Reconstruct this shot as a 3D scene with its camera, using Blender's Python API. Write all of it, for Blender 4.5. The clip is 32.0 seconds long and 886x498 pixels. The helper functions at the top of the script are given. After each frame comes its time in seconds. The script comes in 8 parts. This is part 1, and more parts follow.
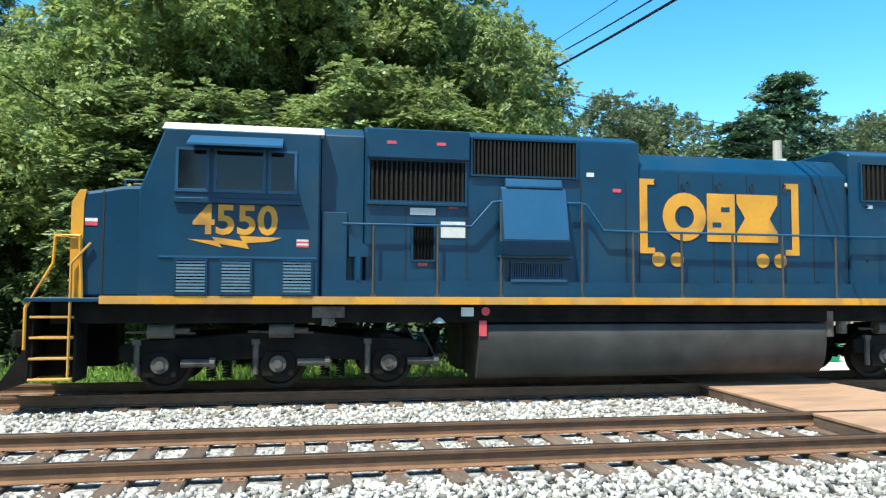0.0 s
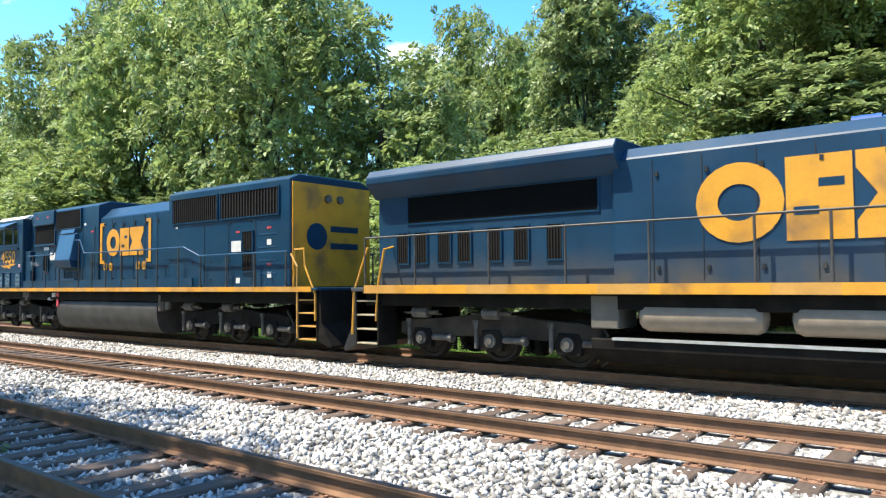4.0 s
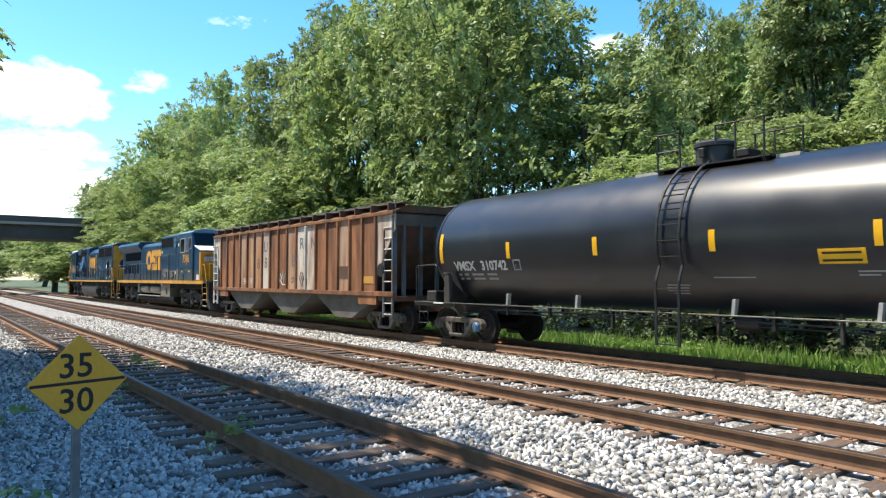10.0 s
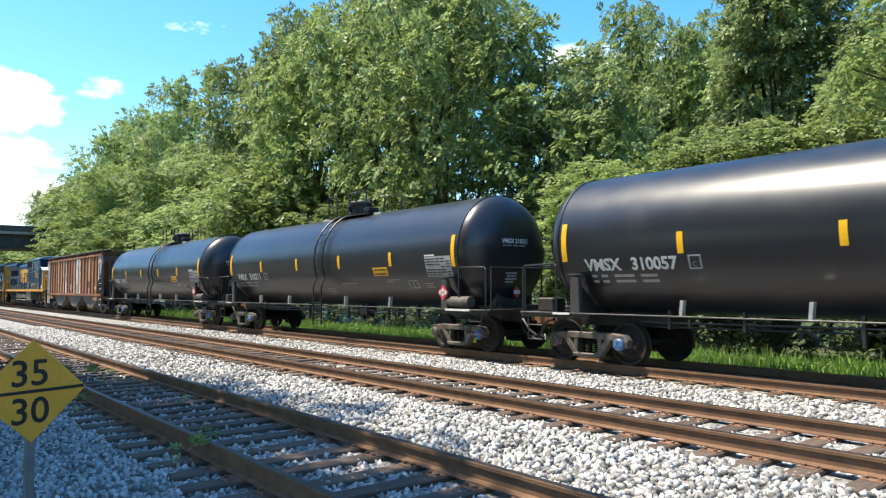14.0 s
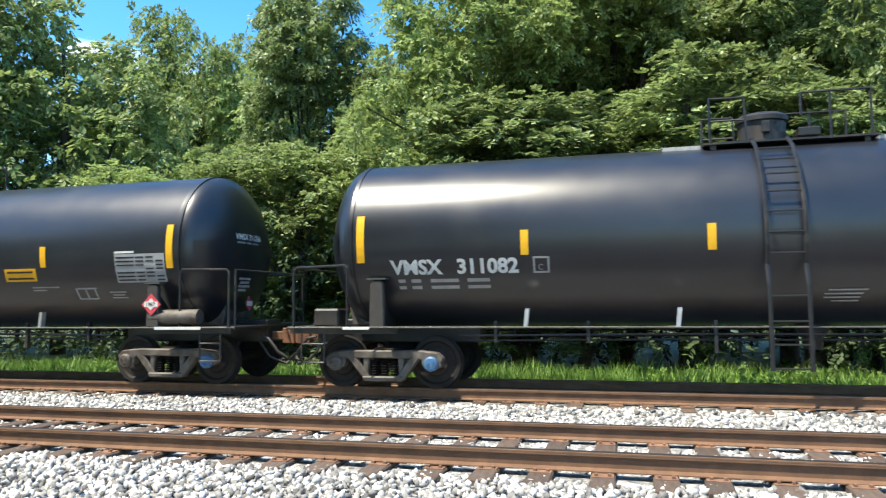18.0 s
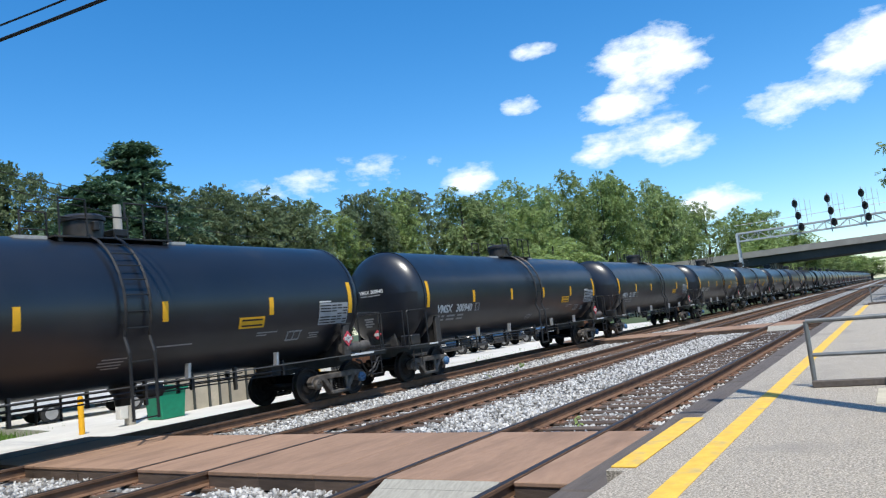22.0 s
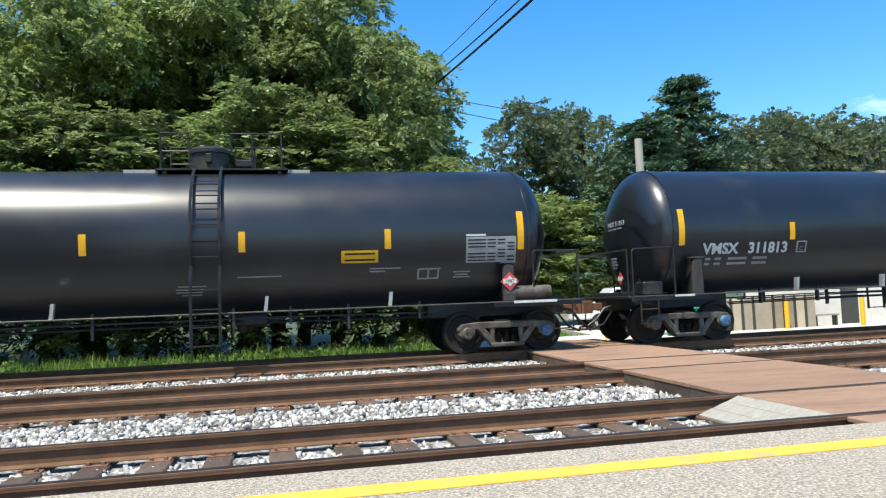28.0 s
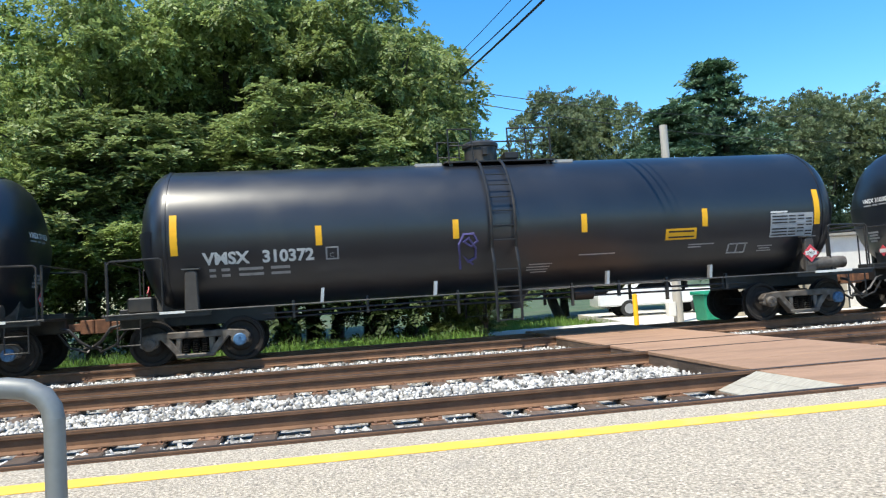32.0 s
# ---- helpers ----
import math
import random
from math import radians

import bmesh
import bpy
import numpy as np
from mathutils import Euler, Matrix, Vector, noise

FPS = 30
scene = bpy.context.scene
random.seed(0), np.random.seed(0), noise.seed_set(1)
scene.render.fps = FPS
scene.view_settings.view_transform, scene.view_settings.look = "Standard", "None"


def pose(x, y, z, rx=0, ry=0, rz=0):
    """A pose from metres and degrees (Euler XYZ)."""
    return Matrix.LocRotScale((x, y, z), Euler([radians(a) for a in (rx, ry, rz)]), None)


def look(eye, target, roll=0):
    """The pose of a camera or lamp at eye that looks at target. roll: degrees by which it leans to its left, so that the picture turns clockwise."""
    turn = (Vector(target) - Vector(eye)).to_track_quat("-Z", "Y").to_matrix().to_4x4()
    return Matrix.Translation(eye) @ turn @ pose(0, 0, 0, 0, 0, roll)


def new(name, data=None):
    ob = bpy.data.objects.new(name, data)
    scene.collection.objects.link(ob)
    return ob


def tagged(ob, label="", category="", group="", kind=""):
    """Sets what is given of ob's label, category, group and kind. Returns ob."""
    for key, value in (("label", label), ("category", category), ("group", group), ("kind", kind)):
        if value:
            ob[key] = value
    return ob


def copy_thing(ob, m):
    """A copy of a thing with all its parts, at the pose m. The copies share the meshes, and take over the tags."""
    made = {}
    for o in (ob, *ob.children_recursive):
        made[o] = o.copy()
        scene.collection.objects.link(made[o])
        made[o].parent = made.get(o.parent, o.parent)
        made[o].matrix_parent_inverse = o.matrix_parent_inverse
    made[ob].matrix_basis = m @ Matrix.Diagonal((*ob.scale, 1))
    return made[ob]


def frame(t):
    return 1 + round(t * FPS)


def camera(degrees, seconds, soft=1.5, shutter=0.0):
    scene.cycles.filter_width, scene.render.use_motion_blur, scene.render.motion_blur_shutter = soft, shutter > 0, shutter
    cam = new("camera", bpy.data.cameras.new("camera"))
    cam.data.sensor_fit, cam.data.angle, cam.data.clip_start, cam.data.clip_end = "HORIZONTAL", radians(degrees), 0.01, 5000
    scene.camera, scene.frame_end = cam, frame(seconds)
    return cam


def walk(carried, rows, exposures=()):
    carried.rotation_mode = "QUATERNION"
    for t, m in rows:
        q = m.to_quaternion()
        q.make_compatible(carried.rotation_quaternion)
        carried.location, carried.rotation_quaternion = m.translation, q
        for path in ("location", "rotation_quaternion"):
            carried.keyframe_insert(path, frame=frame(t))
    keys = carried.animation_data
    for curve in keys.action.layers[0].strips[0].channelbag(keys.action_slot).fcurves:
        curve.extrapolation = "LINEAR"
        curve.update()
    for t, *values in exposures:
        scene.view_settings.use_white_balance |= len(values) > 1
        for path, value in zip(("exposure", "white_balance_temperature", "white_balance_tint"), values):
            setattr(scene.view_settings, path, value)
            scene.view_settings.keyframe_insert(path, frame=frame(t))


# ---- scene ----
cam = camera(63.12, 32.0, soft=1.2, shutter=0.06)
PATH = [
    (0, (-6.722, -3.774, 1.636), (-6.360, -1.810, 1.750), 0.30),
    (0.5, (-6.450, -3.512, 1.568), (-6.591, -1.520, 1.672), 0.45),
    (1, (-6.475, -3.292, 1.447), (-6.985, -1.361, 1.549), 1.19),
    (1.5, (-6.489, -3.429, 1.482), (-7.219, -1.570, 1.584), 2.03),
    (2, (-6.492, -3.446, 1.508), (-7.354, -1.645, 1.615), 1.05),
    (2.5, (-6.506, -3.458, 1.535), (-7.493, -1.722, 1.643), 1.01),
    (3, (-6.504, -3.482, 1.563), (-7.627, -1.831, 1.669), -0.10),
    (3.5, (-6.514, -3.502, 1.592), (-7.699, -1.894, 1.690), -0.50),
    (5.5, (-6.452, -3.598, 1.622), (-7.881, -2.201, 1.711), 0.00),
    (6, (-6.454, -3.604, 1.626), (-7.934, -2.262, 1.717), 0.43),
    (6.5, (-6.456, -3.597, 1.626), (-7.984, -2.310, 1.712), 0.56),
    (7, (-6.457, -3.583, 1.626), (-8.028, -2.348, 1.706), 0.34),
    (7.5, (-6.458, -3.570, 1.626), (-8.042, -2.352, 1.702), 0.27),
    (8, (-6.463, -3.565, 1.627), (-8.059, -2.362, 1.699), 0.06),
    (8.5, (-6.493, -3.580, 1.634), (-8.103, -2.396, 1.706), 0.30),
    (9, (-6.533, -3.596, 1.643), (-8.156, -2.430, 1.722), 0.43),
    (9.5, (-6.561, -3.586, 1.626), (-8.182, -2.417, 1.714), 0.21),
    (10, (-6.587, -3.581, 1.619), (-8.208, -2.413, 1.704), 0.11),
    (10.5, (-6.624, -3.571, 1.615), (-8.249, -2.408, 1.700), 0.09),
    (11, (-6.665, -3.564, 1.608), (-8.294, -2.406, 1.690), 0.15),
    (11.5, (-6.701, -3.564, 1.599), (-8.321, -2.395, 1.681), 0.11),
    (12, (-6.744, -3.564, 1.588), (-8.344, -2.368, 1.678), 0.06),
    (12.5, (-6.802, -3.565, 1.576), (-8.395, -2.359, 1.670), -0.00),
    (13, (-6.846, -3.566, 1.569), (-8.433, -2.353, 1.666), -0.13),
    (13.5, (-6.885, -3.561, 1.568), (-8.463, -2.335, 1.664), -0.08),
    (15.5, (-6.841, -3.538, 1.481), (-8.260, -2.134, 1.610), -0.66),
    (16, (-6.867, -3.546, 1.486), (-8.222, -2.079, 1.602), 0.07),
    (16.5, (-6.972, -3.479, 1.464), (-8.272, -1.965, 1.597), -0.06),
    (17, (-7.063, -3.400, 1.440), (-8.273, -1.815, 1.598), -0.37),
    (17.5, (-7.069, -3.392, 1.424), (-8.019, -1.638, 1.575), -0.54),
    (18, (-7.075, -3.383, 1.415), (-7.583, -1.455, 1.561), -0.60),
    (18.5, (-7.061, -3.392, 1.415), (-7.176, -1.399, 1.537), -2.31),
    (19, (-7.042, -3.401, 1.415), (-6.838, -1.415, 1.543), -3.91),
    (19.5, (-6.880, -3.438, 1.454), (-6.363, -1.514, 1.626), -3.25),
    (20, (-6.743, -3.654, 1.493), (-5.804, -1.897, 1.675), -3.36),
    (20.5, (-6.613, -3.756, 1.503), (-5.330, -2.235, 1.710), -3.67),
    (21, (-6.524, -3.833, 1.500), (-4.957, -2.608, 1.710), -6.48),
    (21.5, (-6.330, -3.943, 1.497), (-4.713, -2.783, 1.699), -5.77),
    (22, (-6.162, -4.081, 1.494), (-4.473, -3.031, 1.702), -6.33),
    (22.5, (-5.899, -4.184, 1.471), (-4.119, -3.306, 1.715), -4.79),
    (23, (-5.695, -4.251, 1.452), (-3.949, -3.303, 1.674), -7.11),
    (23.5, (-5.508, -4.441, 1.452), (-3.742, -3.535, 1.697), -5.23),
    (24, (-5.325, -4.622, 1.451), (-3.551, -3.712, 1.607), -3.74),
    (24.5, (-5.135, -4.782, 1.420), (-3.473, -3.691, 1.640), -3.29),
    (25, (-4.960, -5.109, 1.392), (-3.475, -3.772, 1.488), -3.53),
    (25.5, (-4.892, -5.239, 1.369), (-3.570, -3.743, 1.482), -2.18),
    (26, (-4.790, -5.568, 1.321), (-3.659, -3.924, 1.460), -2.20),
    (26.5, (-4.799, -5.819, 1.289), (-3.808, -4.084, 1.364), -3.23),
    (28.5, (-4.720, -6.197, 1.067), (-4.360, -4.235, 1.217), -1.75),
    (29, (-4.699, -6.301, 1.053), (-4.215, -4.364, 1.167), -1.93),
    (29.5, (-4.714, -6.385, 1.064), (-4.304, -4.431, 1.175), -2.22),
    (30, (-4.748, -6.436, 1.075), (-4.298, -4.490, 1.178), -2.04),
    (30.5, (-4.782, -6.457, 1.069), (-4.355, -4.504, 1.136), -0.95),
    (31, (-4.797, -6.468, 1.057), (-4.436, -4.505, 1.176), -1.78),
    (31.5, (-4.793, -6.488, 1.047), (-4.426, -4.528, 1.203), -2.96),
    (32, (-4.785, -6.515, 1.038), (-4.434, -4.550, 1.162), -3.60),
]
EXPOSURE = [(0, 0.95, 6600, -4), (1, 1.18, 6600, -1), (3, 1.32, 6850, 6), (6, 1.0, 6950, 6), (9, 0.85, 6950, 6), (16, 0.98, 6950, 5), (19, 1.08, 6750, 2), (20.2, 0.95, 7000, 1), (21.2, 0.3, 6400, 3), (22, 0.05, 6150, 6), (24.4, -0.3, 6200, 8), (25, 0.12, 6350, 6), (26, 0.38, 6600, 3), (29, 0.58, 6500, 4), (32, 0.63, 6500, 4)]
walk(cam, [(t, look(eye, target, roll)) for t, eye, target, roll in PATH], EXPOSURE)

# ---- world and sun ----
SUN_EL, SUN_AZ = 64.0, 226.0  # degrees above the horizon; compass from +y clockwise


def build_world():
    w = bpy.data.worlds.new("daylight")
    w.use_nodes = True
    nt = w.node_tree
    nt.nodes.clear()
    out = nt.nodes.new("ShaderNodeOutputWorld")
    bg = nt.nodes.new("ShaderNodeBackground")
    sky = nt.nodes.new("ShaderNodeTexSky")
    sky.sky_type, sky.sun_disc = "NISHITA", False
    sky.sun_elevation, sky.sun_rotation = radians(SUN_EL), radians(SUN_AZ)
    sky.altitude, sky.air_density, sky.dust_density, sky.ozone_density = 100, 1.0, 0.6, 2.8
    coord = nt.nodes.new("ShaderNodeTexCoord")

    def math_node(op, a, b=None, c=None):
        n = nt.nodes.new("ShaderNodeMath")
        n.operation = op
        for i, v in enumerate((a, b, c)):
            if v is None:
                continue
            if isinstance(v, (int, float)):
                n.inputs[i].default_value = v
            else:
                nt.links.new(v, n.inputs[i])
        return n.outputs[0]

    # fair-weather clouds: soft masks round some bearings, broken up by noise
    noi = nt.nodes.new("ShaderNodeTexNoise")
    noi.inputs["Scale"].default_value, noi.inputs["Detail"].default_value, noi.inputs["Roughness"].default_value = 12.0, 12.0, 0.6
    mp = nt.nodes.new("ShaderNodeMapping")
    mp.inputs["Scale"].default_value = (1, 1, 2.2)
    nt.links.new(coord.outputs["Generated"], mp.inputs["Vector"])
    nt.links.new(mp.outputs[0], noi.inputs["Vector"])
    total = None
    for az, el, wide, tall, gain in CLOUDS:
        a, e = radians(az), radians(el)
        d = Vector((math.sin(a) * math.cos(e), math.cos(a) * math.cos(e), math.sin(e)))
        side = Vector((math.cos(a), -math.sin(a), 0))
        up = side.cross(d)
        terms = []
        for axis, size in ((side, wide), (up, tall)):
            vm = nt.nodes.new("ShaderNodeVectorMath")
            vm.operation = "DOT_PRODUCT"
            nt.links.new(coord.outputs["Generated"], vm.inputs[0])
            vm.inputs[1].default_value = axis
            k = math_node("DIVIDE", vm.outputs["Value"], math.sin(radians(size)))
            terms.append(math_node("MULTIPLY", k, k))
        vm = nt.nodes.new("ShaderNodeVectorMath")
        vm.operation = "DOT_PRODUCT"
        nt.links.new(coord.outputs["Generated"], vm.inputs[0])
        vm.inputs[1].default_value = d
        front = math_node("GREATER_THAN", vm.outputs["Value"], 0.2)
        r = math_node("ADD", terms[0], terms[1])
        m = math_node("SUBTRACT", 1.0, r)
        m = math_node("MULTIPLY", math_node("MAXIMUM", m, 0.0), front)
        m = math_node("MULTIPLY", m, gain)
        total = m if total is None else math_node("MAXIMUM", total, m)
    dens = math_node("SUBTRACT", math_node("ADD", math_node("MULTIPLY", noi.outputs["Fac"], 5.2), math_node("MULTIPLY", total, 1.6)), 3.15)
    ramp = math_node("MULTIPLY", math_node("MINIMUM", math_node("MAXIMUM", math_node("MULTIPLY", dens, 0.85), 0.0), 1.0), math_node("MINIMUM", math_node("MULTIPLY", total, 3.0), 1.0))
    mix = nt.nodes.new("ShaderNodeMix")
    mix.data_type = "RGBA"
    nt.links.new(ramp, mix.inputs["Factor"])
    hsv = nt.nodes.new("ShaderNodeHueSaturation")
    hsv.inputs["Saturation"].default_value, hsv.inputs["Value"].default_value = 1.36, 1.25
    nt.links.new(sky.outputs[0], hsv.inputs["Color"])
    nt.links.new(hsv.outputs[0], mix.inputs["A"])
    mix.inputs["B"].default_value = (7.6, 7.7, 7.9, 1)
    nt.links.new(mix.outputs["Result"], bg.inputs["Color"])
    bg.inputs["Strength"].default_value = 0.15
    nt.links.new(bg.outputs[0], out.inputs[0])
    scene.world = w
    a, e = radians(SUN_AZ), radians(SUN_EL)
    d = Vector((math.sin(a) * math.cos(e), math.cos(a) * math.cos(e), math.sin(e)))
    lamp = bpy.data.lights.new("sun", "SUN")
    lamp.energy, lamp.angle, lamp.color = 5.0, radians(0.53), (1.0, 0.915, 0.80)
    sun = new("sun", lamp)
    sun.matrix_world = look(d * 100, (0, 0, 0))


CLOUDS = [  # bearing, height, half width, half height in degrees, weight
    (76, 17.6, 5.5, 3.6, 1.0), (73, 15.0, 3.5, 1.8, 0.9), (92, 15.4, 6, 3.2, 1.0), (86, 13.0, 5, 2.2, 1.0), (75, 12.0, 7, 2.2, 1.0), (52, 12.3, 10, 1.8, 0.8), (60.6, 11.4, 3.2, 1.6, 0.95),
    (79.5, 6.8, 5, 1.8, 0.95), (67.3, 20.3, 2, 1.0, 0.9), (65.6, 16.4, 2.2, 1.0, 0.9), (-83.6, 12.7, 6, 2.8, 1.0), (-84, 7.0, 8, 4.2, 1.1), (-77.3, 14.4, 2.4, 1.4, 0.62), (-70, 19, 3, 1.2, 0.55), (-56, 17, 9, 2.2, 0.55), (-38, 17, 7, 2.5, 0.6),
    (110, 18, 16, 7, 0.8), (-130, 20, 20, 8, 0.8), (180, 25, 24, 10, 0.7),
]
build_world()

# ---- materials ----
MATS = {}


def mat(name, col, rough=0.6, metal=0.0, var=0.15, scale=6.0, bump=0.0, bscale=40.0, col2=None, dirt=None, dirt_amt=0.0, dirt_scale=1.5, spec=0.5, coat=0.0, rand=0.0, island=0.0, stretch=None, emit=None, trans=0.0, cells=None, dust=None):
    """A surface with grain at two scales, optional stains and relief."""
    if name in MATS:
        return MATS[name]
    m = bpy.data.materials.new(name)
    m.use_nodes = True
    nt = m.node_tree
    b = nt.nodes["Principled BSDF"]
    tc = nt.nodes.new("ShaderNodeTexCoord")
    vec = tc.outputs["Object"]
    if stretch:
        mp = nt.nodes.new("ShaderNodeMapping")
        mp.inputs["Scale"].default_value = stretch
        nt.links.new(vec, mp.inputs["Vector"])
        vec = mp.outputs[0]

    def noise_node(sc, detail=5.0):
        n = nt.nodes.new("ShaderNodeTexNoise")
        n.inputs["Scale"].default_value, n.inputs["Detail"].default_value = sc, detail
        nt.links.new(vec, n.inputs["Vector"])
        return n.outputs["Fac"]

    def mix(fac, a, c):
        n = nt.nodes.new("ShaderNodeMix")
        n.data_type = "RGBA"
        nt.links.new(fac, n.inputs["Factor"]) if not isinstance(fac, float) else setattr(n.inputs["Factor"], "default_value", fac)
        for key, val in (("A", a), ("B", c)):
            if isinstance(val, tuple):
                n.inputs[key].default_value = (*val[:3], 1)
            else:
                nt.links.new(val, n.inputs[key])
        return n.outputs["Result"]

    def ramp(fac, lo, hi):
        n = nt.nodes.new("ShaderNodeMapRange")
        n.inputs["From Min"].default_value, n.inputs["From Max"].default_value = lo, hi
        nt.links.new(fac, n.inputs["Value"])
        return n.outputs["Result"]

    hi = tuple(min(1, c * (1 + var)) for c in (col2 or col))
    lo = tuple(c * (1 - var) for c in col)
    base = mix(ramp(noise_node(scale), 0.3, 0.7), lo, hi)
    base = mix(ramp(noise_node(scale * 9, 2.0), 0.25, 0.75), base, mix(0.5, base, tuple(c * 0.8 for c in col)))
    if cells:
        # coloured grains of crushed stone
        vo = nt.nodes.new("ShaderNodeTexVoronoi")
        vo.inputs["Scale"].default_value = cells[0]
        nt.links.new(vec, vo.inputs["Vector"])
        sep = nt.nodes.new("ShaderNodeSeparateColor")
        nt.links.new(vo.outputs["Color"], sep.inputs[0])
        hs = nt.nodes.new("ShaderNodeHueSaturation")
        mr = nt.nodes.new("ShaderNodeMapRange")
        mr.inputs["To Min"].default_value, mr.inputs["To Max"].default_value = 1 - cells[1], 1 + cells[1]
        nt.links.new(sep.outputs[0], mr.inputs["Value"])
        nt.links.new(mr.outputs[0], hs.inputs["Value"])
        nt.links.new(base, hs.inputs["Color"])
        base = hs.outputs[0]
    if rand:
        oi = nt.nodes.new("ShaderNodeObjectInfo")
        hsv = nt.nodes.new("ShaderNodeHueSaturation")
        nt.links.new(base, hsv.inputs["Color"])
        mr = nt.nodes.new("ShaderNodeMapRange")
        mr.inputs["To Min"].default_value, mr.inputs["To Max"].default_value = 1 - rand, 1 + rand
        nt.links.new(oi.outputs["Random"], mr.inputs["Value"])
        nt.links.new(mr.outputs[0], hsv.inputs["Value"])
        base = hsv.outputs[0]
    if island:
        ge = nt.nodes.new("ShaderNodeNewGeometry")
        hsv = nt.nodes.new("ShaderNodeHueSaturation")
        nt.links.new(base, hsv.inputs["Color"])
        mr = nt.nodes.new("ShaderNodeMapRange")
        mr.inputs["To Min"].default_value, mr.inputs["To Max"].default_value = 1 - island, 1 + island
        nt.links.new(ge.outputs["Random Per Island"], mr.inputs["Value"])
        nt.links.new(mr.outputs[0], hsv.inputs["Value"])
        base = hsv.outputs[0]
    if dirt:
        f = ramp(noise_node(dirt_scale, 8.0), 0.62 - 0.35 * dirt_amt, 0.72)
        base = mix(f, base, dirt)
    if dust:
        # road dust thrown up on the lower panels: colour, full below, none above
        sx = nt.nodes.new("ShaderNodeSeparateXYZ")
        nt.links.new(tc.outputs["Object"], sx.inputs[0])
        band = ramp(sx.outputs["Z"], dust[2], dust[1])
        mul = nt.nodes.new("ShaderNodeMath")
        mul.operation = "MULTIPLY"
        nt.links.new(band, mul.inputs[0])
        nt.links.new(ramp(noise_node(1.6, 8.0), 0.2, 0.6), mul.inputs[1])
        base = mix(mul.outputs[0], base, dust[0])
    nt.links.new(base, b.inputs["Base Color"])
    b.inputs["Roughness"].default_value, b.inputs["Metallic"].default_value = rough, metal
    b.inputs["Specular IOR Level"].default_value = spec
    if coat:
        b.inputs["Coat Weight"].default_value, b.inputs["Coat Roughness"].default_value = coat, 0.12
    if rough > 0.15:
        rr = nt.nodes.new("ShaderNodeMapRange")
        rr.inputs["To Min"].default_value, rr.inputs["To Max"].default_value = rough * 0.8, min(1, rough * 1.2)
        nt.links.new(noise_node(scale * 2.3), rr.inputs["Value"])
        nt.links.new(rr.outputs[0], b.inputs["Roughness"])
    if bump:
        bp = nt.nodes.new("ShaderNodeBump")
        bp.inputs["Strength"].default_value, bp.inputs["Distance"].default_value = bump, 0.02
        nt.links.new(noise_node(bscale, 4.0), bp.inputs["Height"])
        nt.links.new(bp.outputs[0], b.inputs["Normal"])
    if emit:
        b.inputs["Emission Color"].default_value, b.inputs["Emission Strength"].default_value = (*emit, 1), 1.0
    if trans:
        # thin leaves let some light through
        tr = nt.nodes.new("ShaderNodeBsdfTranslucent")
        ms = nt.nodes.new("ShaderNodeMixShader")
        ms.inputs[0].default_value = trans
        nt.links.new(base, tr.inputs["Color"])
        out = nt.nodes["Material Output"]
        nt.links.new(b.outputs[0], ms.inputs[1])
        nt.links.new(tr.outputs[0], ms.inputs[2])
        nt.links.new(ms.outputs[0], out.inputs["Surface"])
    MATS[name] = m
    return m


BLACK = mat("black_tank_paint", (0.0105, 0.0128, 0.0185), 0.33, var=0.3, scale=0.8, bump=0.012, bscale=2.0, dirt=(0.02, 0.021, 0.024), dirt_amt=0.2, dirt_scale=0.9, spec=0.7)
BLACKM = mat("black_fittings_paint", (0.014, 0.014, 0.015), 0.5, var=0.3, dirt=(0.05, 0.04, 0.03), dirt_amt=0.3)
GREYSTEEL = mat("weathered_cast_steel", (0.13, 0.115, 0.1), 0.65, metal=0.3, var=0.3, scale=9, bump=0.15, bscale=60, dirt=(0.05, 0.035, 0.025), dirt_amt=0.5, dirt_scale=4)
WHEEL = mat("wheel_steel", (0.013, 0.0095, 0.0075), 0.8, metal=0.05, var=0.4, scale=10)
BLUECAP = mat("blue_bearing_cap", (0.06, 0.145, 0.28), 0.5, var=0.3, scale=20)
YEL = mat("yellow_reflective_tape", (0.8, 0.42, 0.01), 0.5, var=0.08)
WHITE = mat("white_stencil_paint", (0.62, 0.62, 0.6), 0.6, var=0.12)
PADGREY = mat("worn_dark_bolster_pad", (0.045, 0.04, 0.036), 0.6, var=0.25, scale=6)
WHITED = mat("dusty_white_stencil", (0.3, 0.3, 0.3), 0.7, var=0.2)
GREYTABLE = mat("grey_data_panel", (0.32, 0.33, 0.34), 0.6, var=0.15)
PLACRED = mat("red_placard", (0.55, 0.06, 0.08), 0.5)
RAILEDGE = mat("worn_steel_rail_edge", (0.09, 0.088, 0.085), 0.45, metal=0.3, var=0.3)
SILVER = mat("galvanised_rail_edge", (0.5, 0.5, 0.5), 0.45, metal=0.7, var=0.2)
RUSTCOUP = mat("rusty_coupler", (0.16, 0.07, 0.035), 0.85, var=0.4, scale=10, bump=0.3)
BLUE = mat("loco_blue_paint", (0.003, 0.036, 0.082), 0.36, spec=0.32, var=0.18, scale=1.2, dirt=(0.014, 0.042, 0.072), dirt_amt=0.35, dirt_scale=0.8, bump=0.01)
# paler copy of the blue; puts sunlight on visor and handrail into colour
BLUELT = mat("loco_blue_pale", (0.012, 0.07, 0.155), 0.4, var=0.15, scale=1.2)
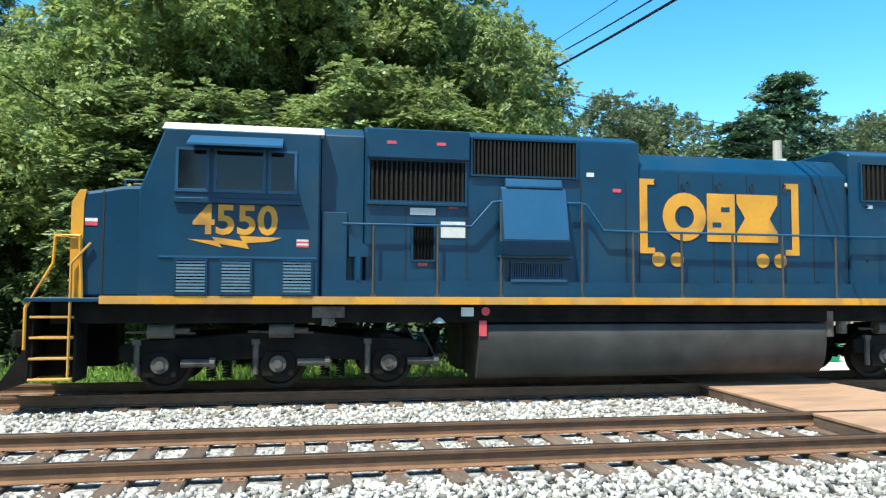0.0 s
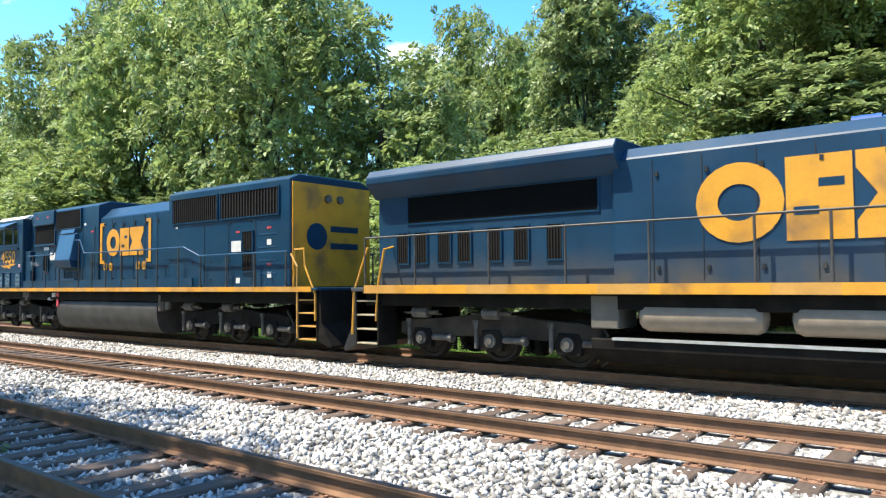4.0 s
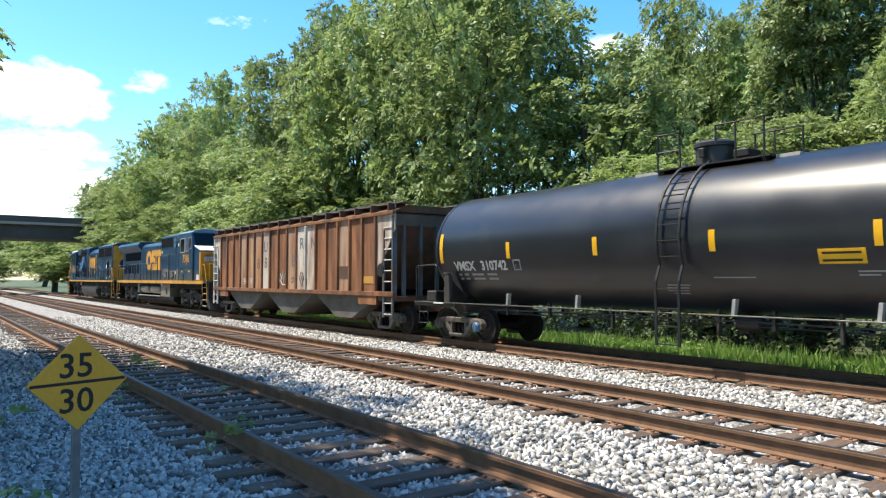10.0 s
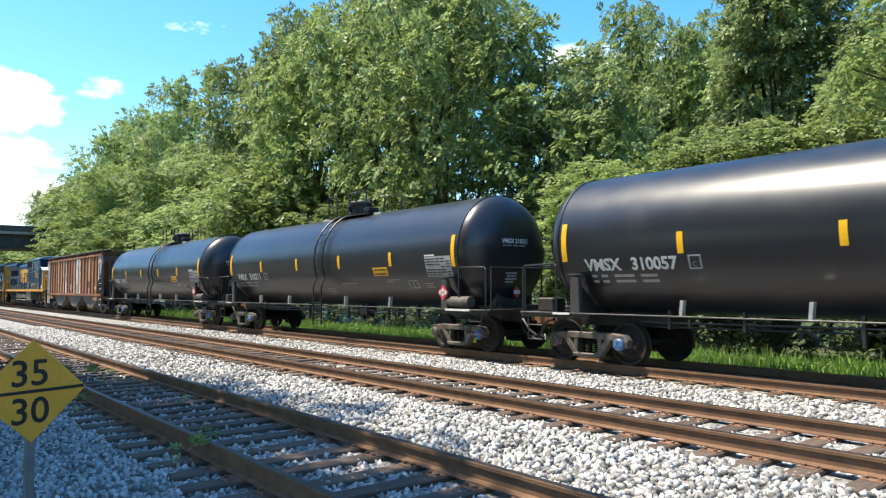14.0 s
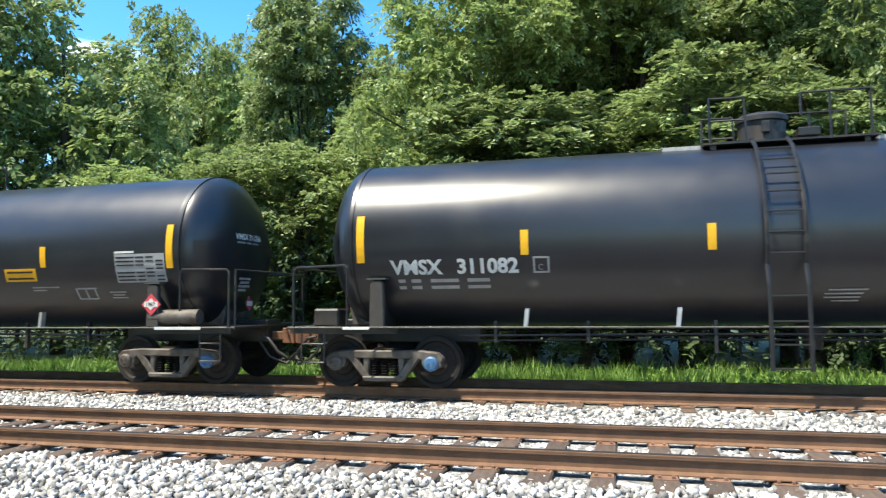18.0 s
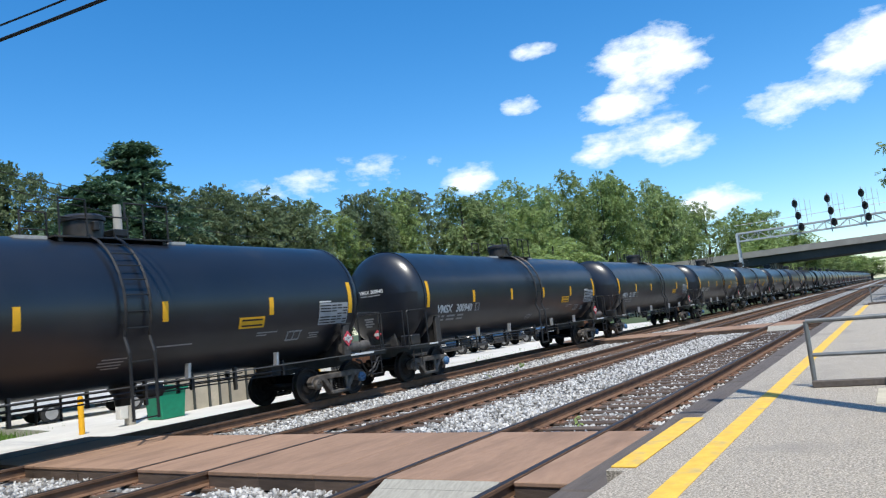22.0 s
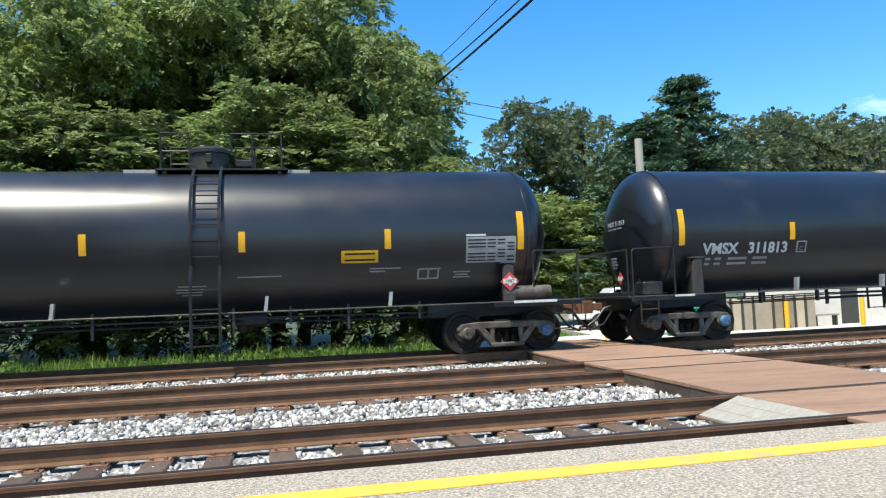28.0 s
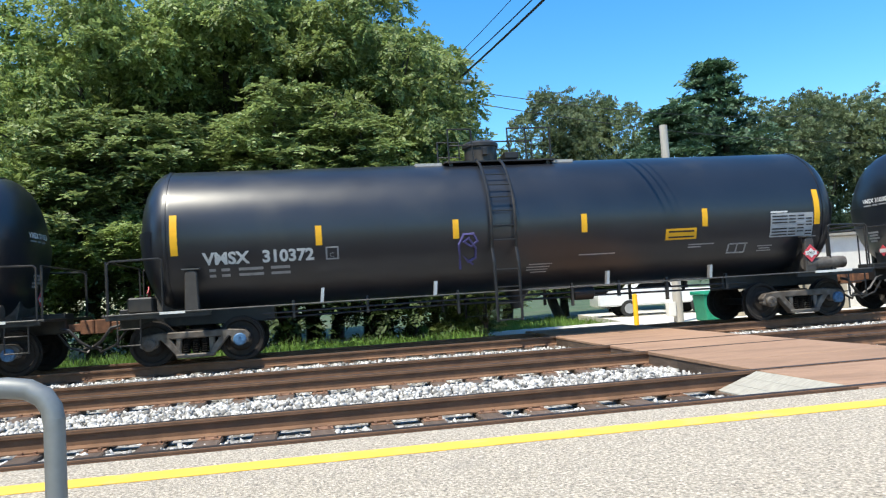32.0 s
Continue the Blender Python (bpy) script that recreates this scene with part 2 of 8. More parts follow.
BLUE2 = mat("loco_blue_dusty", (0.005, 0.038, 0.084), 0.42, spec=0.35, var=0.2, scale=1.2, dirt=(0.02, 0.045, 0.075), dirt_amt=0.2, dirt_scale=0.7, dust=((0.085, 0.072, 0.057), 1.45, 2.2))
TRUCKD = mat("dust_brown_truck_casting", (0.042, 0.034, 0.027), 0.85, var=0.35, scale=5, dirt=(0.016, 0.013, 0.011), dirt_amt=0.5, spec=0.2)
TRUCKG = mat("grimy_grey_fitting", (0.085, 0.078, 0.07), 0.7, var=0.3, scale=7, dirt=(0.03, 0.026, 0.022), dirt_amt=0.5, dirt_scale=5)
# one grey-brown paints in both the shadow and the sunlit edges of posts
RAILP = mat("handrail_grey_brown", (0.05, 0.046, 0.042), 0.6, var=0.3)
DUST = mat("road_dust_panels", (0.105, 0.095, 0.08), 0.7, var=0.25, scale=1.5)
LYEL = mat("loco_yellow_paint", (0.62, 0.29, 0.025), 0.5, var=0.12, scale=2, dirt=(0.25, 0.13, 0.04), dirt_amt=0.3)
LORANGE = mat("dusty_yellow_sill", (0.5, 0.26, 0.055), 0.6, var=0.2, scale=2)
ROOFW = mat("pale_cab_roof", (0.72, 0.74, 0.76), 0.4, var=0.08)
DARKFR = mat("black_underframe", (0.007, 0.0062, 0.0056), 0.85, var=0.4, scale=4, dirt=(0.018, 0.015, 0.012), dirt_amt=0.4, spec=0.15)
FUEL = mat("dusty_fuel_tank", (0.05, 0.048, 0.045), 0.65, var=0.25, scale=1.5, dirt=(0.026, 0.025, 0.023), dirt_amt=0.6, dirt_scale=2, spec=0.3)
GRILLE = mat("dark_grille", (0.004, 0.004, 0.004), 0.9, var=0.3, spec=0.1)
GRILLEB = mat("brown_grille_bar", (0.017, 0.015, 0.0135), 0.8, var=0.2, spec=0.2)
# pale blue puts the highlights on the louvre slats into their colour
VENTBAR = mat("pale_louvre_highlight", (0.11, 0.19, 0.27), 0.45, var=0.15)
GLASSD = mat("dark_cab_glass", (0.003, 0.004, 0.005), 0.08, var=0.1, spec=0.35)
TAN = mat("tan_air_tank", (0.2, 0.165, 0.125), 0.6, var=0.15)
RUST = mat("rusty_brown_panel", (0.17, 0.066, 0.028), 0.78, var=0.35, scale=1.3, col2=(0.30, 0.125, 0.05), dirt=(0.07, 0.035, 0.02), dirt_amt=0.4, dirt_scale=0.5, bump=0.06, stretch=(2.6, 2.6, 0.45), rand=0.16)
RUSTD = mat("dark_rusty_steel", (0.11, 0.055, 0.03), 0.8, var=0.35, scale=2, dirt=(0.05, 0.035, 0.025), dirt_amt=0.5)
PALEPATCH = mat("flaking_pale_paint", (0.52, 0.45, 0.38), 0.75, var=0.15, scale=2, col2=(0.62, 0.58, 0.53), dirt=(0.22, 0.085, 0.032), dirt_amt=0.55, dirt_scale=0.8, stretch=(2.4, 2.4, 0.5))
HOPGREY = mat("dirty_grey_hopper_chute", (0.14, 0.128, 0.115), 0.75, var=0.3, scale=1.5, dirt=(0.045, 0.035, 0.028), dirt_amt=0.75, dirt_scale=0.7, stretch=(1, 1, 1.5))
HOPEND = mat("blue_grey_end_steel", (0.1, 0.115, 0.13), 0.7, var=0.3, scale=2, dirt=(0.12, 0.06, 0.03), dirt_amt=0.4)
RAILSIDE = mat("rusty_rail_web", (0.155, 0.083, 0.046), 0.85, var=0.3, scale=5, bump=0.1)
RAILHEAD = mat("dull_rail_head", (0.05, 0.04, 0.036), 0.5, metal=0.5, var=0.3, scale=4)
PLATE = mat("rusty_tie_plate", (0.215, 0.115, 0.07), 0.85, var=0.3, scale=12, rand=0.15)
TIE = mat("weathered_tie_timber", (0.105, 0.072, 0.052), 0.85, var=0.35, scale=3, bump=0.4, bscale=30, stretch=(6, 1, 6), rand=0.3)
STONE = mat("pale_ballast_stone", (0.40, 0.388, 0.37), 0.85, var=0.22, scale=8, island=0.7, spec=0.3)
BALLAST = mat("ballast_bed", (0.25, 0.24, 0.225), 0.9, cells=(17, 0.6), var=0.45, scale=16, bump=1.0, bscale=22)
GRASSB = mat("grass_blades", (0.17, 0.29, 0.055), 0.6, var=0.3, scale=1.2, island=0.35, trans=0.35)
SOIL = mat("meadow_ground", (0.05, 0.08, 0.026), 0.95, var=0.4, scale=0.6, bump=0.5, bscale=8, dirt=(0.10, 0.085, 0.05), dirt_amt=0.3, dirt_scale=0.3)
ASPH = mat("worn_platform_asphalt", (0.305, 0.262, 0.208), 0.9, var=0.35, scale=60, bump=0.9, bscale=90, dirt=(0.29, 0.26, 0.22), dirt_amt=0.2, dirt_scale=0.6, col2=(0.54, 0.475, 0.385), cells=(85, 0.34))
CONC = mat("pale_concrete", (0.6, 0.57, 0.52), 0.85, var=0.12, scale=2.0, bump=0.1, bscale=60)
PLANK = mat("brown_crossing_plank", (0.325, 0.205, 0.137), 0.85, var=0.12, scale=5, bump=0.2, bscale=40, stretch=(0.7, 2.5, 2.5), dirt=(0.22, 0.14, 0.095), dirt_amt=0.45, dirt_scale=0.9, rand=0.1, spec=0.25)
PLANKW = mat("grey_weathered_plank", (0.34, 0.32, 0.27), 0.85, var=0.2, scale=4, stretch=(1, 8, 8))
EDGETIMB = mat("grey_edge_timber", (0.115, 0.095, 0.082), 0.85, var=0.25, scale=3, bump=0.3, stretch=(0.5, 6, 6))
LINEYEL = mat("yellow_platform_line", (0.78, 0.475, 0.065), 0.75, var=0.14, scale=9, dirt=(0.5, 0.36, 0.13), dirt_amt=0.25, dirt_scale=6)
GALV = mat("galvanised_pipe", (0.2, 0.21, 0.21), 0.5, metal=0.4, var=0.25, scale=5)
POLEW = mat("dark_creosote_pole", (0.04, 0.022, 0.015), 0.85, var=0.35, scale=2.5, bump=0.4, bscale=14, stretch=(5, 5, 0.5), spec=0.1)
BARK = mat("tree_bark", (0.062, 0.053, 0.042), 0.9, var=0.3, scale=5, bump=0.5, bscale=14)
SIGNY = mat("amber_sign_face", (0.72, 0.36, 0.03), 0.55, var=0.08, scale=3)
SIGNK = mat("sign_black", (0.012, 0.012, 0.012), 0.6)

# ---- mesh helpers ----


class Mb:
    """Gathers vertices and faces for one mesh."""

    def __init__(self):
        self.v, self.f = [], []

    def add(self, vs, fs):
        k = len(self.v)
        self.v.extend(vs)
        self.f.extend([tuple(i + k for i in q) for q in fs])
        return self

    def box(self, x0, x1, y0, y1, z0, z1):
        return self.add([(x0, y0, z0), (x1, y0, z0), (x1, y1, z0), (x0, y1, z0), (x0, y0, z1), (x1, y0, z1), (x1, y1, z1), (x0, y1, z1)],
                        [(0, 3, 2, 1), (4, 5, 6, 7), (0, 1, 5, 4), (1, 2, 6, 5), (2, 3, 7, 6), (3, 0, 4, 7)])

    def prism(self, poly, axis, a, b):
        """A polygon drawn in the plane across the axis, pulled from a to b along it."""
        n = len(poly)

        def at(p, t):
            return (t, p[0], p[1]) if axis == "x" else (p[0], t, p[1]) if axis == "y" else (p[0], p[1], t)

        vs = [at(p, a) for p in poly] + [at(p, b) for p in poly]
        fs = [tuple(range(n))[::-1], tuple(range(n, 2 * n))] + [(i, (i + 1) % n, n + (i + 1) % n, n + i) for i in range(n)]
        return self.add(vs, fs)

    def cyl(self, p0, p1, r0, r1=None, n=12, caps=True):
        r1 = r0 if r1 is None else r1
        p0, p1 = Vector(p0), Vector(p1)
        q = (p1 - p0).to_track_quat("Z", "Y")
        vs = []
        for p, r in ((p0, r0), (p1, r1)):
            for i in range(n):
                a = 2 * math.pi * i / n
                vs.append(tuple(p + q @ Vector((r * math.cos(a), r * math.sin(a), 0))))
        fs = [(i, (i + 1) % n, n + (i + 1) % n, n + i) for i in range(n)]
        if caps:
            fs += [tuple(range(n))[::-1], tuple(range(n, 2 * n))]
        return self.add(vs, fs)

    def tube(self, pts, r, n=6):
        """One bent pipe through the points."""
        ps = [Vector(p) for p in pts]
        vs, fs = [], []
        up = None
        for i, p in enumerate(ps):
            d0 = (p - ps[i - 1]).normalized() if i else None
            d1 = (ps[i + 1] - p).normalized() if i < len(ps) - 1 else None
            d = ((d0 or d1) + (d1 or d0)).normalized()
            if up is None:
                up = d.orthogonal().normalized()
            up = (up - d * up.dot(d)).normalized()
            w = d.cross(up)
            k = 1 / max(0.5, d.dot(d1 or d0))
            for j in range(n):
                a = 2 * math.pi * j / n
                vs.append(tuple(p + (up * math.cos(a) + w * math.sin(a)) * r * min(k, 1.3)))
        for i in range(len(ps) - 1):
            fs += [(i * n + j, i * n + (j + 1) % n, (i + 1) * n + (j + 1) % n, (i + 1) * n + j) for j in range(n)]
        fs += [tuple(range(n))[::-1], tuple(range((len(ps) - 1) * n, len(ps) * n))]
        return self.add(vs, fs)

    def lathe(self, prof, n=32, c=(0, 0, 0), axis="x"):
        """A profile of (along, radius) turned round the axis through c."""
        vs, fs = [], []
        for t, r in prof:
            for i in range(n):
                a = 2 * math.pi * i / n
                u, w = r * math.cos(a), r * math.sin(a)
                vs.append((c[0] + t, c[1] + u, c[2] + w) if axis == "x" else (c[0] + u, c[1] + t, c[2] + w) if axis == "y" else (c[0] + u, c[1] + w, c[2] + t))
        for k in range(len(prof) - 1):
            for i in range(n):
                j = (i + 1) % n
                fs.append((k * n + i, k * n + j, (k + 1) * n + j, (k + 1) * n + i))
        fs += [tuple(range(n)), tuple(range((len(prof) - 1) * n, len(prof) * n))]
        return self.add(vs, fs)

    def mesh(self, name, material, bevel=0.0, smooth=False):
        me = bpy.data.meshes.new(name)
        me.from_pydata(self.v, [], self.f)
        bm = bmesh.new()
        bm.from_mesh(me)
        bmesh.ops.recalc_face_normals(bm, faces=bm.faces)
        if bevel:
            edges = [e for e in bm.edges if len(e.link_faces) == 2 and e.calc_face_angle(0) > 0.5]
            bmesh.ops.bevel(bm, geom=edges, offset=bevel, segments=1, affect="EDGES", clamp_overlap=True)
        if smooth:
            for e in bm.edges:
                e.smooth = len(e.link_faces) == 2 and e.calc_face_angle(0) < 0.7
            for f in bm.faces:
                f.smooth = True
        bm.to_mesh(me)
        bm.free()
        me.materials.append(material)
        return me


def part(name, mb, material, parent=None, label="", bevel=0.0, smooth=False, at=None):
    """One mesh object, under a thing or a part."""
    me = mb if isinstance(mb, bpy.types.Mesh) else mb.mesh(name, material, bevel, smooth)
    ob = new(name, me)
    if parent:
        ob.parent = parent
    if at:
        ob.matrix_basis = at
    if label:
        tagged(ob, label)
    return ob


def thing(name, label, category, group="", kind=""):
    return tagged(new(name), label, category, group, kind)


TEXTS = {}


def text_points(s, size, weight=0.0):
    """Triangles of a line of writing in the built-in font, in its own plane, left end at 0."""
    if (s, size, weight) not in TEXTS:
        cu = bpy.data.curves.new("writing", "FONT")
        cu.body, cu.size, cu.resolution_u, cu.offset = s, size, 3, weight * size
        ob = bpy.data.objects.new("writing", cu)
        me = bpy.data.meshes.new_from_object(ob)
        TEXTS[(s, size, weight)] = ([tuple(v.co) for v in me.vertices], [tuple(p.vertices) for p in me.polygons])
        bpy.data.objects.remove(ob)
        bpy.data.curves.remove(cu)
        bpy.data.meshes.remove(me)
    return TEXTS[(s, size, weight)]


def text_mesh(name, lines, material, place, weight=0.0):
    """Lines of (text, size, left, base) laid on a surface by place(u, v)."""
    vs, fs = [], []
    for s, size, x, z in lines:
        tv, tf = text_points(s, size, weight)
        k = len(vs)
        vs += [place(x + v[0], z + v[1]) for v in tv]
        fs += [tuple(i + k for i in q) for q in tf]
    me = bpy.data.meshes.new(name)
    me.from_pydata(vs, [], fs)
    me.materials.append(material)
    return me


T3, T2, T1 = 0.0, 4.38, 8.965  # middle of each track; z = 0 is the top of the rails
PLAT_Z = 0.2

# ---- ground, tracks, platform, crossing ----


def sheet(name, x0, x1, y0, y1, z, material, thick=0.0, label="", kind="structure", category="", nx=1, ny=1, wob=0.0):
    vs, fs = [], []
    rnd = random.Random(name)
    for j in range(ny + 1):
        for i in range(nx + 1):
            inner = 0 < i < nx and 0 < j < ny
            vs.append((x0 + (x1 - x0) * i / nx, y0 + (y1 - y0) * j / ny, z + (rnd.uniform(-wob, wob) if inner else 0)))
    for j in range(ny):
        for i in range(nx):
            a = j * (nx + 1) + i
            fs.append((a, a + 1, a + nx + 2, a + nx + 1))
    me = bpy.data.meshes.new(name)
    me.from_pydata(vs, [], fs)
    me.materials.append(material)
    return tagged(new(name, me), label, category, kind=kind)


def bed(name, x0, x1, prof, material, label):
    """A ballast bank: a cross-section of (y, z) pulled along x."""
    mb = Mb()
    mb.prism(prof + [(prof[-1][0], -0.9), (prof[0][0], -0.9)], "x", x0, x1)
    ob = part(name, mb, material)
    return tagged(ob, label, "ballast", kind="structure")


RAIL = [(-0.07, -0.175), (0.07, -0.175), (0.07, -0.165), (0.012, -0.145), (0.012, -0.045), (0.036, -0.038), (0.036, -0.006), (0.03, 0), (-0.03, 0), (-0.036, -0.006), (-0.036, -0.038), (-0.012, -0.045), (-0.012, -0.145), (-0.07, -0.165)]
TIE_GAP = 0.53


def build_track(name, yc, x0, x1, near0, near1, label):
    tr = tagged(new(name), label, "railway track", kind="structure")
    for side in (-0.755, 0.755):
        mb = Mb()
        mb.prism([(yc + side + y, z) for y, z in RAIL], "x", x0, x1)
        r = part("rail", mb, RAILSIDE, tr)
        hd = Mb()
        hd.prism([(yc + side + y, z) for y, z in ((-0.0365, -0.022), (0.0365, -0.022), (0.031, 0.002), (-0.031, 0.002))], "x", x0, x1)
        part("rail_head", hd, RAILHEAD, r)
    rnd = random.Random(name)
    tie_meshes = []
    for k in range(4):
        mb = Mb()
        mb.box(-0.115, 0.115, -1.3, 1.3, -0.17, 0)
        tie_meshes.append(mb.mesh("tie", TIE, bevel=0.012))
    pl = Mb()
    pl.box(-0.1, 0.1, -0.17, 0.17, -0.012, 0.008)
    for sx in (-0.06, 0.06):
        for sy in (-0.115, 0.11):
            pl.box(sx - 0.014, sx + 0.014, sy - 0.02, sy + 0.02, 0.008, 0.03)
    plate_mesh = pl.mesh("tie_plate", PLATE)
    far, farp = Mb(), Mb()
    n0, n1 = int(x0 / TIE_GAP), int(x1 / TIE_GAP)
    for i in range(n0, n1):
        x = i * TIE_GAP + rnd.uniform(-0.04, 0.04)
        z = -0.185 + rnd.uniform(-0.012, 0.008)
        turn = rnd.uniform(-1.2, 1.2)
        if near0 < x < near1:
            t = part("tie", rnd.choice(tie_meshes), TIE, tr, at=pose(x, yc + rnd.uniform(-0.05, 0.05), z, 0, 0, turn))
            for side in ((-0.755, 0.755) if yc != T1 else (-0.755,)):
                p = part("tie_plate", plate_mesh, PLATE, t)
                p.matrix_basis = Matrix.Translation((0, side, 0.0))
        else:
            far.box(x - 0.115, x + 0.115, yc - 1.3, yc + 1.3, z - 0.17, z)
            for side in (-0.755, 0.755):
                farp.box(x - 0.1, x + 0.1, yc + side - 0.17, yc + side + 0.17, z - 0.01, z + 0.01)
    tagged(part("far_ties", far, TIE, tr), kind="stuff")
    tagged(part("far_tie_plates", farp, PLATE, tr), kind="stuff")
    return tr


def build_ground():
    sheet("ground", -1500, 1500, -1500, 1500, -0.62, SOIL, label="grassy and bare earth ground round the railway", category="ground", nx=2, ny=2)
    bed("ballast_bed", -260, 520, [(-5.6, -0.62), (-4.6, -0.27), (-1.9, -0.25), (1.9, -0.22), (2.6, -0.25), (6.3, -0.21), (10.4, -0.21), (11.0, -0.34), (11.6, -0.60)], BALLAST, "bed of pale crushed stone under three tracks")
    build_track("track_1", T1, -230, 480, -32, 22, "main line with brown rusty rails on timber ties")
    build_track("track_2", T2, -230, 480, -32, 22, "main line with brown rusty rails on timber ties")
    build_track("track_3", T3, -230, 480, -22, 16, "siding with dark rusty rails on old timber ties")


def build_stones():
    """Loose ballast stones lying on the bed."""
    rng = np.random.default_rng(5)
    base = np.array([(-1, -1, -1), (1, -1, -1), (1, 1, -1), (-1, 1, -1), (-1, -1, 1), (1, -1, 1), (1, 1, 1), (-1, 1, 1)], float) * 0.5
    quads = np.array([(0, 3, 2, 1), (4, 5, 6, 7), (0, 1, 5, 4), (1, 2, 6, 5), (2, 3, 7, 6), (3, 0, 4, 7)])
    spans = [(-20, 8, 0.95, 3.4, 17000), (-20, 8, -0.6, 0.6, 6500), (-22, 10, 5.3, 8.0, 12000), (-22, 10, 3.75, 5.0, 7000), (-45, -20, 0.95, 3.4, 7000), (8, 30, 0.95, 3.4, 7000), (-32, 16, 8.35, 9.6, 5000),
             (-20, -8.4, -4.2, -0.9, 15000), (-34, -20, -4.2, -2.6, 3000), (-45, -20, 5.3, 8.0, 4000), (-36, 20, 9.9, 10.9, 4000), (-45, -20, -2.6, 0.7, 6000), (4, 24, -1.4, -0.85, 2200), (-8.2, -0.7, -1.4, -0.85, 2600), (3, 8, -1.4, -0.85, 1400), (8, 32, -0.6, 0.6, 5500), (10, 34, 5.3, 8.0, 5500), (8, 32, 3.75, 5.0, 3500), (30, 60, 0.95, 3.4, 4500)]
    vs, n = [], 0
    for x0, x1, y0, y1, count in spans:
        p = np.stack([rng.uniform(x0, x1, count), rng.uniform(y0, y1, count), np.full(count, -0.205)], 1)
        # sunk between the ties, heaped a little between the tracks
        mid = np.zeros(count)
        for yc in (T1, T2, T3):
            mid = np.maximum(mid, np.clip(1.35 - np.abs(p[:, 1] - yc), 0, 0.2) / 0.2)
        p[:, 2] = -0.20 - 0.035 * mid + rng.uniform(-0.02, 0.015, count)
        if y0 < -3 and x1 < 0:
            p[:, 2] = -0.235
        s = rng.uniform(0.028, 0.066, (count, 1, 3)) * np.array([1.25, 1.0, 0.6])
        a = rng.uniform(0, 6.28, (count, 3))
        b = (base + rng.uniform(-0.2, 0.2, (count, 8, 3))) * s
        for k, (i, j) in enumerate(((0, 1), (1, 2), (0, 2))):
            c, sn = np.cos(a[:, k])[:, None], np.sin(a[:, k])[:, None]
            u, w = b[:, :, i].copy(), b[:, :, j].copy()
            b[:, :, i], b[:, :, j] = c * u - sn * w, sn * u + c * w
        vs.append(b + p[:, None, :])
        n += count
    v = np.concatenate(vs).reshape(-1, 3)
    f = (quads[None] + 8 * np.arange(n)[:, None, None]).reshape(-1, 4)
    me = bpy.data.meshes.new("ballast_stones")
    me.vertices.add(len(v))
    me.vertices.foreach_set("co", v.astype(np.float32).ravel())
    me.loops.add(4 * len(f))
    me.loops.foreach_set("vertex_index", f.astype(np.int32).ravel())
    me.polygons.add(len(f))
    me.polygons.foreach_set("loop_start", np.arange(0, 4 * len(f), 4, dtype=np.int32))
    me.update(calc_edges=True)
    me.materials.append(STONE)
    tagged(new("ballast_stones", me), "pale crushed stone ballast between and beside the rails", "ballast", kind="stuff")


def build_platform():
    # the platform narrows to a timber edge beside the siding
    slab = Mb()
    slab.prism([(-8.3, -12.0), (-3.0, -12.0), (-3.0, -5.4), (1.96, -5.4), (1.96, -4.06), (3.72, -4.06), (3.72, -5.4), (34.6, -5.4), (34.6, -2.04), (2.0, -2.04), (2.0, -1.885), (-0.55, -1.885), (-0.55, -2.04), (-8.3, -2.04)], "z", -0.62, PLAT_Z)
    tagged(part("platform", slab, ASPH), "worn grey asphalt station platform", "platform", kind="structure")
    x = -8.3
    edge = tagged(new("platform_edge"), "weathered grey timber edging along the platform", "platform edge", kind="structure")
    rnd = random.Random(3)
    while x < 34:
        ln = rnd.uniform(3.4, 4.6)
        mb = Mb()
        mb.box(0, ln - 0.015, -1.88, -1.42, -0.35, 0.04)
        part("timber", mb, EDGETIMB, edge, bevel=0.02, at=pose(x, rnd.uniform(-0.015, 0.015), rnd.uniform(-0.02, 0.0)))
        x += ln
    for x0, x1 in ((-8.3, -0.56), (2.01, 34.5)):
        back = Mb()
        back.box(x0, x1, -2.035, -1.89, -0.35, 0.12)
        part("back_timber", back, EDGETIMB, edge, bevel=0.015)
    mb = Mb()
    mb.box(-8.3, 34.2, -2.64, -2.45, PLAT_Z + 0.001, PLAT_Z + 0.005)
    tagged(part("yellow_line", mb, LINEYEL), "worn yellow painted warning line on asphalt", "line", kind="structure")
    mb = Mb()
    mb.box(-0.45, 1.9, -2.1, -1.89, PLAT_Z + 0.001, PLAT_Z + 0.014)
    tagged(part("tactile_strip", mb, LINEYEL, bevel=0.004), "short raised yellow strip where the crossing meets the platform", "strip", kind="structure")


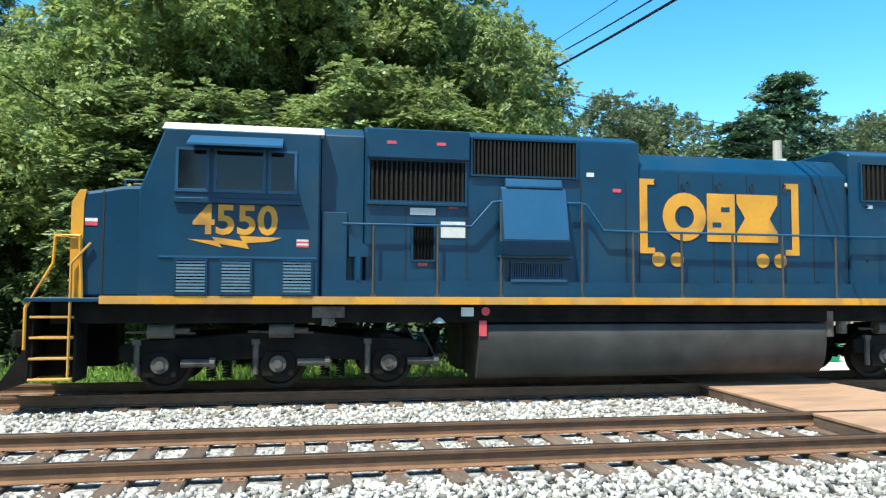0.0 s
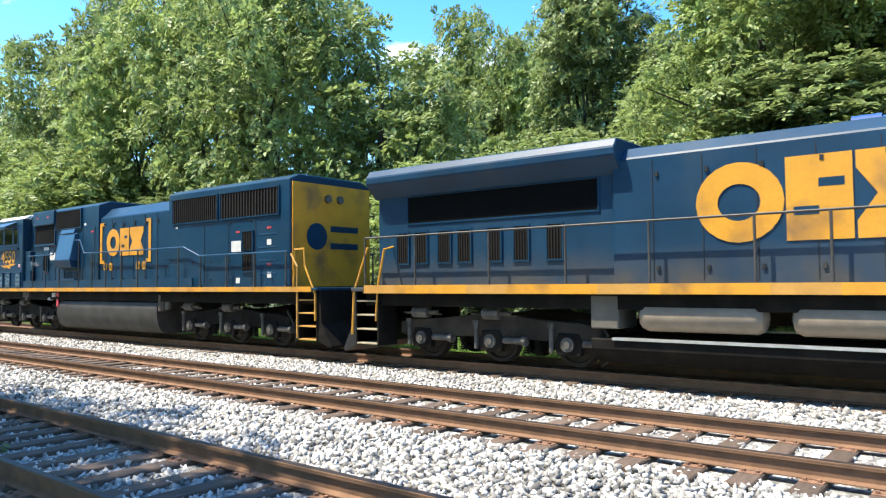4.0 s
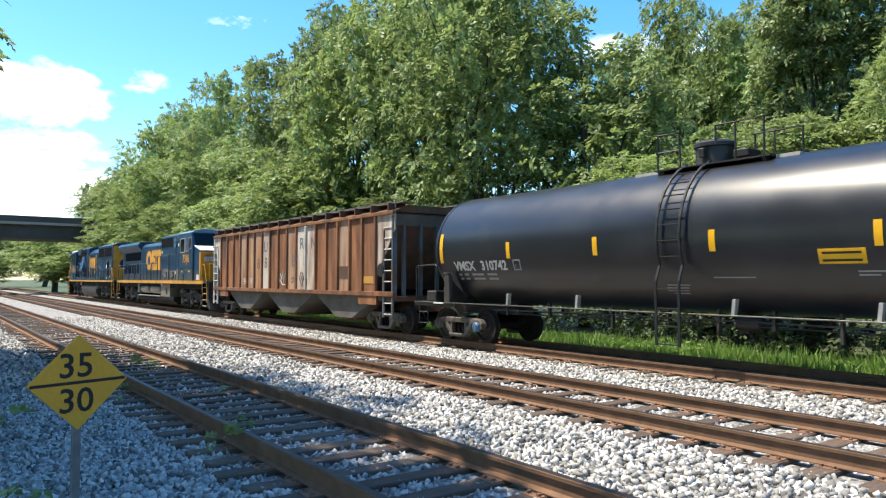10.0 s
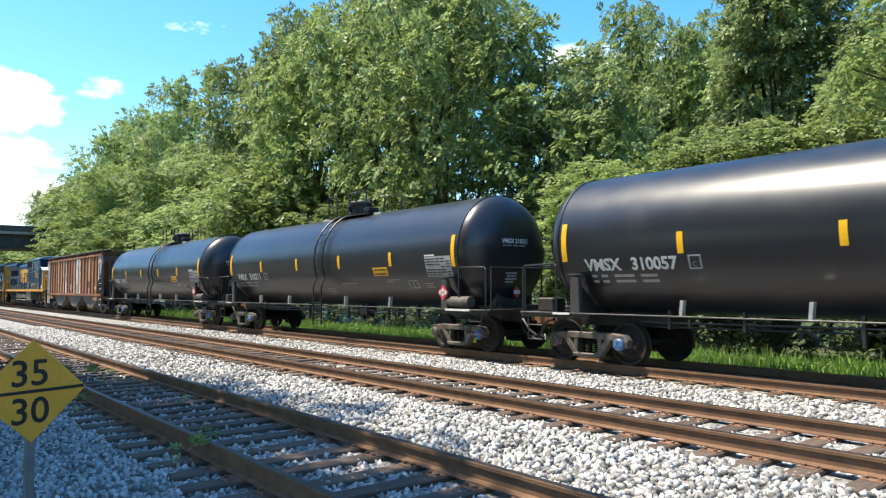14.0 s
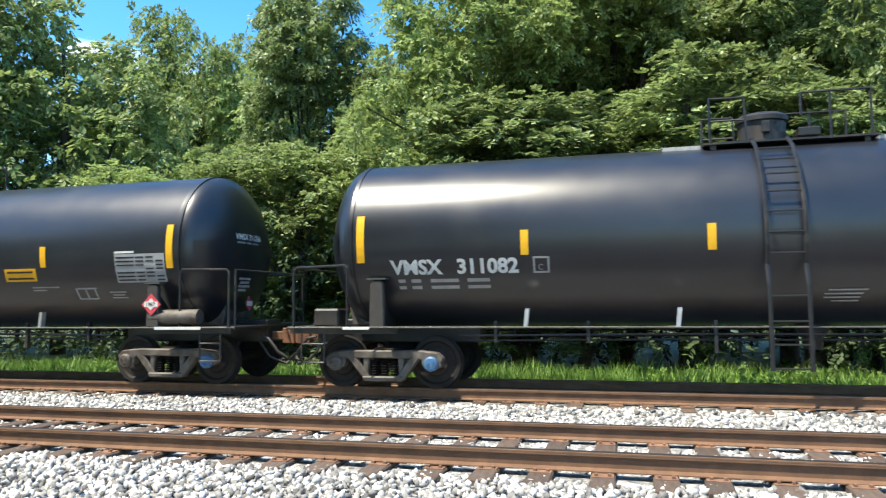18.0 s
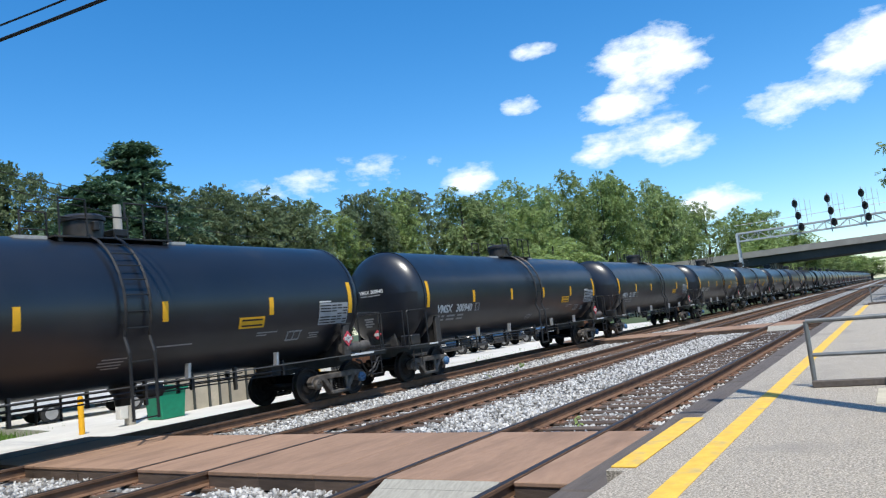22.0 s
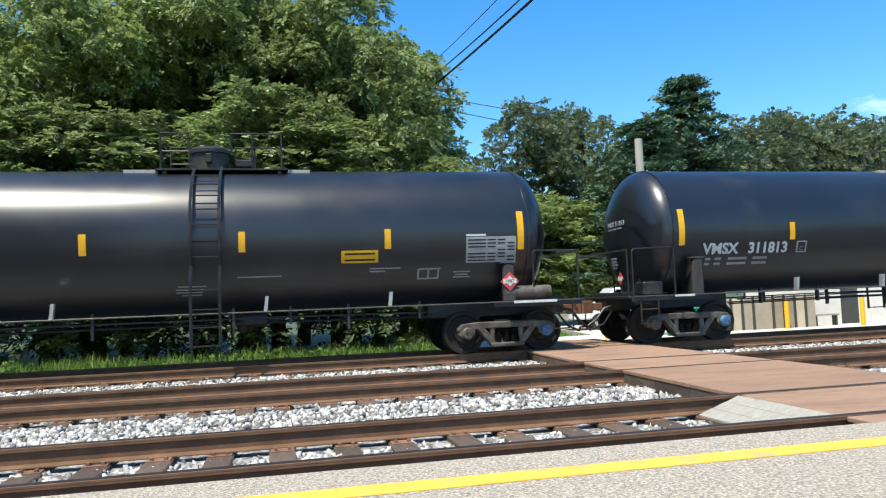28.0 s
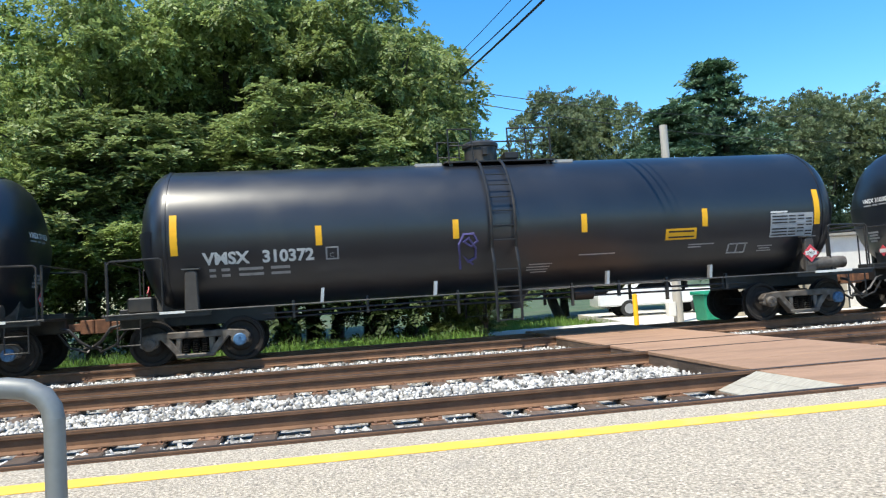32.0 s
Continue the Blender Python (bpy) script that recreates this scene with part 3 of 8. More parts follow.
def build_crossing(name, x0, label, wide=2.55):
    cr = tagged(new(name), label, "level crossing", kind="structure")
    skew = 0.15
    rnd = random.Random(name)
    # boards run along the rails, in panels between and outside them
    spans = [(T1 - 2.45 - 0.35 + 0.4, T1 - 0.755 - 0.06), (T2 + 0.755 + 0.06, T1 - 2.75 + 0.4), (T2 - 0.69, T2 + 0.69), (0.755 + 0.06, T2 - 0.755 - 0.06), (-0.69, 0.69), (-1.40, -0.755 - 0.06), (T1 - 0.69, T1 + 0.69), (T1 + 0.82, T1 + 1.7)]
    for y0, y1 in spans:
        n = max(1, round((y1 - y0) / 1.0))
        for i in range(n):
            a, b = y0 + (y1 - y0) * i / n, y0 + (y1 - y0) * (i + 1) / n - 0.004
            s0, s1 = x0 + skew * a * 0.2, x0 + skew * b * 0.2
            mb = Mb()
            mb.prism([(s0, a), (s0 + wide, a), (s1 + wide, b), (s1, b)], "z", -0.05, 0.0 + rnd.uniform(-0.006, 0.004))
            board = part("plank", mb, PLANK, cr, bevel=0.008)
            part("bearer", Mb().prism([(s0 + 0.01, a), (s0 + wide - 0.01, a), (s1 + wide - 0.01, b), (s1 + 0.01, b)], "z", -0.2, -0.052), TIE, board)
    for k in range(3):
        mb = Mb()
        mb.prism([(x0 - 0.5 + 0.16 * k, -0.17 + 0.055 * k), (x0 - 0.5 + 0.16 * (k + 1) - 0.01, -0.17 + 0.055 * (k + 1)), (x0 - 0.5 + 0.16 * (k + 1) - 0.01, -0.2), (x0 - 0.5 + 0.16 * k, -0.2)], "y", -0.68, 0.66)
        part("ramp_board", mb, PLANKW, cr)
    return cr


build_ground()
build_stones()
build_platform()
build_crossing("crossing", -0.12, "brown timber foot crossing over the tracks")

# ---- the train; x runs back along each car from its middle, -y is the platform side, z = 0 the rail ----
WR = 0.42


def wheel_meshes():
    prof = [(-0.07, 0.02), (-0.07, 0.2), (-0.02, 0.24), (-0.02, 0.33), (-0.065, 0.36), (-0.065, WR), (0.045, WR), (0.05, WR + 0.025), (0.075, WR + 0.025), (0.075, 0.34), (0.03, 0.3), (0.03, 0.2), (0.06, 0.17), (0.06, 0.02)]
    mb = Mb()
    mb.lathe([(-0.755 + t, r) for t, r in prof], 36, axis="y")
    mb.lathe([(0.755 - t, r) for t, r in prof], 36, axis="y")
    mb.cyl((0, -1.0, 0), (0, 1.0, 0), 0.08, n=12)
    ax = mb.mesh("wheelset", WHEEL, smooth=True)
    cap = Mb()
    cap.lathe([(-0.05, 0.02), (-0.045, 0.095), (-0.02, 0.12), (0.06, 0.12), (0.06, 0.02)], 20, axis="y")
    for k in range(3):
        a = 2 * math.pi * k / 3
        cap.cyl((0.055 * math.cos(a), -0.075, 0.055 * math.sin(a)), (0.055 * math.cos(a), -0.04, 0.055 * math.sin(a)), 0.02, n=6)
    return ax, cap.mesh("bearing_cap", BLUECAP, smooth=True), cap.mesh("bearing_cap", GREYSTEEL, smooth=True)


AXLE, CAPB, CAPG = wheel_meshes()


def side_frame_mesh():
    """A three-piece freight truck's cast side frame, with its two windows and the spring gap between."""
    mb = Mb()
    y0, y1 = -0.09, 0.09
    top = [(-1.02, 0.50), (-0.92, 0.60), (-0.62, 0.63), (0.62, 0.63), (0.92, 0.60), (1.02, 0.50), (1.0, 0.44), (0.68, 0.47), (0.6, 0.5), (-0.6, 0.5), (-0.68, 0.47), (-1.0, 0.44)]
    mb.prism(top, "y", y0, y1)
    for s in (-1, 1):
        mb.prism([(s * x, z) for x, z in ((0.70, 0.62), (0.62, 0.5), (0.34, 0.16), (0.2, 0.16), (0.28, 0.28), (0.5, 0.56))], "y", y0, y1)
        mb.prism([(s * x, z) for x, z in ((0.24, 0.60), (0.36, 0.60), (0.34, 0.16), (0.26, 0.16))], "y", y0 + 0.02, y1 - 0.02)
        mb.prism([(s * x, z) for x, z in ((0.66, 0.54), (0.98, 0.54), (1.0, 0.38), (0.93, 0.34), (0.72, 0.34), (0.66, 0.4))], "y", y0, y1)
    mb.prism([(-0.34, 0.13), (0.34, 0.13), (0.36, 0.21), (-0.36, 0.21)], "y", y0 - 0.03, y1)
    return mb.mesh("side_frame", GREYSTEEL, bevel=0.018)


def spring_mesh():
    pts = [(0.064 * math.cos(k * 1.05), 0.064 * math.sin(k * 1.05), 0.215 + 0.255 * k / 36) for k in range(37)]
    return Mb().tube(pts, 0.014, 4).mesh("spring", DARKFR)


SIDEF, SPRING = side_frame_mesh(), spring_mesh()


def freight_truck(car, xc, cap):
    for s in (-1, 1):
        part("side_frame", SIDEF, None, car, at=pose(xc, s * 1.0, 0) if s < 0 else pose(xc, 1.0, 0, 0, 0, 180))
        for dx in (-0.17, 0.0, 0.17):
            part("spring", SPRING, None, car, at=pose(xc + dx, s * 0.99, 0))
    mb = Mb()
    mb.box(xc - 0.22, xc + 0.22, -0.95, 0.95, 0.42, 0.66)
    mb.cyl((xc, 0, 0.6), (xc, 0, 0.85), 0.25, n=16)
    part("bolster", mb, DARKFR, car, bevel=0.02)
    mb = Mb()
    for s in (-1, 1):
        mb.box(xc + s * 0.36, xc + s * 0.42, -0.8, 0.8, 0.33, 0.43)
        for q in (-0.755, 0.755):
            mb.prism([(xc + s * 0.38, 0.25), (xc + s * 0.44, 0.3), (xc + s * 0.46, 0.5), (xc + s * 0.38, 0.5)], "y", q - 0.05, q + 0.05)
    part("brake_beam", mb, DARKFR, car)
    for s in (-1, 1):
        wheelset(car, xc + s * 0.825, cap if s > 0 else CAPG)


def wheelset(car, x, cap, r=WR):
    w = part("wheelset", AXLE, None, car, at=pose(x, 0, r))
    w["roll"] = 1
    for s in (-1, 1):
        part("bearing_cap", cap, None, w, at=pose(0, -1.12, 0) if s < 0 else pose(0, 1.12, 0, 0, 0, 180))
    return w


def coupler(car, x, s, material=None):
    mb = Mb()
    mb.box(*sorted((x, x - s * 0.75)), -0.07, 0.07, 0.74, 0.9)
    mb.prism([(x - s * 0.2, -0.1), (x + s * 0.05, -0.15), (x + s * 0.12, -0.06), (x + s * 0.02, 0.0), (x + s * 0.12, 0.12), (x - s * 0.05, 0.16), (x - s * 0.2, 0.1)], "z", 0.68, 0.96)
    c = part("coupler", mb, material or RUSTCOUP, car, bevel=0.015)
    mb = Mb()
    mb.tube([(x - s * 0.55, -0.3, 0.72), (x - s * 0.35, -0.3, 0.45), (x - s * 0.05, -0.22, 0.32), (x + s * 0.05, -0.15, 0.45)], 0.022, 6)
    part("air_hose", mb, BLACKM, car)
    return c


TR, TZ = 1.43, 2.42


def on_tank(off=0.012, side=-1):
    """Lays a point given along the car and by its height on the tank's side."""
    def place(u, z):
        a = (z - TZ) / TR
        return (u if side < 0 else -u, side * (TR + off) * math.cos(a), TZ + (TR + off) * math.sin(a))
    return place


def tank_patch(name, u0, u1, z0, z1, material, car, off=0.008, side=-1, n=4, label=""):
    """A thin sheet bent on the tank's side."""
    pl, pi = on_tank(off, side), on_tank(-0.01, side)
    vs, fs = [], []
    for i in range(n + 1):
        z = z0 + (z1 - z0) * i / n
        vs += [pl(u0, z), pl(u1, z), pi(u0, z), pi(u1, z)]
    for i in range(n):
        a = 4 * i
        fs += [(a, a + 1, a + 5, a + 4), (a, a + 4, a + 6, a + 2), (a + 1, a + 3, a + 7, a + 5)]
    fs += [(0, 2, 3, 1), (4 * n, 4 * n + 1, 4 * n + 3, 4 * n + 2)]
    return part(name, Mb().add(vs, fs), material, car, label)


def tank_strokes(name, spans, material, car, off=0.009, side=-1):
    """Small painted strokes of (from, to, low, high), one stencil."""
    pl = on_tank(off, side)
    vs, fs = [], []
    for u0, u1, z0, z1 in spans:
        k = len(vs)
        vs += [pl(u0, z0), pl(u1, z0), pl(u1, z1), pl(u0, z1)]
        fs.append((k, k + 1, k + 2, k + 3))
    return tagged(part(name, Mb().add(vs, fs), material, car), kind="stuff")


def on_head(y, z, s, off):
    """The point of a tank's dished end at this place across and up."""
    r = min(math.hypot(y, z - TZ) / TR, 1.0) ** (1 / 0.85)
    return (s * (6.88 + 0.62 * math.sqrt(1 - min(r, 1.0) ** 2) + off), y, z)


def build_tank_shared():
    """The parts that every tank car has alike, on one car; copied for the others."""
    car = thing("tank_car", "glossy black tank car with amber reflective stripes and white stencils", "tank car", "tank cars of the train")
    prof = []
    for i in range(9):
        a = math.pi / 2 * i / 8
        prof.append((-6.88 - 0.62 * math.cos(a), max(0.02, TR * math.sin(a) ** 0.85)))
    body = prof + [(-6.8, TR), (-3.4, TR), (0, TR), (3.4, TR), (6.8, TR)] + [(-t, r) for t, r in prof[::-1]]
    part("tank_shell", Mb().lathe(body, 72, c=(0, 0, TZ)), BLACK, car, smooth=True)
    # jacket rings and the half-height head shields
    for s in (-1, 1):
        part("head_ring", Mb().lathe([(s * 6.86, TR - 0.01), (s * 6.86, TR + 0.014), (s * 6.92, TR + 0.014), (s * 6.92, TR - 0.01)], 72, c=(0, 0, TZ)), BLACK, car, smooth=True)
        hs = Mb()
        vs, fs = [], []
        for t, r in prof[:7]:
            for i in range(17):
                an = math.pi + math.pi * i / 16
                vs.append((-s * (t - 0.03), (r + 0.012) * math.cos(an), TZ + 0.12 + (r + 0.012) * math.sin(an)))
        for k in range(6):
            for i in range(16):
                fs.append((17 * k + i, 17 * k + i + 1, 17 * k + i + 18, 17 * k + i + 17))
        part("head_shield", hs.add(vs, fs), BLACK, car, smooth=True)
        # stub sill, bolster web and end platform
        mb = Mb()
        mb.box(*sorted((s * 5.0, s * 8.0)), -0.27, 0.27, 0.72, 1.12)
        part("stub_sill", mb, BLACKM, car, bevel=0.015)
        mb = Mb()
        mb.prism([(-1.38, 1.0), (1.38, 1.0), (1.40, 1.75), (1.25, 1.55), (0.8, 1.16), (-0.8, 1.16), (-1.25, 1.55), (-1.40, 1.75)], "x", s * 6.43 - 0.02, s * 6.43 + 0.02)
        part("bolster_web", mb, BLACKM, car)
        for q in (-1, 1):
            mb = Mb()
            mb.prism([(s * 6.43 - 0.13, 1.02), (s * 6.43 + 0.13, 1.02), (s * 6.43 + 0.11, 1.72), (s * 6.43 + 0.06, 1.78), (s * 6.43 - 0.06, 1.78), (s * 6.43 - 0.11, 1.72)], "y", q * 1.36, q * 1.47)
            part("bolster_pad", mb, PADGREY, car, bevel=0.02)
            part("pad_cap", Mb().box(s * 6.43 - 0.16, s * 6.43 + 0.16, *sorted((q * 1.34, q * 1.485)), 1.78, 1.805), RAILEDGE, car)
        mb = Mb()
        mb.box(*sorted((s * 7.35, s * 8.02)), -1.42, 1.42, 0.98, 1.03)
        part("end_platform", mb, BLACKM, car, bevel=0.008)
        for q in (-1, 1):
            mb = Mb()
            y = q * 1.42
            mb.tube([(s * 7.9, y, 1.0), (s * 7.9, y, 1.95), (s * 7.85, y, 2.0), (s * 7.0, y, 2.02), (s * 6.95, y, 1.98), (s * 6.95, y, 1.02)], 0.02, 6)
            part("end_handrail", mb, BLACKM, car)
            mb = Mb()
            for z in (0.45, 0.75):
                mb.tube([(s * 7.75, y, 1.0), (s * 7.75, y, z), (s * 7.35, y, z), (s * 7.35, y, 1.0)], 0.016, 5)
            part("sill_step", mb, BLACKM, car)
        mb = Mb()
        mb.tube([(s * 7.95, -1.3, 1.0), (s * 7.95, -1.3, 2.0), (s * 7.95, 1.3, 2.0), (s * 7.95, 1.3, 1.0)], 0.018, 6)
        part("end_rail", mb, BLACKM, car)
        coupler(car, s * 8.42, s)
        freight_truck(car, s * 6.46, CAPB)
    # the long side rails with their angled brackets
    for q in (-1, 1):
        mb = Mb()
        mb.box(-7.9, 7.9, *sorted((q * 1.445, q * 1.475)), 1.005, 1.03)
        part("side_rail", mb, RAILEDGE, car, bevel=0.006)
        for s in (-1, 1):
            part("side_sill", Mb().box(*sorted((s * 6.1, s * 7.95)), *sorted((q * 1.40, q * 1.44)), 0.92, 1.02), BLACKM, car, bevel=0.006)
        for x in (-4.05, -1.85, 1.75, 4.05) if q < 0 else ():
            mb = Mb()
            mb.prism([(x - 0.03, 1.03), (x + 0.03, 1.03), (x + 0.06, 1.3), (x, 1.3)], "y", *sorted((q * 1.36, q * 1.46)))
            part("rail_bracket", mb, SILVER, car)
        # brake rods, their hangers and the pipe beside them
        for z, y in ((0.90, 0.95), (0.80, 0.62)):
            part("brake_rod", Mb().tube([(-5.2, q * y, z - 0.03), (-2.0, q * y, z), (2.0, q * y, z), (5.2, q * y, z - 0.03)], 0.016, 5), BLACKM, car)
        for x in (-4.6, -3.15, -1.3, 1.15, 2.2, 3.3, 4.7):
            part("rod_hanger", Mb().box(x - 0.025, x + 0.025, *sorted((q * 0.9, q * 0.98)), 0.62 if x in (-1.3, 1.15, 3.3) else 0.76, 1.1), BLACKM, car)
    # curved ladders up to the loading platform
    for q in (-1, 1):
        lo = None
        for x in (-0.64, -0.14):
            pts = [(x, q * 1.56, 0.42), (x, q * 1.56, 1.6)]
            for i in range(9):
                a = radians(-20 + i * 11)
                pts.append((x, q * (TR + 0.11) * math.cos(a), TZ + (TR + 0.11) * math.sin(a)))
            pts.append((x, q * 0.62, TZ + 1.43))
            if lo is None:
                lo = part("ladder", Mb().tube(pts, 0.03, 5), BLACKM, car)
            else:
                part("ladder_side", Mb().tube(pts, 0.03, 5), BLACKM, lo)
        rung = Mb().cyl((-0.64, 0, 0), (-0.14, 0, 0), 0.014, n=5).mesh("rung", BLACKM)
        spots = [(q * 1.56, z) for z in (0.45, 0.78, 1.1, 1.45)]
        for i in range(8):
            a = radians(-14 + i * 11)
            spots.append((q * (TR + 0.11) * math.cos(a), TZ + (TR + 0.11) * math.sin(a)))
        for y, z in spots:
            part("rung", rung, None, lo, at=pose(0, y, z))
    # loading platform, rails and bonnet
    mb = Mb()
    mb.box(-1.35, 1.1, -0.66, 0.66, TZ + TR - 0.06, TZ + TR - 0.03)
    for x in (-1.2, 0.95):
        mb.box(x - 0.04, x + 0.04, -0.6, 0.6, TZ + TR - 0.2, TZ + TR - 0.06)
    part("top_platform", mb, BLACKM, car)
    for q in (-1, 1):
        mb = Mb()
        y = q * 0.66
        mb.tube([(-1.25, y, 3.78), (-1.25, y, 4.5), (-0.75, y, 4.5), (-0.72, y, 3.78)], 0.02, 5)
        part("platform_rail", mb, BLACKM, car)
        part("platform_rail", Mb().tube([(0.05, y, 4.15), (0.05, y, 4.5), (1.0, y, 4.5), (1.0, y, 3.78)], 0.02, 5), BLACKM, car)
        part("rail_post", Mb().tube([(0.45, y, 3.78), (0.45, y, 4.5)], 0.018, 5), BLACKM, car)
        part("mid_bar", Mb().tube([(-1.25, y, 4.15), (-0.74, y, 4.15)], 0.016, 5), BLACKM, car)
    part("bonnet", Mb().lathe([(3.8, 0.02), (3.8, 0.36), (4.2, 0.36), (4.21, 0.4), (4.28, 0.4), (4.33, 0.34), (4.35, 0.02)], 28, c=(-0.4, 0, 0), axis="z"), BLACKM, car, smooth=True)
    part("bonnet_latch", Mb().box(-0.46, -0.34, -0.46, -0.36, 3.98, 4.16), BLACKM, car, bevel=0.015)
    for xa, xb in ((-1.95, -1.38), (1.13, 1.55)):
        part("grip_strip", Mb().box(xa, xb, -0.5, -0.2, TZ + TR - 0.12, TZ + TR - 0.03), mat("pale_grit_strip", (0.36, 0.36, 0.35), 0.9, var=0.2, scale=14), car)
    part("brake_cylinder", Mb().lathe([(-1.0, 0.03), (-0.98, 0.14), (-0.55, 0.14), (-0.5, 0.05), (-0.2, 0.03)], 16, c=(2.3, -0.55, 0.86)), BLACKM, car, smooth=True)
    part("valve_box", Mb().box(0.1, 0.42, -0.2, 0.2, 3.94, 4.08), BLACKM, car, bevel=0.015)
    part("bottom_outlet", Mb().lathe([(0.62, 0.02), (0.62, 0.14), (0.8, 0.16), (1.02, 0.3), (1.05, 0.02)], 16, c=(0.2, 0, 0), axis="z"), BLACKM, car, smooth=True)
    mb = Mb()
    mb.cyl((6.35, -1.35, 1.2), (7.3, -1.35, 1.2), 0.13, n=16)
    part("air_reservoir", mb, GREYSTEEL, car, "grey air reservoir on the end platform", smooth=True)
    part("reservoir_bracket", Mb().box(6.45, 6.55, -1.45, -1.2, 1.03, 1.1), BLACKM, car)
    part("brake_valve", Mb().box(-7.6, -7.15, -1.3, -0.9, 1.03, 1.32), BLACKM, car, bevel=0.03)
    part("rail_stencil", Mb().box(-7.0, -6.55, -1.49, -1.484, 0.985, 1.03), WHITE, car)
    part("rail_stencil", Mb().box(6.5, 7.4, -1.49, -1.484, 0.985, 1.035), WHITE, car)
    # stripes and stencils
    for q in (-1,):
        for x in (-6.72, 6.72):
            tank_patch("reflector_stripe", x - 0.065, x + 0.065, 2.05, 2.82, YEL, car, 0.01, q, 6)
        for x in (-4.05, -1.35, 1.35, 4.05):
            tank_patch("reflector_stripe", x - 0.06, x + 0.06, 2.12, 2.5, YEL, car, 0.01, q)
        tank_patch("warning_panel", 3.16, 3.86, 1.86, 2.1, YEL, car, 0.009, q, label="yellow emergency notice panel")
        for z in (1.90, 2.02):
            tank_patch("notice_line", 3.22, 3.8, z, z + 0.035, SIGNK, car, 0.013, q, 1)
        # a ruled table of test dates with a header strip
        tank_patch("data_panel", 5.6, 6.62, 1.80, 2.32, GREYTABLE, car, 0.008, q, 5)
        tank_patch("data_header", 5.6, 6.0, 2.335, 2.37, WHITE, car, 0.008, q, 1)
        cells = [(5.63, 6.0), (6.03, 6.2), (6.24, 6.4), (6.44, 6.59)]
        tank_strokes("table_lettering", [(u0, u1, 1.835 + 0.068 * k, 1.863 + 0.068 * k) for k in range(7) for u0, u1 in cells if (k + int(u0 * 50)) % 4], BLACKM, car, 0.0115, q)
        tank_patch("box_stencil", 4.64, 5.06, 1.46, 1.49, WHITED, car, 0.009, q, 1)
        tank_patch("box_stencil", 4.68, 5.10, 1.68, 1.71, WHITED, car, 0.009, q, 1)
        for u in (4.64, 4.84, 5.04):
            tank_patch("box_stencil", u, u + 0.03, 1.48, 1.70, WHITED, car, 0.009, q, 2)
        tank_strokes("small_lettering", [(u0, u1, z, z + 0.028) for u0, u1, z in ((1.25, 2.05, 1.62), (3.7, 4.3, 1.72), (3.7, 4.0, 1.66), (0.2, 0.7, 1.45), (0.15, 0.65, 1.38), (0.15, 0.62, 1.31), (0.25, 0.6, 1.24), (5.35, 5.7, 1.6), (5.4, 5.66, 1.54), (5.36, 5.7, 1.48))], WHITED, car, 0.009, q)
        tank_patch("class_box", -3.93, -3.90, 1.84, 2.08, WHITED, car, 0.009, q, 2)
        tank_patch("class_box", -3.71, -3.68, 1.84, 2.08, WHITED, car, 0.009, q, 2)
        tank_patch("class_box", -3.93, -3.68, 1.83, 1.855, WHITED, car, 0.011, q, 1)
        tank_patch("class_box", -3.93, -3.68, 2.06, 2.085, WHITED, car, 0.011, q, 1)
        me = text_mesh("class_letter", [("C", 0.13, -3.86, 1.88)], WHITED, on_tank(0.012, q))
        part("class_letter", me, None, car)
        # hazard placards stand on the bolster pads
        for s in (1,):
            x, y = s * 6.43, q * 1.485
            pd = part("placard", Mb().prism([(x - 0.19, 1.42), (x, 1.23), (x + 0.19, 1.42), (x, 1.61)], "y", *sorted((y, y + q * 0.012))), PLACRED, car, "red diamond hazard placard")
            part("placard_panel", Mb().prism([(x - 0.135, 1.38), (x - 0.06, 1.38), (x, 1.32), (x + 0.06, 1.38), (x + 0.135, 1.38), (x + 0.135, 1.47), (x + 0.06, 1.47), (x, 1.53), (x - 0.06, 1.47), (x - 0.135, 1.47)], "y", *sorted((y + q * 0.012, y + q * 0.018))), WHITE, pd)
            me = text_mesh("placard_number", [("1987", 0.095, x - 0.105, 1.392)], SIGNK, lambda u, z, yy=y + q * 0.021: (u, yy, z))
            part("placard_number", me, None, pd)
    # dusty saddles under the heads, air hoses, and the small notices on the heads
    for s in (-1, 1):
        sad = Mb()
        sad.prism([(s * 6.62, 1.03), (s * 7.22, 1.03), (s * 7.3, 1.5), (s * 7.12, 1.32), (s * 6.9, 1.2), (s * 6.62, 1.12)], "y", -0.5, 0.5)
        part("saddle", sad, TRUCKG, car, bevel=0.01)
        hose = [(s * 7.95, -0.42, 0.82), (s * 8.12, -0.44, 0.78), (s * 8.3, -0.42, 0.55), (s * 8.48, -0.36, 0.42), (s * 8.66, -0.3, 0.4)]
        part("air_hose", Mb().tube(hose, 0.03, 6), BLACKM, car, smooth=True)
        rows = Mb()
        for u, z, w in ((0.03, 2.53, 0.26), (0.34, 2.53, 0.16), (0.55, 2.53, 0.22), (0.03, 2.43, 0.2), (0.28, 2.43, 0.22), (0.66, 2.43, 0.06), (0.1, 1.86, 0.36), (0.14, 1.79, 0.28), (0.1, 1.72, 0.36), (0.12, 1.65, 0.24)):
            a, b = s * (u - 0.5), s * (u + w - 0.5)
            rows.add([on_head(yy, zz, s, 0.012 if z > 2 else 0.05) for yy, zz in ((a, z), (b, z), (b, z + 0.045), (a, z + 0.045))], [(0, 1, 2, 3)])
        part("end_stencil", rows, WHITED, car)
        y, z = -0.02, 1.42
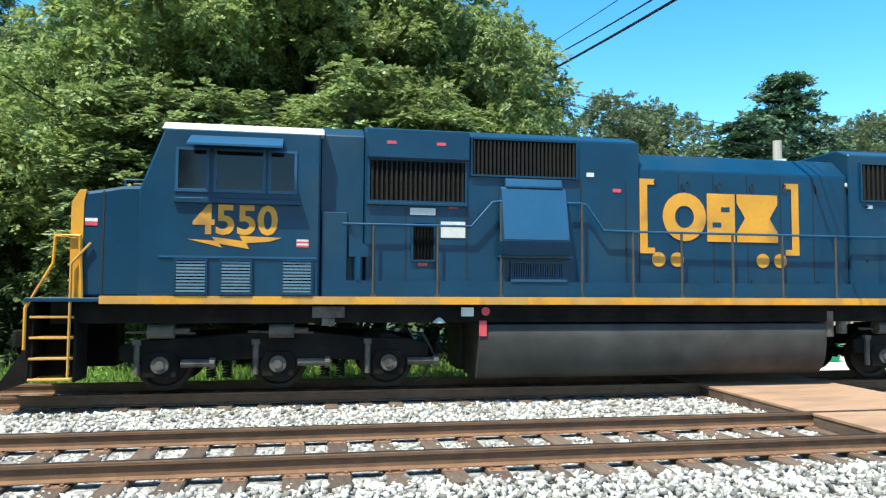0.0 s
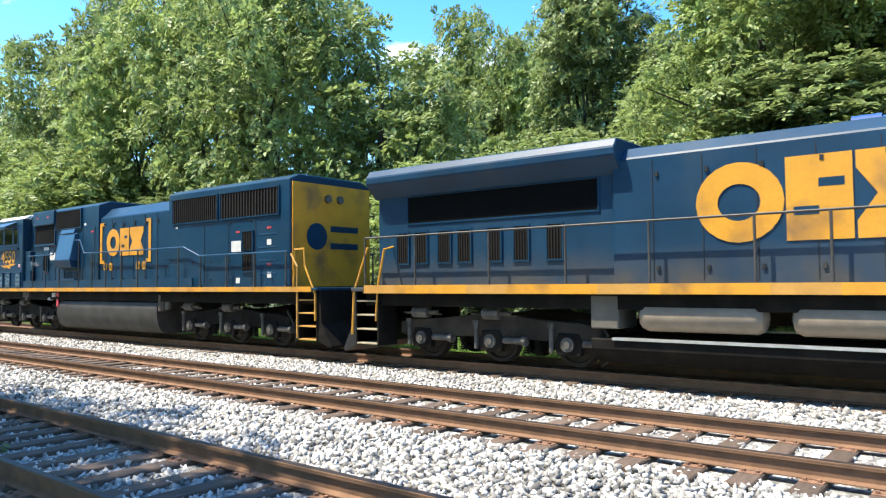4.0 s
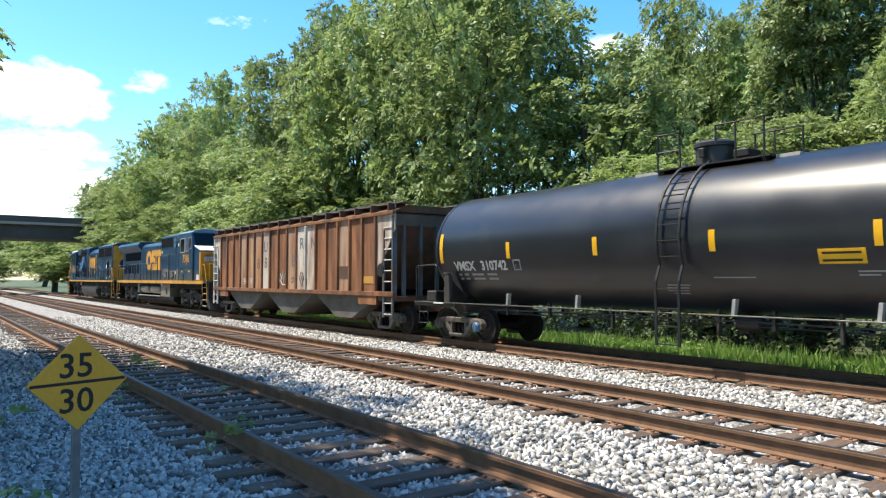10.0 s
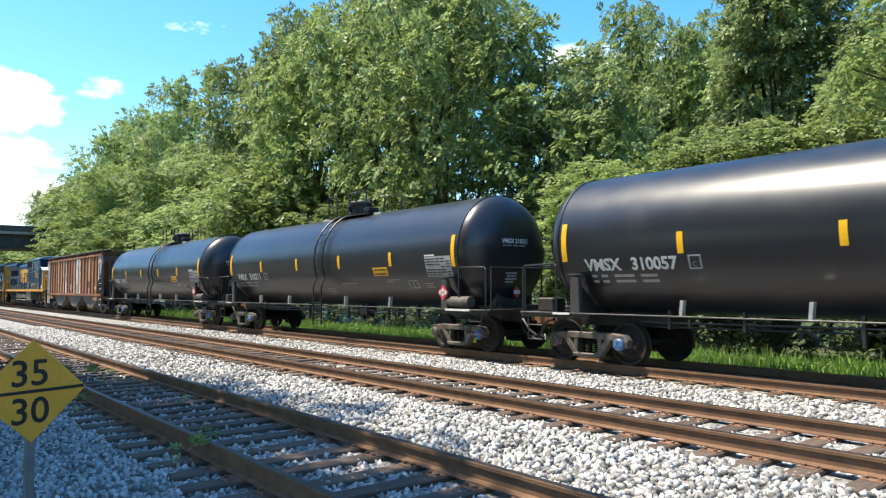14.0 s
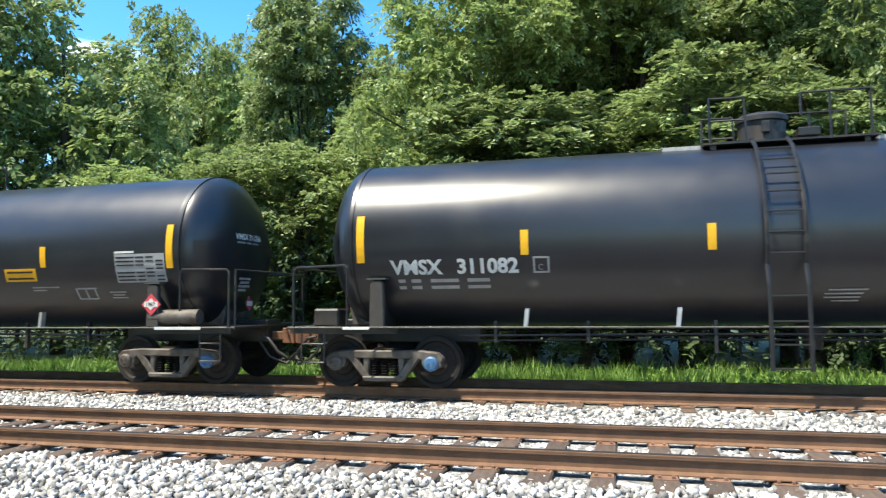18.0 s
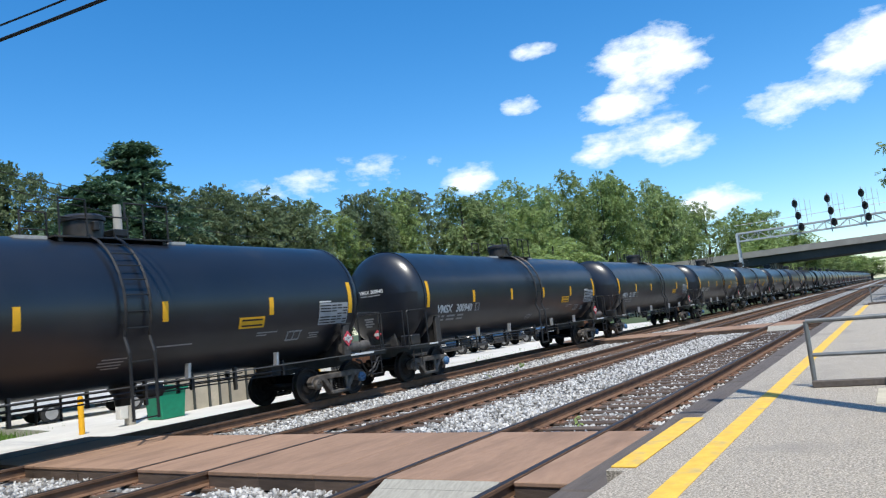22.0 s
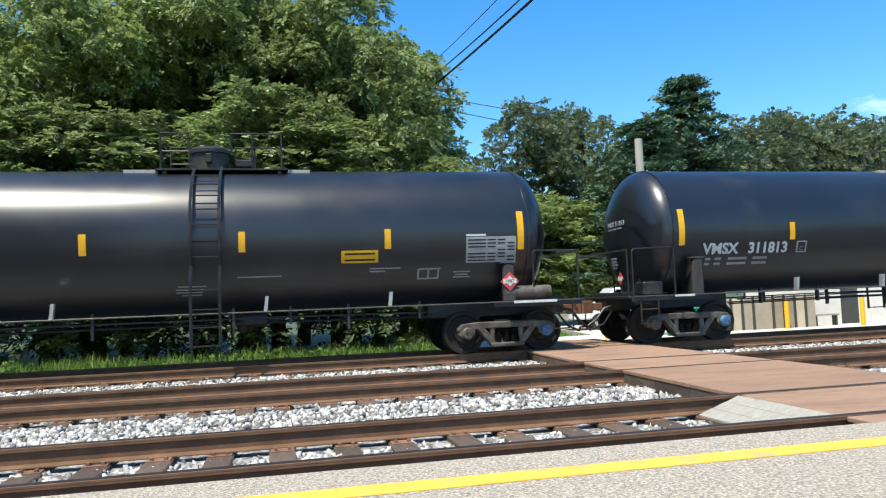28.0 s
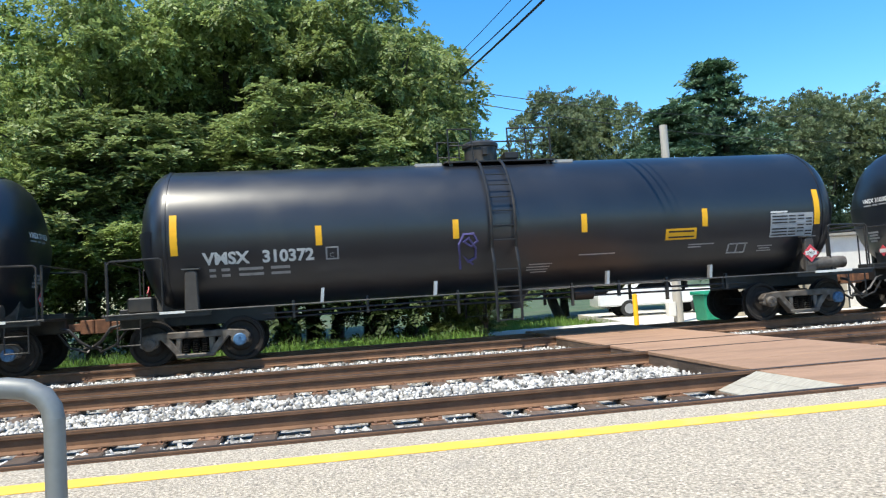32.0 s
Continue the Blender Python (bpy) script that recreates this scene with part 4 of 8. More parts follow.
        pd = part("end_placard", Mb().prism([(y - 0.14, z), (y, z - 0.14), (y + 0.14, z), (y, z + 0.14)], "x", s * 7.475, s * 7.49), PLACRED, car, "red diamond hazard placard")
        part("placard_panel", Mb().box(*sorted((s * 7.49, s * 7.496)), y - 0.1, y + 0.1, z - 0.045, z + 0.045), WHITE, pd)
    return car


def letter_tank(car, number):
    if number == "310372":
        pl = on_tank(0.012)
        part("graffiti_scrawl", Mb().tube([pl(*p) for p in ((-1.25, 1.45), (-1.3, 2.0), (-1.2, 2.2), (-1.0, 2.2), (-0.92, 2.05), (-1.05, 1.95), (-1.2, 2.05), (-1.1, 2.12), (-0.95, 1.9), (-0.95, 1.7), (-1.1, 1.62), (-1.2, 1.75), (-1.0, 1.55))], 0.026, 5), mat("faded_purple_spray", (0.08, 0.07, 0.2), 0.7), car, "faded purple painted scrawl")
    for q in (-1,):
        for name, s, u in (("reporting_mark", "VMSX", -6.2), ("car_number", number, -5.12)):
            part(name, text_mesh(name, [(s, 0.325, u - 0.01, 1.85)], WHITE, on_tank(0.012, q), 0.034), None, car)
        tank_strokes("load_lettering", [(u0, u1, z, z + 0.06) for u0, u1 in ((-6.12, -6.0), (-5.9, -5.74), (-5.58, -5.12), (-4.98, -4.62)) for z in (1.70, 1.58)], WHITED, car, 0.009, q)
    for s in (-1, 1):
        part("end_number", text_mesh("end_number", [("VMSX " + number, 0.15, 0, 0)], WHITE, lambda u, v, s=s: on_head(s * (u - 0.5), 2.62 + v, s, 0.014), 0.03), None, car)


SHARED_TANK = build_tank_shared()


STREAK = mat("rust_with_pale_streaks", (0.24, 0.10, 0.042), 0.75, var=0.3, scale=1.2, col2=(0.34, 0.17, 0.08), dirt=(0.50, 0.41, 0.33), dirt_amt=0.62, dirt_scale=0.8, stretch=(3.2, 3.2, 0.3), rand=0.12)


def build_hopper():
    car = thing("hopper_car", "rust-brown ribbed covered hopper car with flaking paint", "hopper car")
    L0, L1 = -7.95, 8.05
    zt, zb = 3.62, 1.22
    hw = 1.42
    part("hopper_core", Mb().prism([(-6.6, 1.3), (6.6, 1.3), (7.4, 2.4), (7.9, 3.6), (-7.9, 3.6), (-7.4, 2.4)], "y", -hw + 0.06, hw - 0.06), RUSTD, car)
    n, e0, pitch = 17, -6.95, 0.82
    for q in (-1, 1):
        side = part("side_sill", Mb().box(L0, L1, *sorted((q * (hw - 0.08), q * (hw + 0.05))), 1.12, 1.26), RUST, car, bevel=0.01)
        part("top_chord", Mb().box(L0, L1, *sorted((q * (hw - 0.06), q * (hw + 0.06))), zt - 0.08, zt + 0.03), RUST, car, bevel=0.01)
        for i in range(n):
            a, b = e0 + pitch * i, e0 + pitch * (i + 1)
            pale = i in (6, 10, 11) and q < 0
            part("side_panel", Mb().box(a, b, *sorted((q * (hw - 0.05), q * (hw - 0.01))), 1.26, zt - 0.08), PALEPATCH if pale else STREAK if i in (3, 4, 5, 9, 14) else RUST, car)
        for i in range(n + 1):
            x = e0 + pitch * i
            part("rib", Mb().prism([(x - 0.055, q * (hw - 0.02)), (x + 0.055, q * (hw - 0.02)), (x + 0.04, q * (hw + 0.055)), (x - 0.04, q * (hw + 0.055))], "z", 1.26, zt - 0.08), PALEPATCH if i == 11 else RUST, car)
        for s in (-1, 1):
            xe = L0 if s < 0 else L1
            part("end_panel", Mb().prism([(s * 6.9, zt - 0.06), (xe, zt - 0.06), (xe, 3.1), (s * 6.9, 1.6)], "y", *sorted((q * (hw - 0.05), q * (hw - 0.012)))), PALEPATCH, car, "flaking pale gusset panel")
    # sloped end sheets with stiffeners
    for s in (-1, 1):
        part("end_sheet", Mb().prism([(s * 6.3, 1.3), (s * 6.5, 1.3), (s * 7.95, 3.55), (s * 7.8, 3.55)], "y", -hw + 0.05, hw - 0.05), HOPEND, car)
        for y in (-0.9, -0.3, 0.3, 0.9):
            part("end_post", Mb().box(s * 7.75 - 0.05, s * 7.75 + 0.05, y - 0.05, y + 0.05, 1.1, 3.3), HOPEND, car)
        part("end_sill", Mb().box(*sorted((s * 6.4, s * 8.0)), -1.38, 1.38, 0.98, 1.12), RUSTD, car, bevel=0.01)
        part("centre_sill", Mb().box(*sorted((s * 5.8, s * 8.1)), -0.25, 0.25, 0.66, 1.0), RUSTD, car, bevel=0.01)
        for q in (-1, 1):
            ld = part("end_ladder", Mb().box(s * 7.95 - 0.03, s * 7.95 + 0.03, *sorted((q * 1.38, q * 1.44)), 0.5, 3.5).box(s * 7.45 - 0.03, s * 7.45 + 0.03, *sorted((q * 1.38, q * 1.44)), 0.5, 3.1), WHITE if s < 0 else HOPEND, car)
            rg = Mb()
            for k in range(9):
                rg.cyl((s * 7.45, q * 1.42, 0.6 + 0.32 * k), (s * 7.95, q * 1.42, 0.6 + 0.32 * k), 0.016, n=5)
            part("rungs", rg, WHITE, ld)
            part("corner_post", Mb().box(s * 7.93 - 0.05, s * 7.93 + 0.05, *sorted((q * 1.28, q * 1.38)), 1.0, 3.5), PALEPATCH if s < 0 else HOPEND, car)
        coupler(car, s * 8.4, s)
        freight_truck(car, s * 6.9 if s < 0 else 6.95, CAPG)
    # three discharge chutes under the side sill
    for xc in (-4.2, 0.25, 4.7):
        part("chute", Mb().prism([(xc - 2.2, 1.14), (xc + 2.2, 1.14), (xc + 0.55, 0.38), (xc - 0.55, 0.38)], "y", -hw + 0.14, hw - 0.14), HOPGREY, car)
        part("chute_gate", Mb().box(xc - 0.45, xc + 0.45, -1.1, 1.1, 0.28, 0.39), RUSTD, car, bevel=0.01)
    for s in (-1, 1):
        part("shear_plate", Mb().box(s * 6.5 - 0.55, s * 6.5 + 0.55, -hw - 0.02, -hw + 0.02, 0.86, 1.2), RUST, car)
    # roof with running board and hatch rails
    part("roof", Mb().prism([(-hw, zt), (-0.9, zt + 0.22), (0.9, zt + 0.22), (hw, zt)], "x", L0 + 0.1, L1 - 0.1), RUSTD, car)
    for q in (-1, 1):
        part("running_board", Mb().box(L0 - 0.1, L1 + 0.1, *sorted((q * 0.75, q * 1.2)), zt + 0.27, zt + 0.30), mat("weathered_running_board", (0.2, 0.165, 0.14), 0.8, var=0.25, scale=3), car)
        for i in range(16):
            x = L0 + 0.3 + i * 1.02
            part("board_bracket", Mb().box(x - 0.03, x + 0.03, *sorted((q * 0.8, q * 1.4)), zt + 0.03, zt + 0.27), RUSTD, car)
        part("roof_rail", Mb().tube([(L0, q * 1.38, zt + 0.03), (L0, q * 1.38, zt + 0.28), (L1, q * 1.38, zt + 0.28), (L1, q * 1.38, zt + 0.03)], 0.018, 5), HOPEND, car)
    for i in range(6):
        part("hatch", Mb().lathe([(zt + 0.2, 0.02), (zt + 0.2, 0.4), (zt + 0.3, 0.4), (zt + 0.33, 0.02)], 16, c=(-6 + 2.4 * i, 0, 0), axis="z"), RUSTD, car)
    # old stencils
    y = -hw - 0.001
    fl = lambda u, z: (u, -hw + 0.004, z)
    for ch, u, z, m in (("U", -1.9, 2.72, HOPEND), ("8", -1.82, 2.08, HOPEND), ("8", 0.82, 2.1, HOPEND), ("8", -2.6, 2.05, RUSTD), ("R", 1.52, 2.72, HOPEND), ("1", 1.75, 2.08, HOPEND), ("N", 2.42, 2.7, HOPEND)):
        part("faded_letter", text_mesh("faded_letter", [(ch, 0.6, u, z)], m, fl), None, car)
    for ch, u in (("BU", -4.12), ("FF", -3.4)):
        part("white_letter", text_mesh("white_letter", [(ch, 0.36, u, 1.42)], WHITE, fl), None, car)
    part("grey_patch", Mb().box(4.6, 5.2, y, y + 0.014, 1.65, 2.05), RUSTD, car)
    part("orange_patch", Mb().box(6.24, 6.9, y, y + 0.014, 1.5, 1.72), LORANGE, car)
    yg = -hw + 0.012
    part("graffiti_scrawl", Mb().tube([(-0.25, yg, 1.5), (-0.2, yg, 1.85), (-0.05, yg, 1.6), (0.05, yg, 1.9), (0.12, yg, 1.5), (0.25, yg, 1.85), (0.35, yg, 1.55), (0.42, yg, 1.75)], 0.022, 4), WHITE, car, "white painted scrawl")
    part("graffiti_scrawl", Mb().tube([(-0.22, yg, 1.6), (0.0, yg, 1.42), (0.3, yg, 1.42), (0.4, yg, 1.6)], 0.018, 4), WHITE, car)
    part("graffiti_scrawl", Mb().tube([(1.5, yg, 1.6), (1.65, yg, 1.9), (1.8, yg, 1.85), (1.62, yg, 1.55), (1.75, yg, 1.35), (1.85, yg, 1.75), (1.95, yg, 1.4), (2.1, yg, 1.8), (2.15, yg, 1.4)], 0.014, 4), SIGNK, car, "black painted scrawl")
    part("graffiti_scrawl", Mb().tube([(0.8, yg, 1.5), (1.25, yg, 1.62), (0.8, yg, 1.66), (1.25, yg, 1.75)], 0.014, 4), SIGNK, car)
    part("sill_disc", Mb().cyl((7.3, -hw + 0.0, 1.9), (7.3, -hw - 0.02, 1.9), 0.2, n=20), SIGNK, car)
    return car


HOPPER = build_hopper()

# ---- locomotives; x runs back from the middle of the leading one, so that -x is ahead ----


def loco_truck(car, xc, axles, material=None):
    for s in (-1, 1):
        mb = Mb()
        y0, y1 = s * 0.98, s * 1.12
        span = axles + [xc]
        a, b = min(axles), max(axles)
        pts = [(a - 0.6, 0.78), (a - 0.2, 0.86), (a + 0.55, 0.9), (xc - 0.3, 0.98), (xc + 0.5, 0.98), (b - 0.5, 0.9), (b + 0.3, 0.86), (b + 0.65, 0.78), (b + 0.65, 0.55), (b + 0.35, 0.5), (b - 0.4, 0.52), (xc + 0.4, 0.55), (xc - 0.4, 0.55), (a + 0.4, 0.52), (a - 0.35, 0.5), (a - 0.6, 0.55)]
        mb.prism(pts, "y", *sorted((y0, y1)))
        fr = part("truck_frame", mb, material or DARKFR, car, bevel=0.02)
        for x in axles:
            bx = part("journal_box", Mb().prism([(x - 0.24, 0.28), (x + 0.24, 0.28), (x + 0.28, 0.5), (x + 0.2, 0.68), (x - 0.2, 0.68), (x - 0.28, 0.5)], "y", *sorted((s * 1.02, s * 1.16))), DARKFR, car, bevel=0.02)
            part("journal_cover", Mb().cyl((x, s * 1.16, 0.48), (x, s * 1.2, 0.48), 0.13, n=16).cyl((x, s * 1.2, 0.48), (x, s * 1.225, 0.48), 0.07, n=12), TRUCKG, bx)
            part("damper", Mb().cyl((x - 0.34, s * 1.14, 0.32), (x - 0.34, s * 1.14, 0.82), 0.045, n=10).box(x - 0.4, x - 0.28, *sorted((s * 1.1, s * 1.18)), 0.78, 0.86), TRUCKG, car)
            part("brake_cylinder", Mb().cyl((x + 0.3, s * 1.15, 0.5), (x + 0.72, s * 1.15, 0.5), 0.06, n=12).cyl((x + 0.72, s * 1.15, 0.5), (x + 0.8, s * 1.15, 0.5), 0.09, n=12), TRUCKG, car)
        for x in (axles[0] + 0.85, axles[1] + 0.85):
            for dx in (-0.12, 0.12):
                part("spring", SPRING, None, car, at=pose(x + dx, s * 1.02, 0.05))
        for x in (a + 0.0, xc + 0.05):
            part("air_cylinder", Mb().cyl((x - 0.18, s * 1.16, 1.0), (x + 0.2, s * 1.16, 1.0), 0.12, n=14).cyl((x + 0.2, s * 1.16, 1.0), (x + 0.42, s * 1.16, 1.0), 0.045, n=10).tube([(x - 0.5, s * 1.13, 0.98), (x + 0.5, s * 1.13, 0.96)], 0.02, 5), TRUCKG, car)
        part("sand_pipe", Mb().tube([(b + 0.55, s * 1.1, 0.95), (b + 0.75, s * 1.05, 0.6), (b + 0.6, s * 0.85, 0.2), (b + 0.45, s * 0.78, 0.1)], 0.025, 6), BLACKM, car)
    for x in axles:
        wheelset(car, x, CAPG, 0.48)


def louvre(name, car, x0, x1, z0, z1, y, material, n=8, vertical=False, back=None, depth=0.03):
    """A recessed panel with slats of its own."""
    s = -1 if y < 0 else 1
    pn = part(name, Mb().box(x0, x1, *sorted((y + s * 0.002, y + s * 0.008)), z0, z1), back or GRILLE, car)
    sl = Mb()
    for i in range(n):
        if vertical:
            x = x0 + (x1 - x0) * (i + 0.5) / n
            w = (x1 - x0) / n * 0.2
            sl.box(x - w, x + w, *sorted((y + s * 0.008, y + s * depth)), z0, z1)
        else:
            z = z0 + (z1 - z0) * (i + 0.5) / n
            h = (z1 - z0) / n * 0.3
            sl.box(x0, x1, *sorted((y + s * 0.008, y + s * depth)), z - h, z + h)
    part("slats", sl, material, pn)
    fr = Mb()
    for a, b, c, d in ((x0 - 0.03, x1 + 0.03, z1, z1 + 0.03), (x0 - 0.03, x1 + 0.03, z0 - 0.03, z0), (x0 - 0.03, x0, z0, z1), (x1, x1 + 0.03, z0, z1)):
        fr.box(a, b, *sorted((y + s * 0.001, y + s * (depth + 0.01))), c, d)
    part("grille_frame", fr, back and BLUE or BLUE, pn)
    return pn


def emblem(car, x0, x1, z0, z1, y, bracket=False):
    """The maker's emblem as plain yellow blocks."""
    s = -1 if y < 0 else 1
    ya, yb = sorted((y, y + s * 0.006))
    h = z1 - z0
    # three plain blocks: a thick oval ring, a notched block and a waisted block
    wr, wb = 0.37 * (x1 - x0), 0.26 * (x1 - x0)
    cx, cz, t = x0 + wr / 2, (z0 + z1) / 2, h * 0.27
    angles = [radians(a) for a in range(0, 361, 15)]
    outer = [(cx + wr / 2 * math.cos(a), cz + h / 2 * math.sin(a)) for a in angles]
    inner = [(cx + (wr / 2 - t) * math.cos(a), cz + (h / 2 - t) * math.sin(a)) for a in angles]
    n = len(angles) - 1
    vs = [(p[0], yy, p[1]) for yy in (ya, yb) for line in (outer, inner) for p in line[:n]]
    fs = []
    for i in range(n):
        j = (i + 1) % n
        fs += [(i, j, n + j, n + i), (2 * n + i, 3 * n + i, 3 * n + j, 2 * n + j), (i, 2 * n + i, 2 * n + j, j), (n + i, n + j, 3 * n + j, 3 * n + i)]
    ring = Mb().add(vs, fs)
    part("emblem_ring", ring, LYEL, car)
    a, b = x0 + wr + 0.02, x0 + wr + wb - 0.02
    m = (a + b) / 2
    st = Mb()
    st.prism([(a, z0), (b, z0), (b, z1), (a, z1)], "y", ya, yb)
    part("emblem_block", st, LYEL, car)
    for xa, xb, z in ((m, b - 0.1, cz + 0.12 * h), (a + 0.1, m, cz - 0.2 * h)):
        part("emblem_notch", Mb().box(xa, xb, *sorted((y + s * 0.006, y + s * 0.009)), z, z + 0.1 * h), BLUE, car)
    a, b = b + 0.04, x1
    m, k = (a + b) / 2, 0.3 * (b - a)
    xx = Mb()
    xx.prism([(a, z1), (a, z1 - 0.2 * h), (m - k, cz), (a, z0 + 0.2 * h), (a, z0), (b, z0), (b, z0 + 0.2 * h), (m + k, cz), (b, z1 - 0.2 * h), (b, z1)], "y", ya, yb)
    part("emblem_waist", xx, LYEL, car)
    if bracket:
        t = 0.13
        for xa, d in ((x0 - 0.42, 1), (x1 + 0.42, -1)):
            br = Mb()
            br.box(*sorted((xa, xa + d * 0.14)), ya, yb, z0 - 0.22, z1 + 0.22)
            br.box(*sorted((xa + d * 0.14, xa + d * 0.27)), ya, yb, z1 + 0.12, z1 + 0.22)
            br.box(*sorted((xa + d * 0.14, xa + d * 0.27)), ya, yb, z0 - 0.22, z0 - 0.12)
            part("emblem_bracket", br, LYEL, car)
        for x in (x0 - 0.08, x0 + 0.26, x1 - 0.3, x1 + 0.04):
            part("emblem_dot", Mb().cyl((x, y, z0 - 0.32), (x, y + s * 0.006, z0 - 0.32), 0.125, n=24), LYEL, car)


def hand_rail(car, xs, y, z0, z1, material, top=None):
    for x in xs:
        part("stanchion", Mb().cyl((x, y, z0), (x, y, z1), 0.022, n=8).box(x - 0.04, x + 0.04, y - 0.03, y + 0.03, z0 - 0.12, z0 + 0.02), material, car)
    part("hand_rail", Mb().tube([(x, y, z1) for x in xs], 0.02, 6), material, car)


def door_lines(car, xs, y, z0, z1):
    """Door edges, hinges and latches along the hood."""
    s = -1 if y < 0 else 1
    for x in xs:
        part("door_joint", Mb().box(x - 0.006, x + 0.006, *sorted((y, y + s * 0.008)), z0, z1), SIGNK, car)
        part("latch", Mb().box(x + 0.05, x + 0.1, *sorted((y, y + s * 0.025)), z1 - 0.28, z1 - 0.2).box(x + 0.05, x + 0.1, *sorted((y, y + s * 0.025)), z0 + 0.15, z0 + 0.23), BLACKM, car)


def steps(car, x, d, material, ytop=1.5):
    """A corner step well: side plates and four treads, at the end that lies towards d."""
    for q in (-1, 1):
        w = part("step_well", Mb().box(x - 0.33, x - 0.3, *sorted((q * 0.85, q * 1.42)), 0.28, 1.46).box(x + 0.3, x + 0.33, *sorted((q * 0.85, q * 1.42)), 0.28, 1.46).box(x - 0.33, x + 0.33, *sorted((q * 0.83, q * 0.86)), 0.28, 1.46), DARKFR, car)
        for z in (0.3, 0.6, 0.9, 1.2):
            part("tread", Mb().box(x - 0.3, x + 0.3, *sorted((q * 0.95, q * 1.43)), z, z + 0.035), material, w, bevel=0.006)


def build_lead_loco():
    c = thing("locomotive", "blue and yellow six-axle diesel freight locomotive, cab leading", "locomotive")
    U = lambda u: u + 64.2  # measured along the train
    fr, rr = U(-74.0), U(-54.1)
    part("underframe", Mb().box(fr + 0.3, rr - 0.3, -1.35, 1.35, 1.12, 1.44), DARKFR, c, bevel=0.01)
    part("walkway", Mb().box(fr, rr, -1.5, 1.5, 1.44, 1.5), BLUE, c, bevel=0.008)
    for q in (-1, 1):
        x, k = U(-73.0), 0
        while x < rr - 0.5:
            part("sill_stripe", Mb().box(x, x + 0.72, *sorted((q * 1.5, q * 1.512)), 1.41, 1.53), LYEL if k % 2 else LORANGE, c)
            x += 0.72
            k += 1
        part("walkway_kick", Mb().box(U(-69.8), U(-59.1), *sorted((q * 1.44, q * 1.47)), 1.53, 1.78), BLUE, c)
    # nose, cab
    nose = [(U(-73.4), 1.5), (U(-73.4), 2.9), (U(-73.3), 3.06), (U(-73.05), 3.1), (U(-72.75), 3.16), (U(-72.3), 3.18), (U(-72.3), 1.5)]
    part("nose", Mb().prism(nose, "y", -1.4, 1.4), BLUE, c, bevel=0.05)
    part("nose_front", Mb().box(U(-73.45), U(-73.4), -1.36, 1.36, 1.53, 2.92), LYEL, c, bevel=0.02)
    part("nose_grab", Mb().tube([(U(-72.75), -1.2, 3.16), (U(-72.75), -1.2, 3.28), (U(-72.3), -1.2, 3.29), (U(-72.3), -1.2, 3.17)], 0.018, 5), BLUELT, c)
    for k in range(5):
        part("nose_rung", Mb().tube([(U(-73.44), -1.2, 1.75 + 0.24 * k), (U(-73.52), -1.2, 1.75 + 0.24 * k), (U(-73.52), -0.85, 1.75 + 0.24 * k), (U(-73.44), -0.85, 1.75 + 0.24 * k)], 0.014, 4), LYEL, c)
    for q in (-1, 1):
        part("nose_edge", Mb().prism([(U(-73.44), 1.5), (U(-73.44), 2.9), (U(-73.33), 3.09), (U(-73.24), 3.09), (U(-73.27), 2.9), (U(-73.27), 1.5)], "y", *sorted((q * 1.38, q * 1.412))), LYEL, c)
        part("nose_joint", Mb().box(U(-73.0) - 0.012, U(-73.0) + 0.012, *sorted((q * 1.4, q * 1.408)), 1.53, 3.08), SIGNK, c)
        part("white_label", Mb().box(U(-73.25), U(-73.08), *sorted((q * 1.4, q * 1.409)), 2.62, 2.67), WHITE, c)
        part("red_label", Mb().box(U(-73.25), U(-73.08), *sorted((q * 1.4, q * 1.409)), 2.56, 2.62), PLACRED, c)
    cab = [(U(-72.5), 1.5), (U(-72.5), 3.1), (U(-72.15), 4.05), (U(-69.85), 4.05), (U(-69.85), 1.5)]
    part("cab", Mb().prism(cab, "y", -1.49, 1.49), BLUE, c, bevel=0.03)
    part("cab_roof", Mb().prism([(-1.5, 4.03), (-1.3, 4.17), (-0.7, 4.29), (0.7, 4.29), (1.3, 4.17), (1.5, 4.03)], "x", U(-72.2), U(-69.8)), ROOFW, c, "sun-bleached pale cab roof", bevel=0.02)
    part("windscreen", Mb().prism([(U(-72.47), 3.22), (U(-72.49), 3.22), (U(-72.2), 4.0), (U(-72.18), 4.0)], "y", -1.3, 1.3), GLASSD, c)
    for q in (-1, 1):
        y = q * 1.49
        for x0, x1 in ((-71.95, -71.55), (-71.4, -70.72), (-70.6, -70.25)):
            w = part("cab_window", Mb().box(U(x0), U(x1), *sorted((y, y + q * 0.012)), 3.14, 3.72), GLASSD, c)
            f = Mb()
            for a, b, d, e in ((x0 - 0.04, x1 + 0.04, 3.72, 3.76), (x0 - 0.04, x1 + 0.04, 3.09, 3.14), (x0 - 0.04, x0, 3.14, 3.72), (x1, x1 + 0.04, 3.14, 3.72)):
                f.box(U(a), U(b), *sorted((y, y + q * 0.02)), d, e)
            part("window_frame", f, BLUELT, w)
        part("sun_visor", Mb().prism([(y, 3.92), (y, 3.95), (y + q * 0.4, 3.76), (y + q * 0.4, 3.73)], "x", U(-71.78), U(-70.42)), BLUELT, c)
        part("arm_rest", Mb().box(U(-72.0), U(-70.15), *sorted((y, y + q * 0.06)), 2.92, 3.0), BLUE, c, bevel=0.01)
        me = text_mesh("road_number", [("4550", 0.62, U(-71.72) if q < 0 else -U(-70.4), 2.47)], LYEL, lambda u, z, qq=q, yy=y + q * 0.008: (u if qq < 0 else -u, yy, z), 0.024)
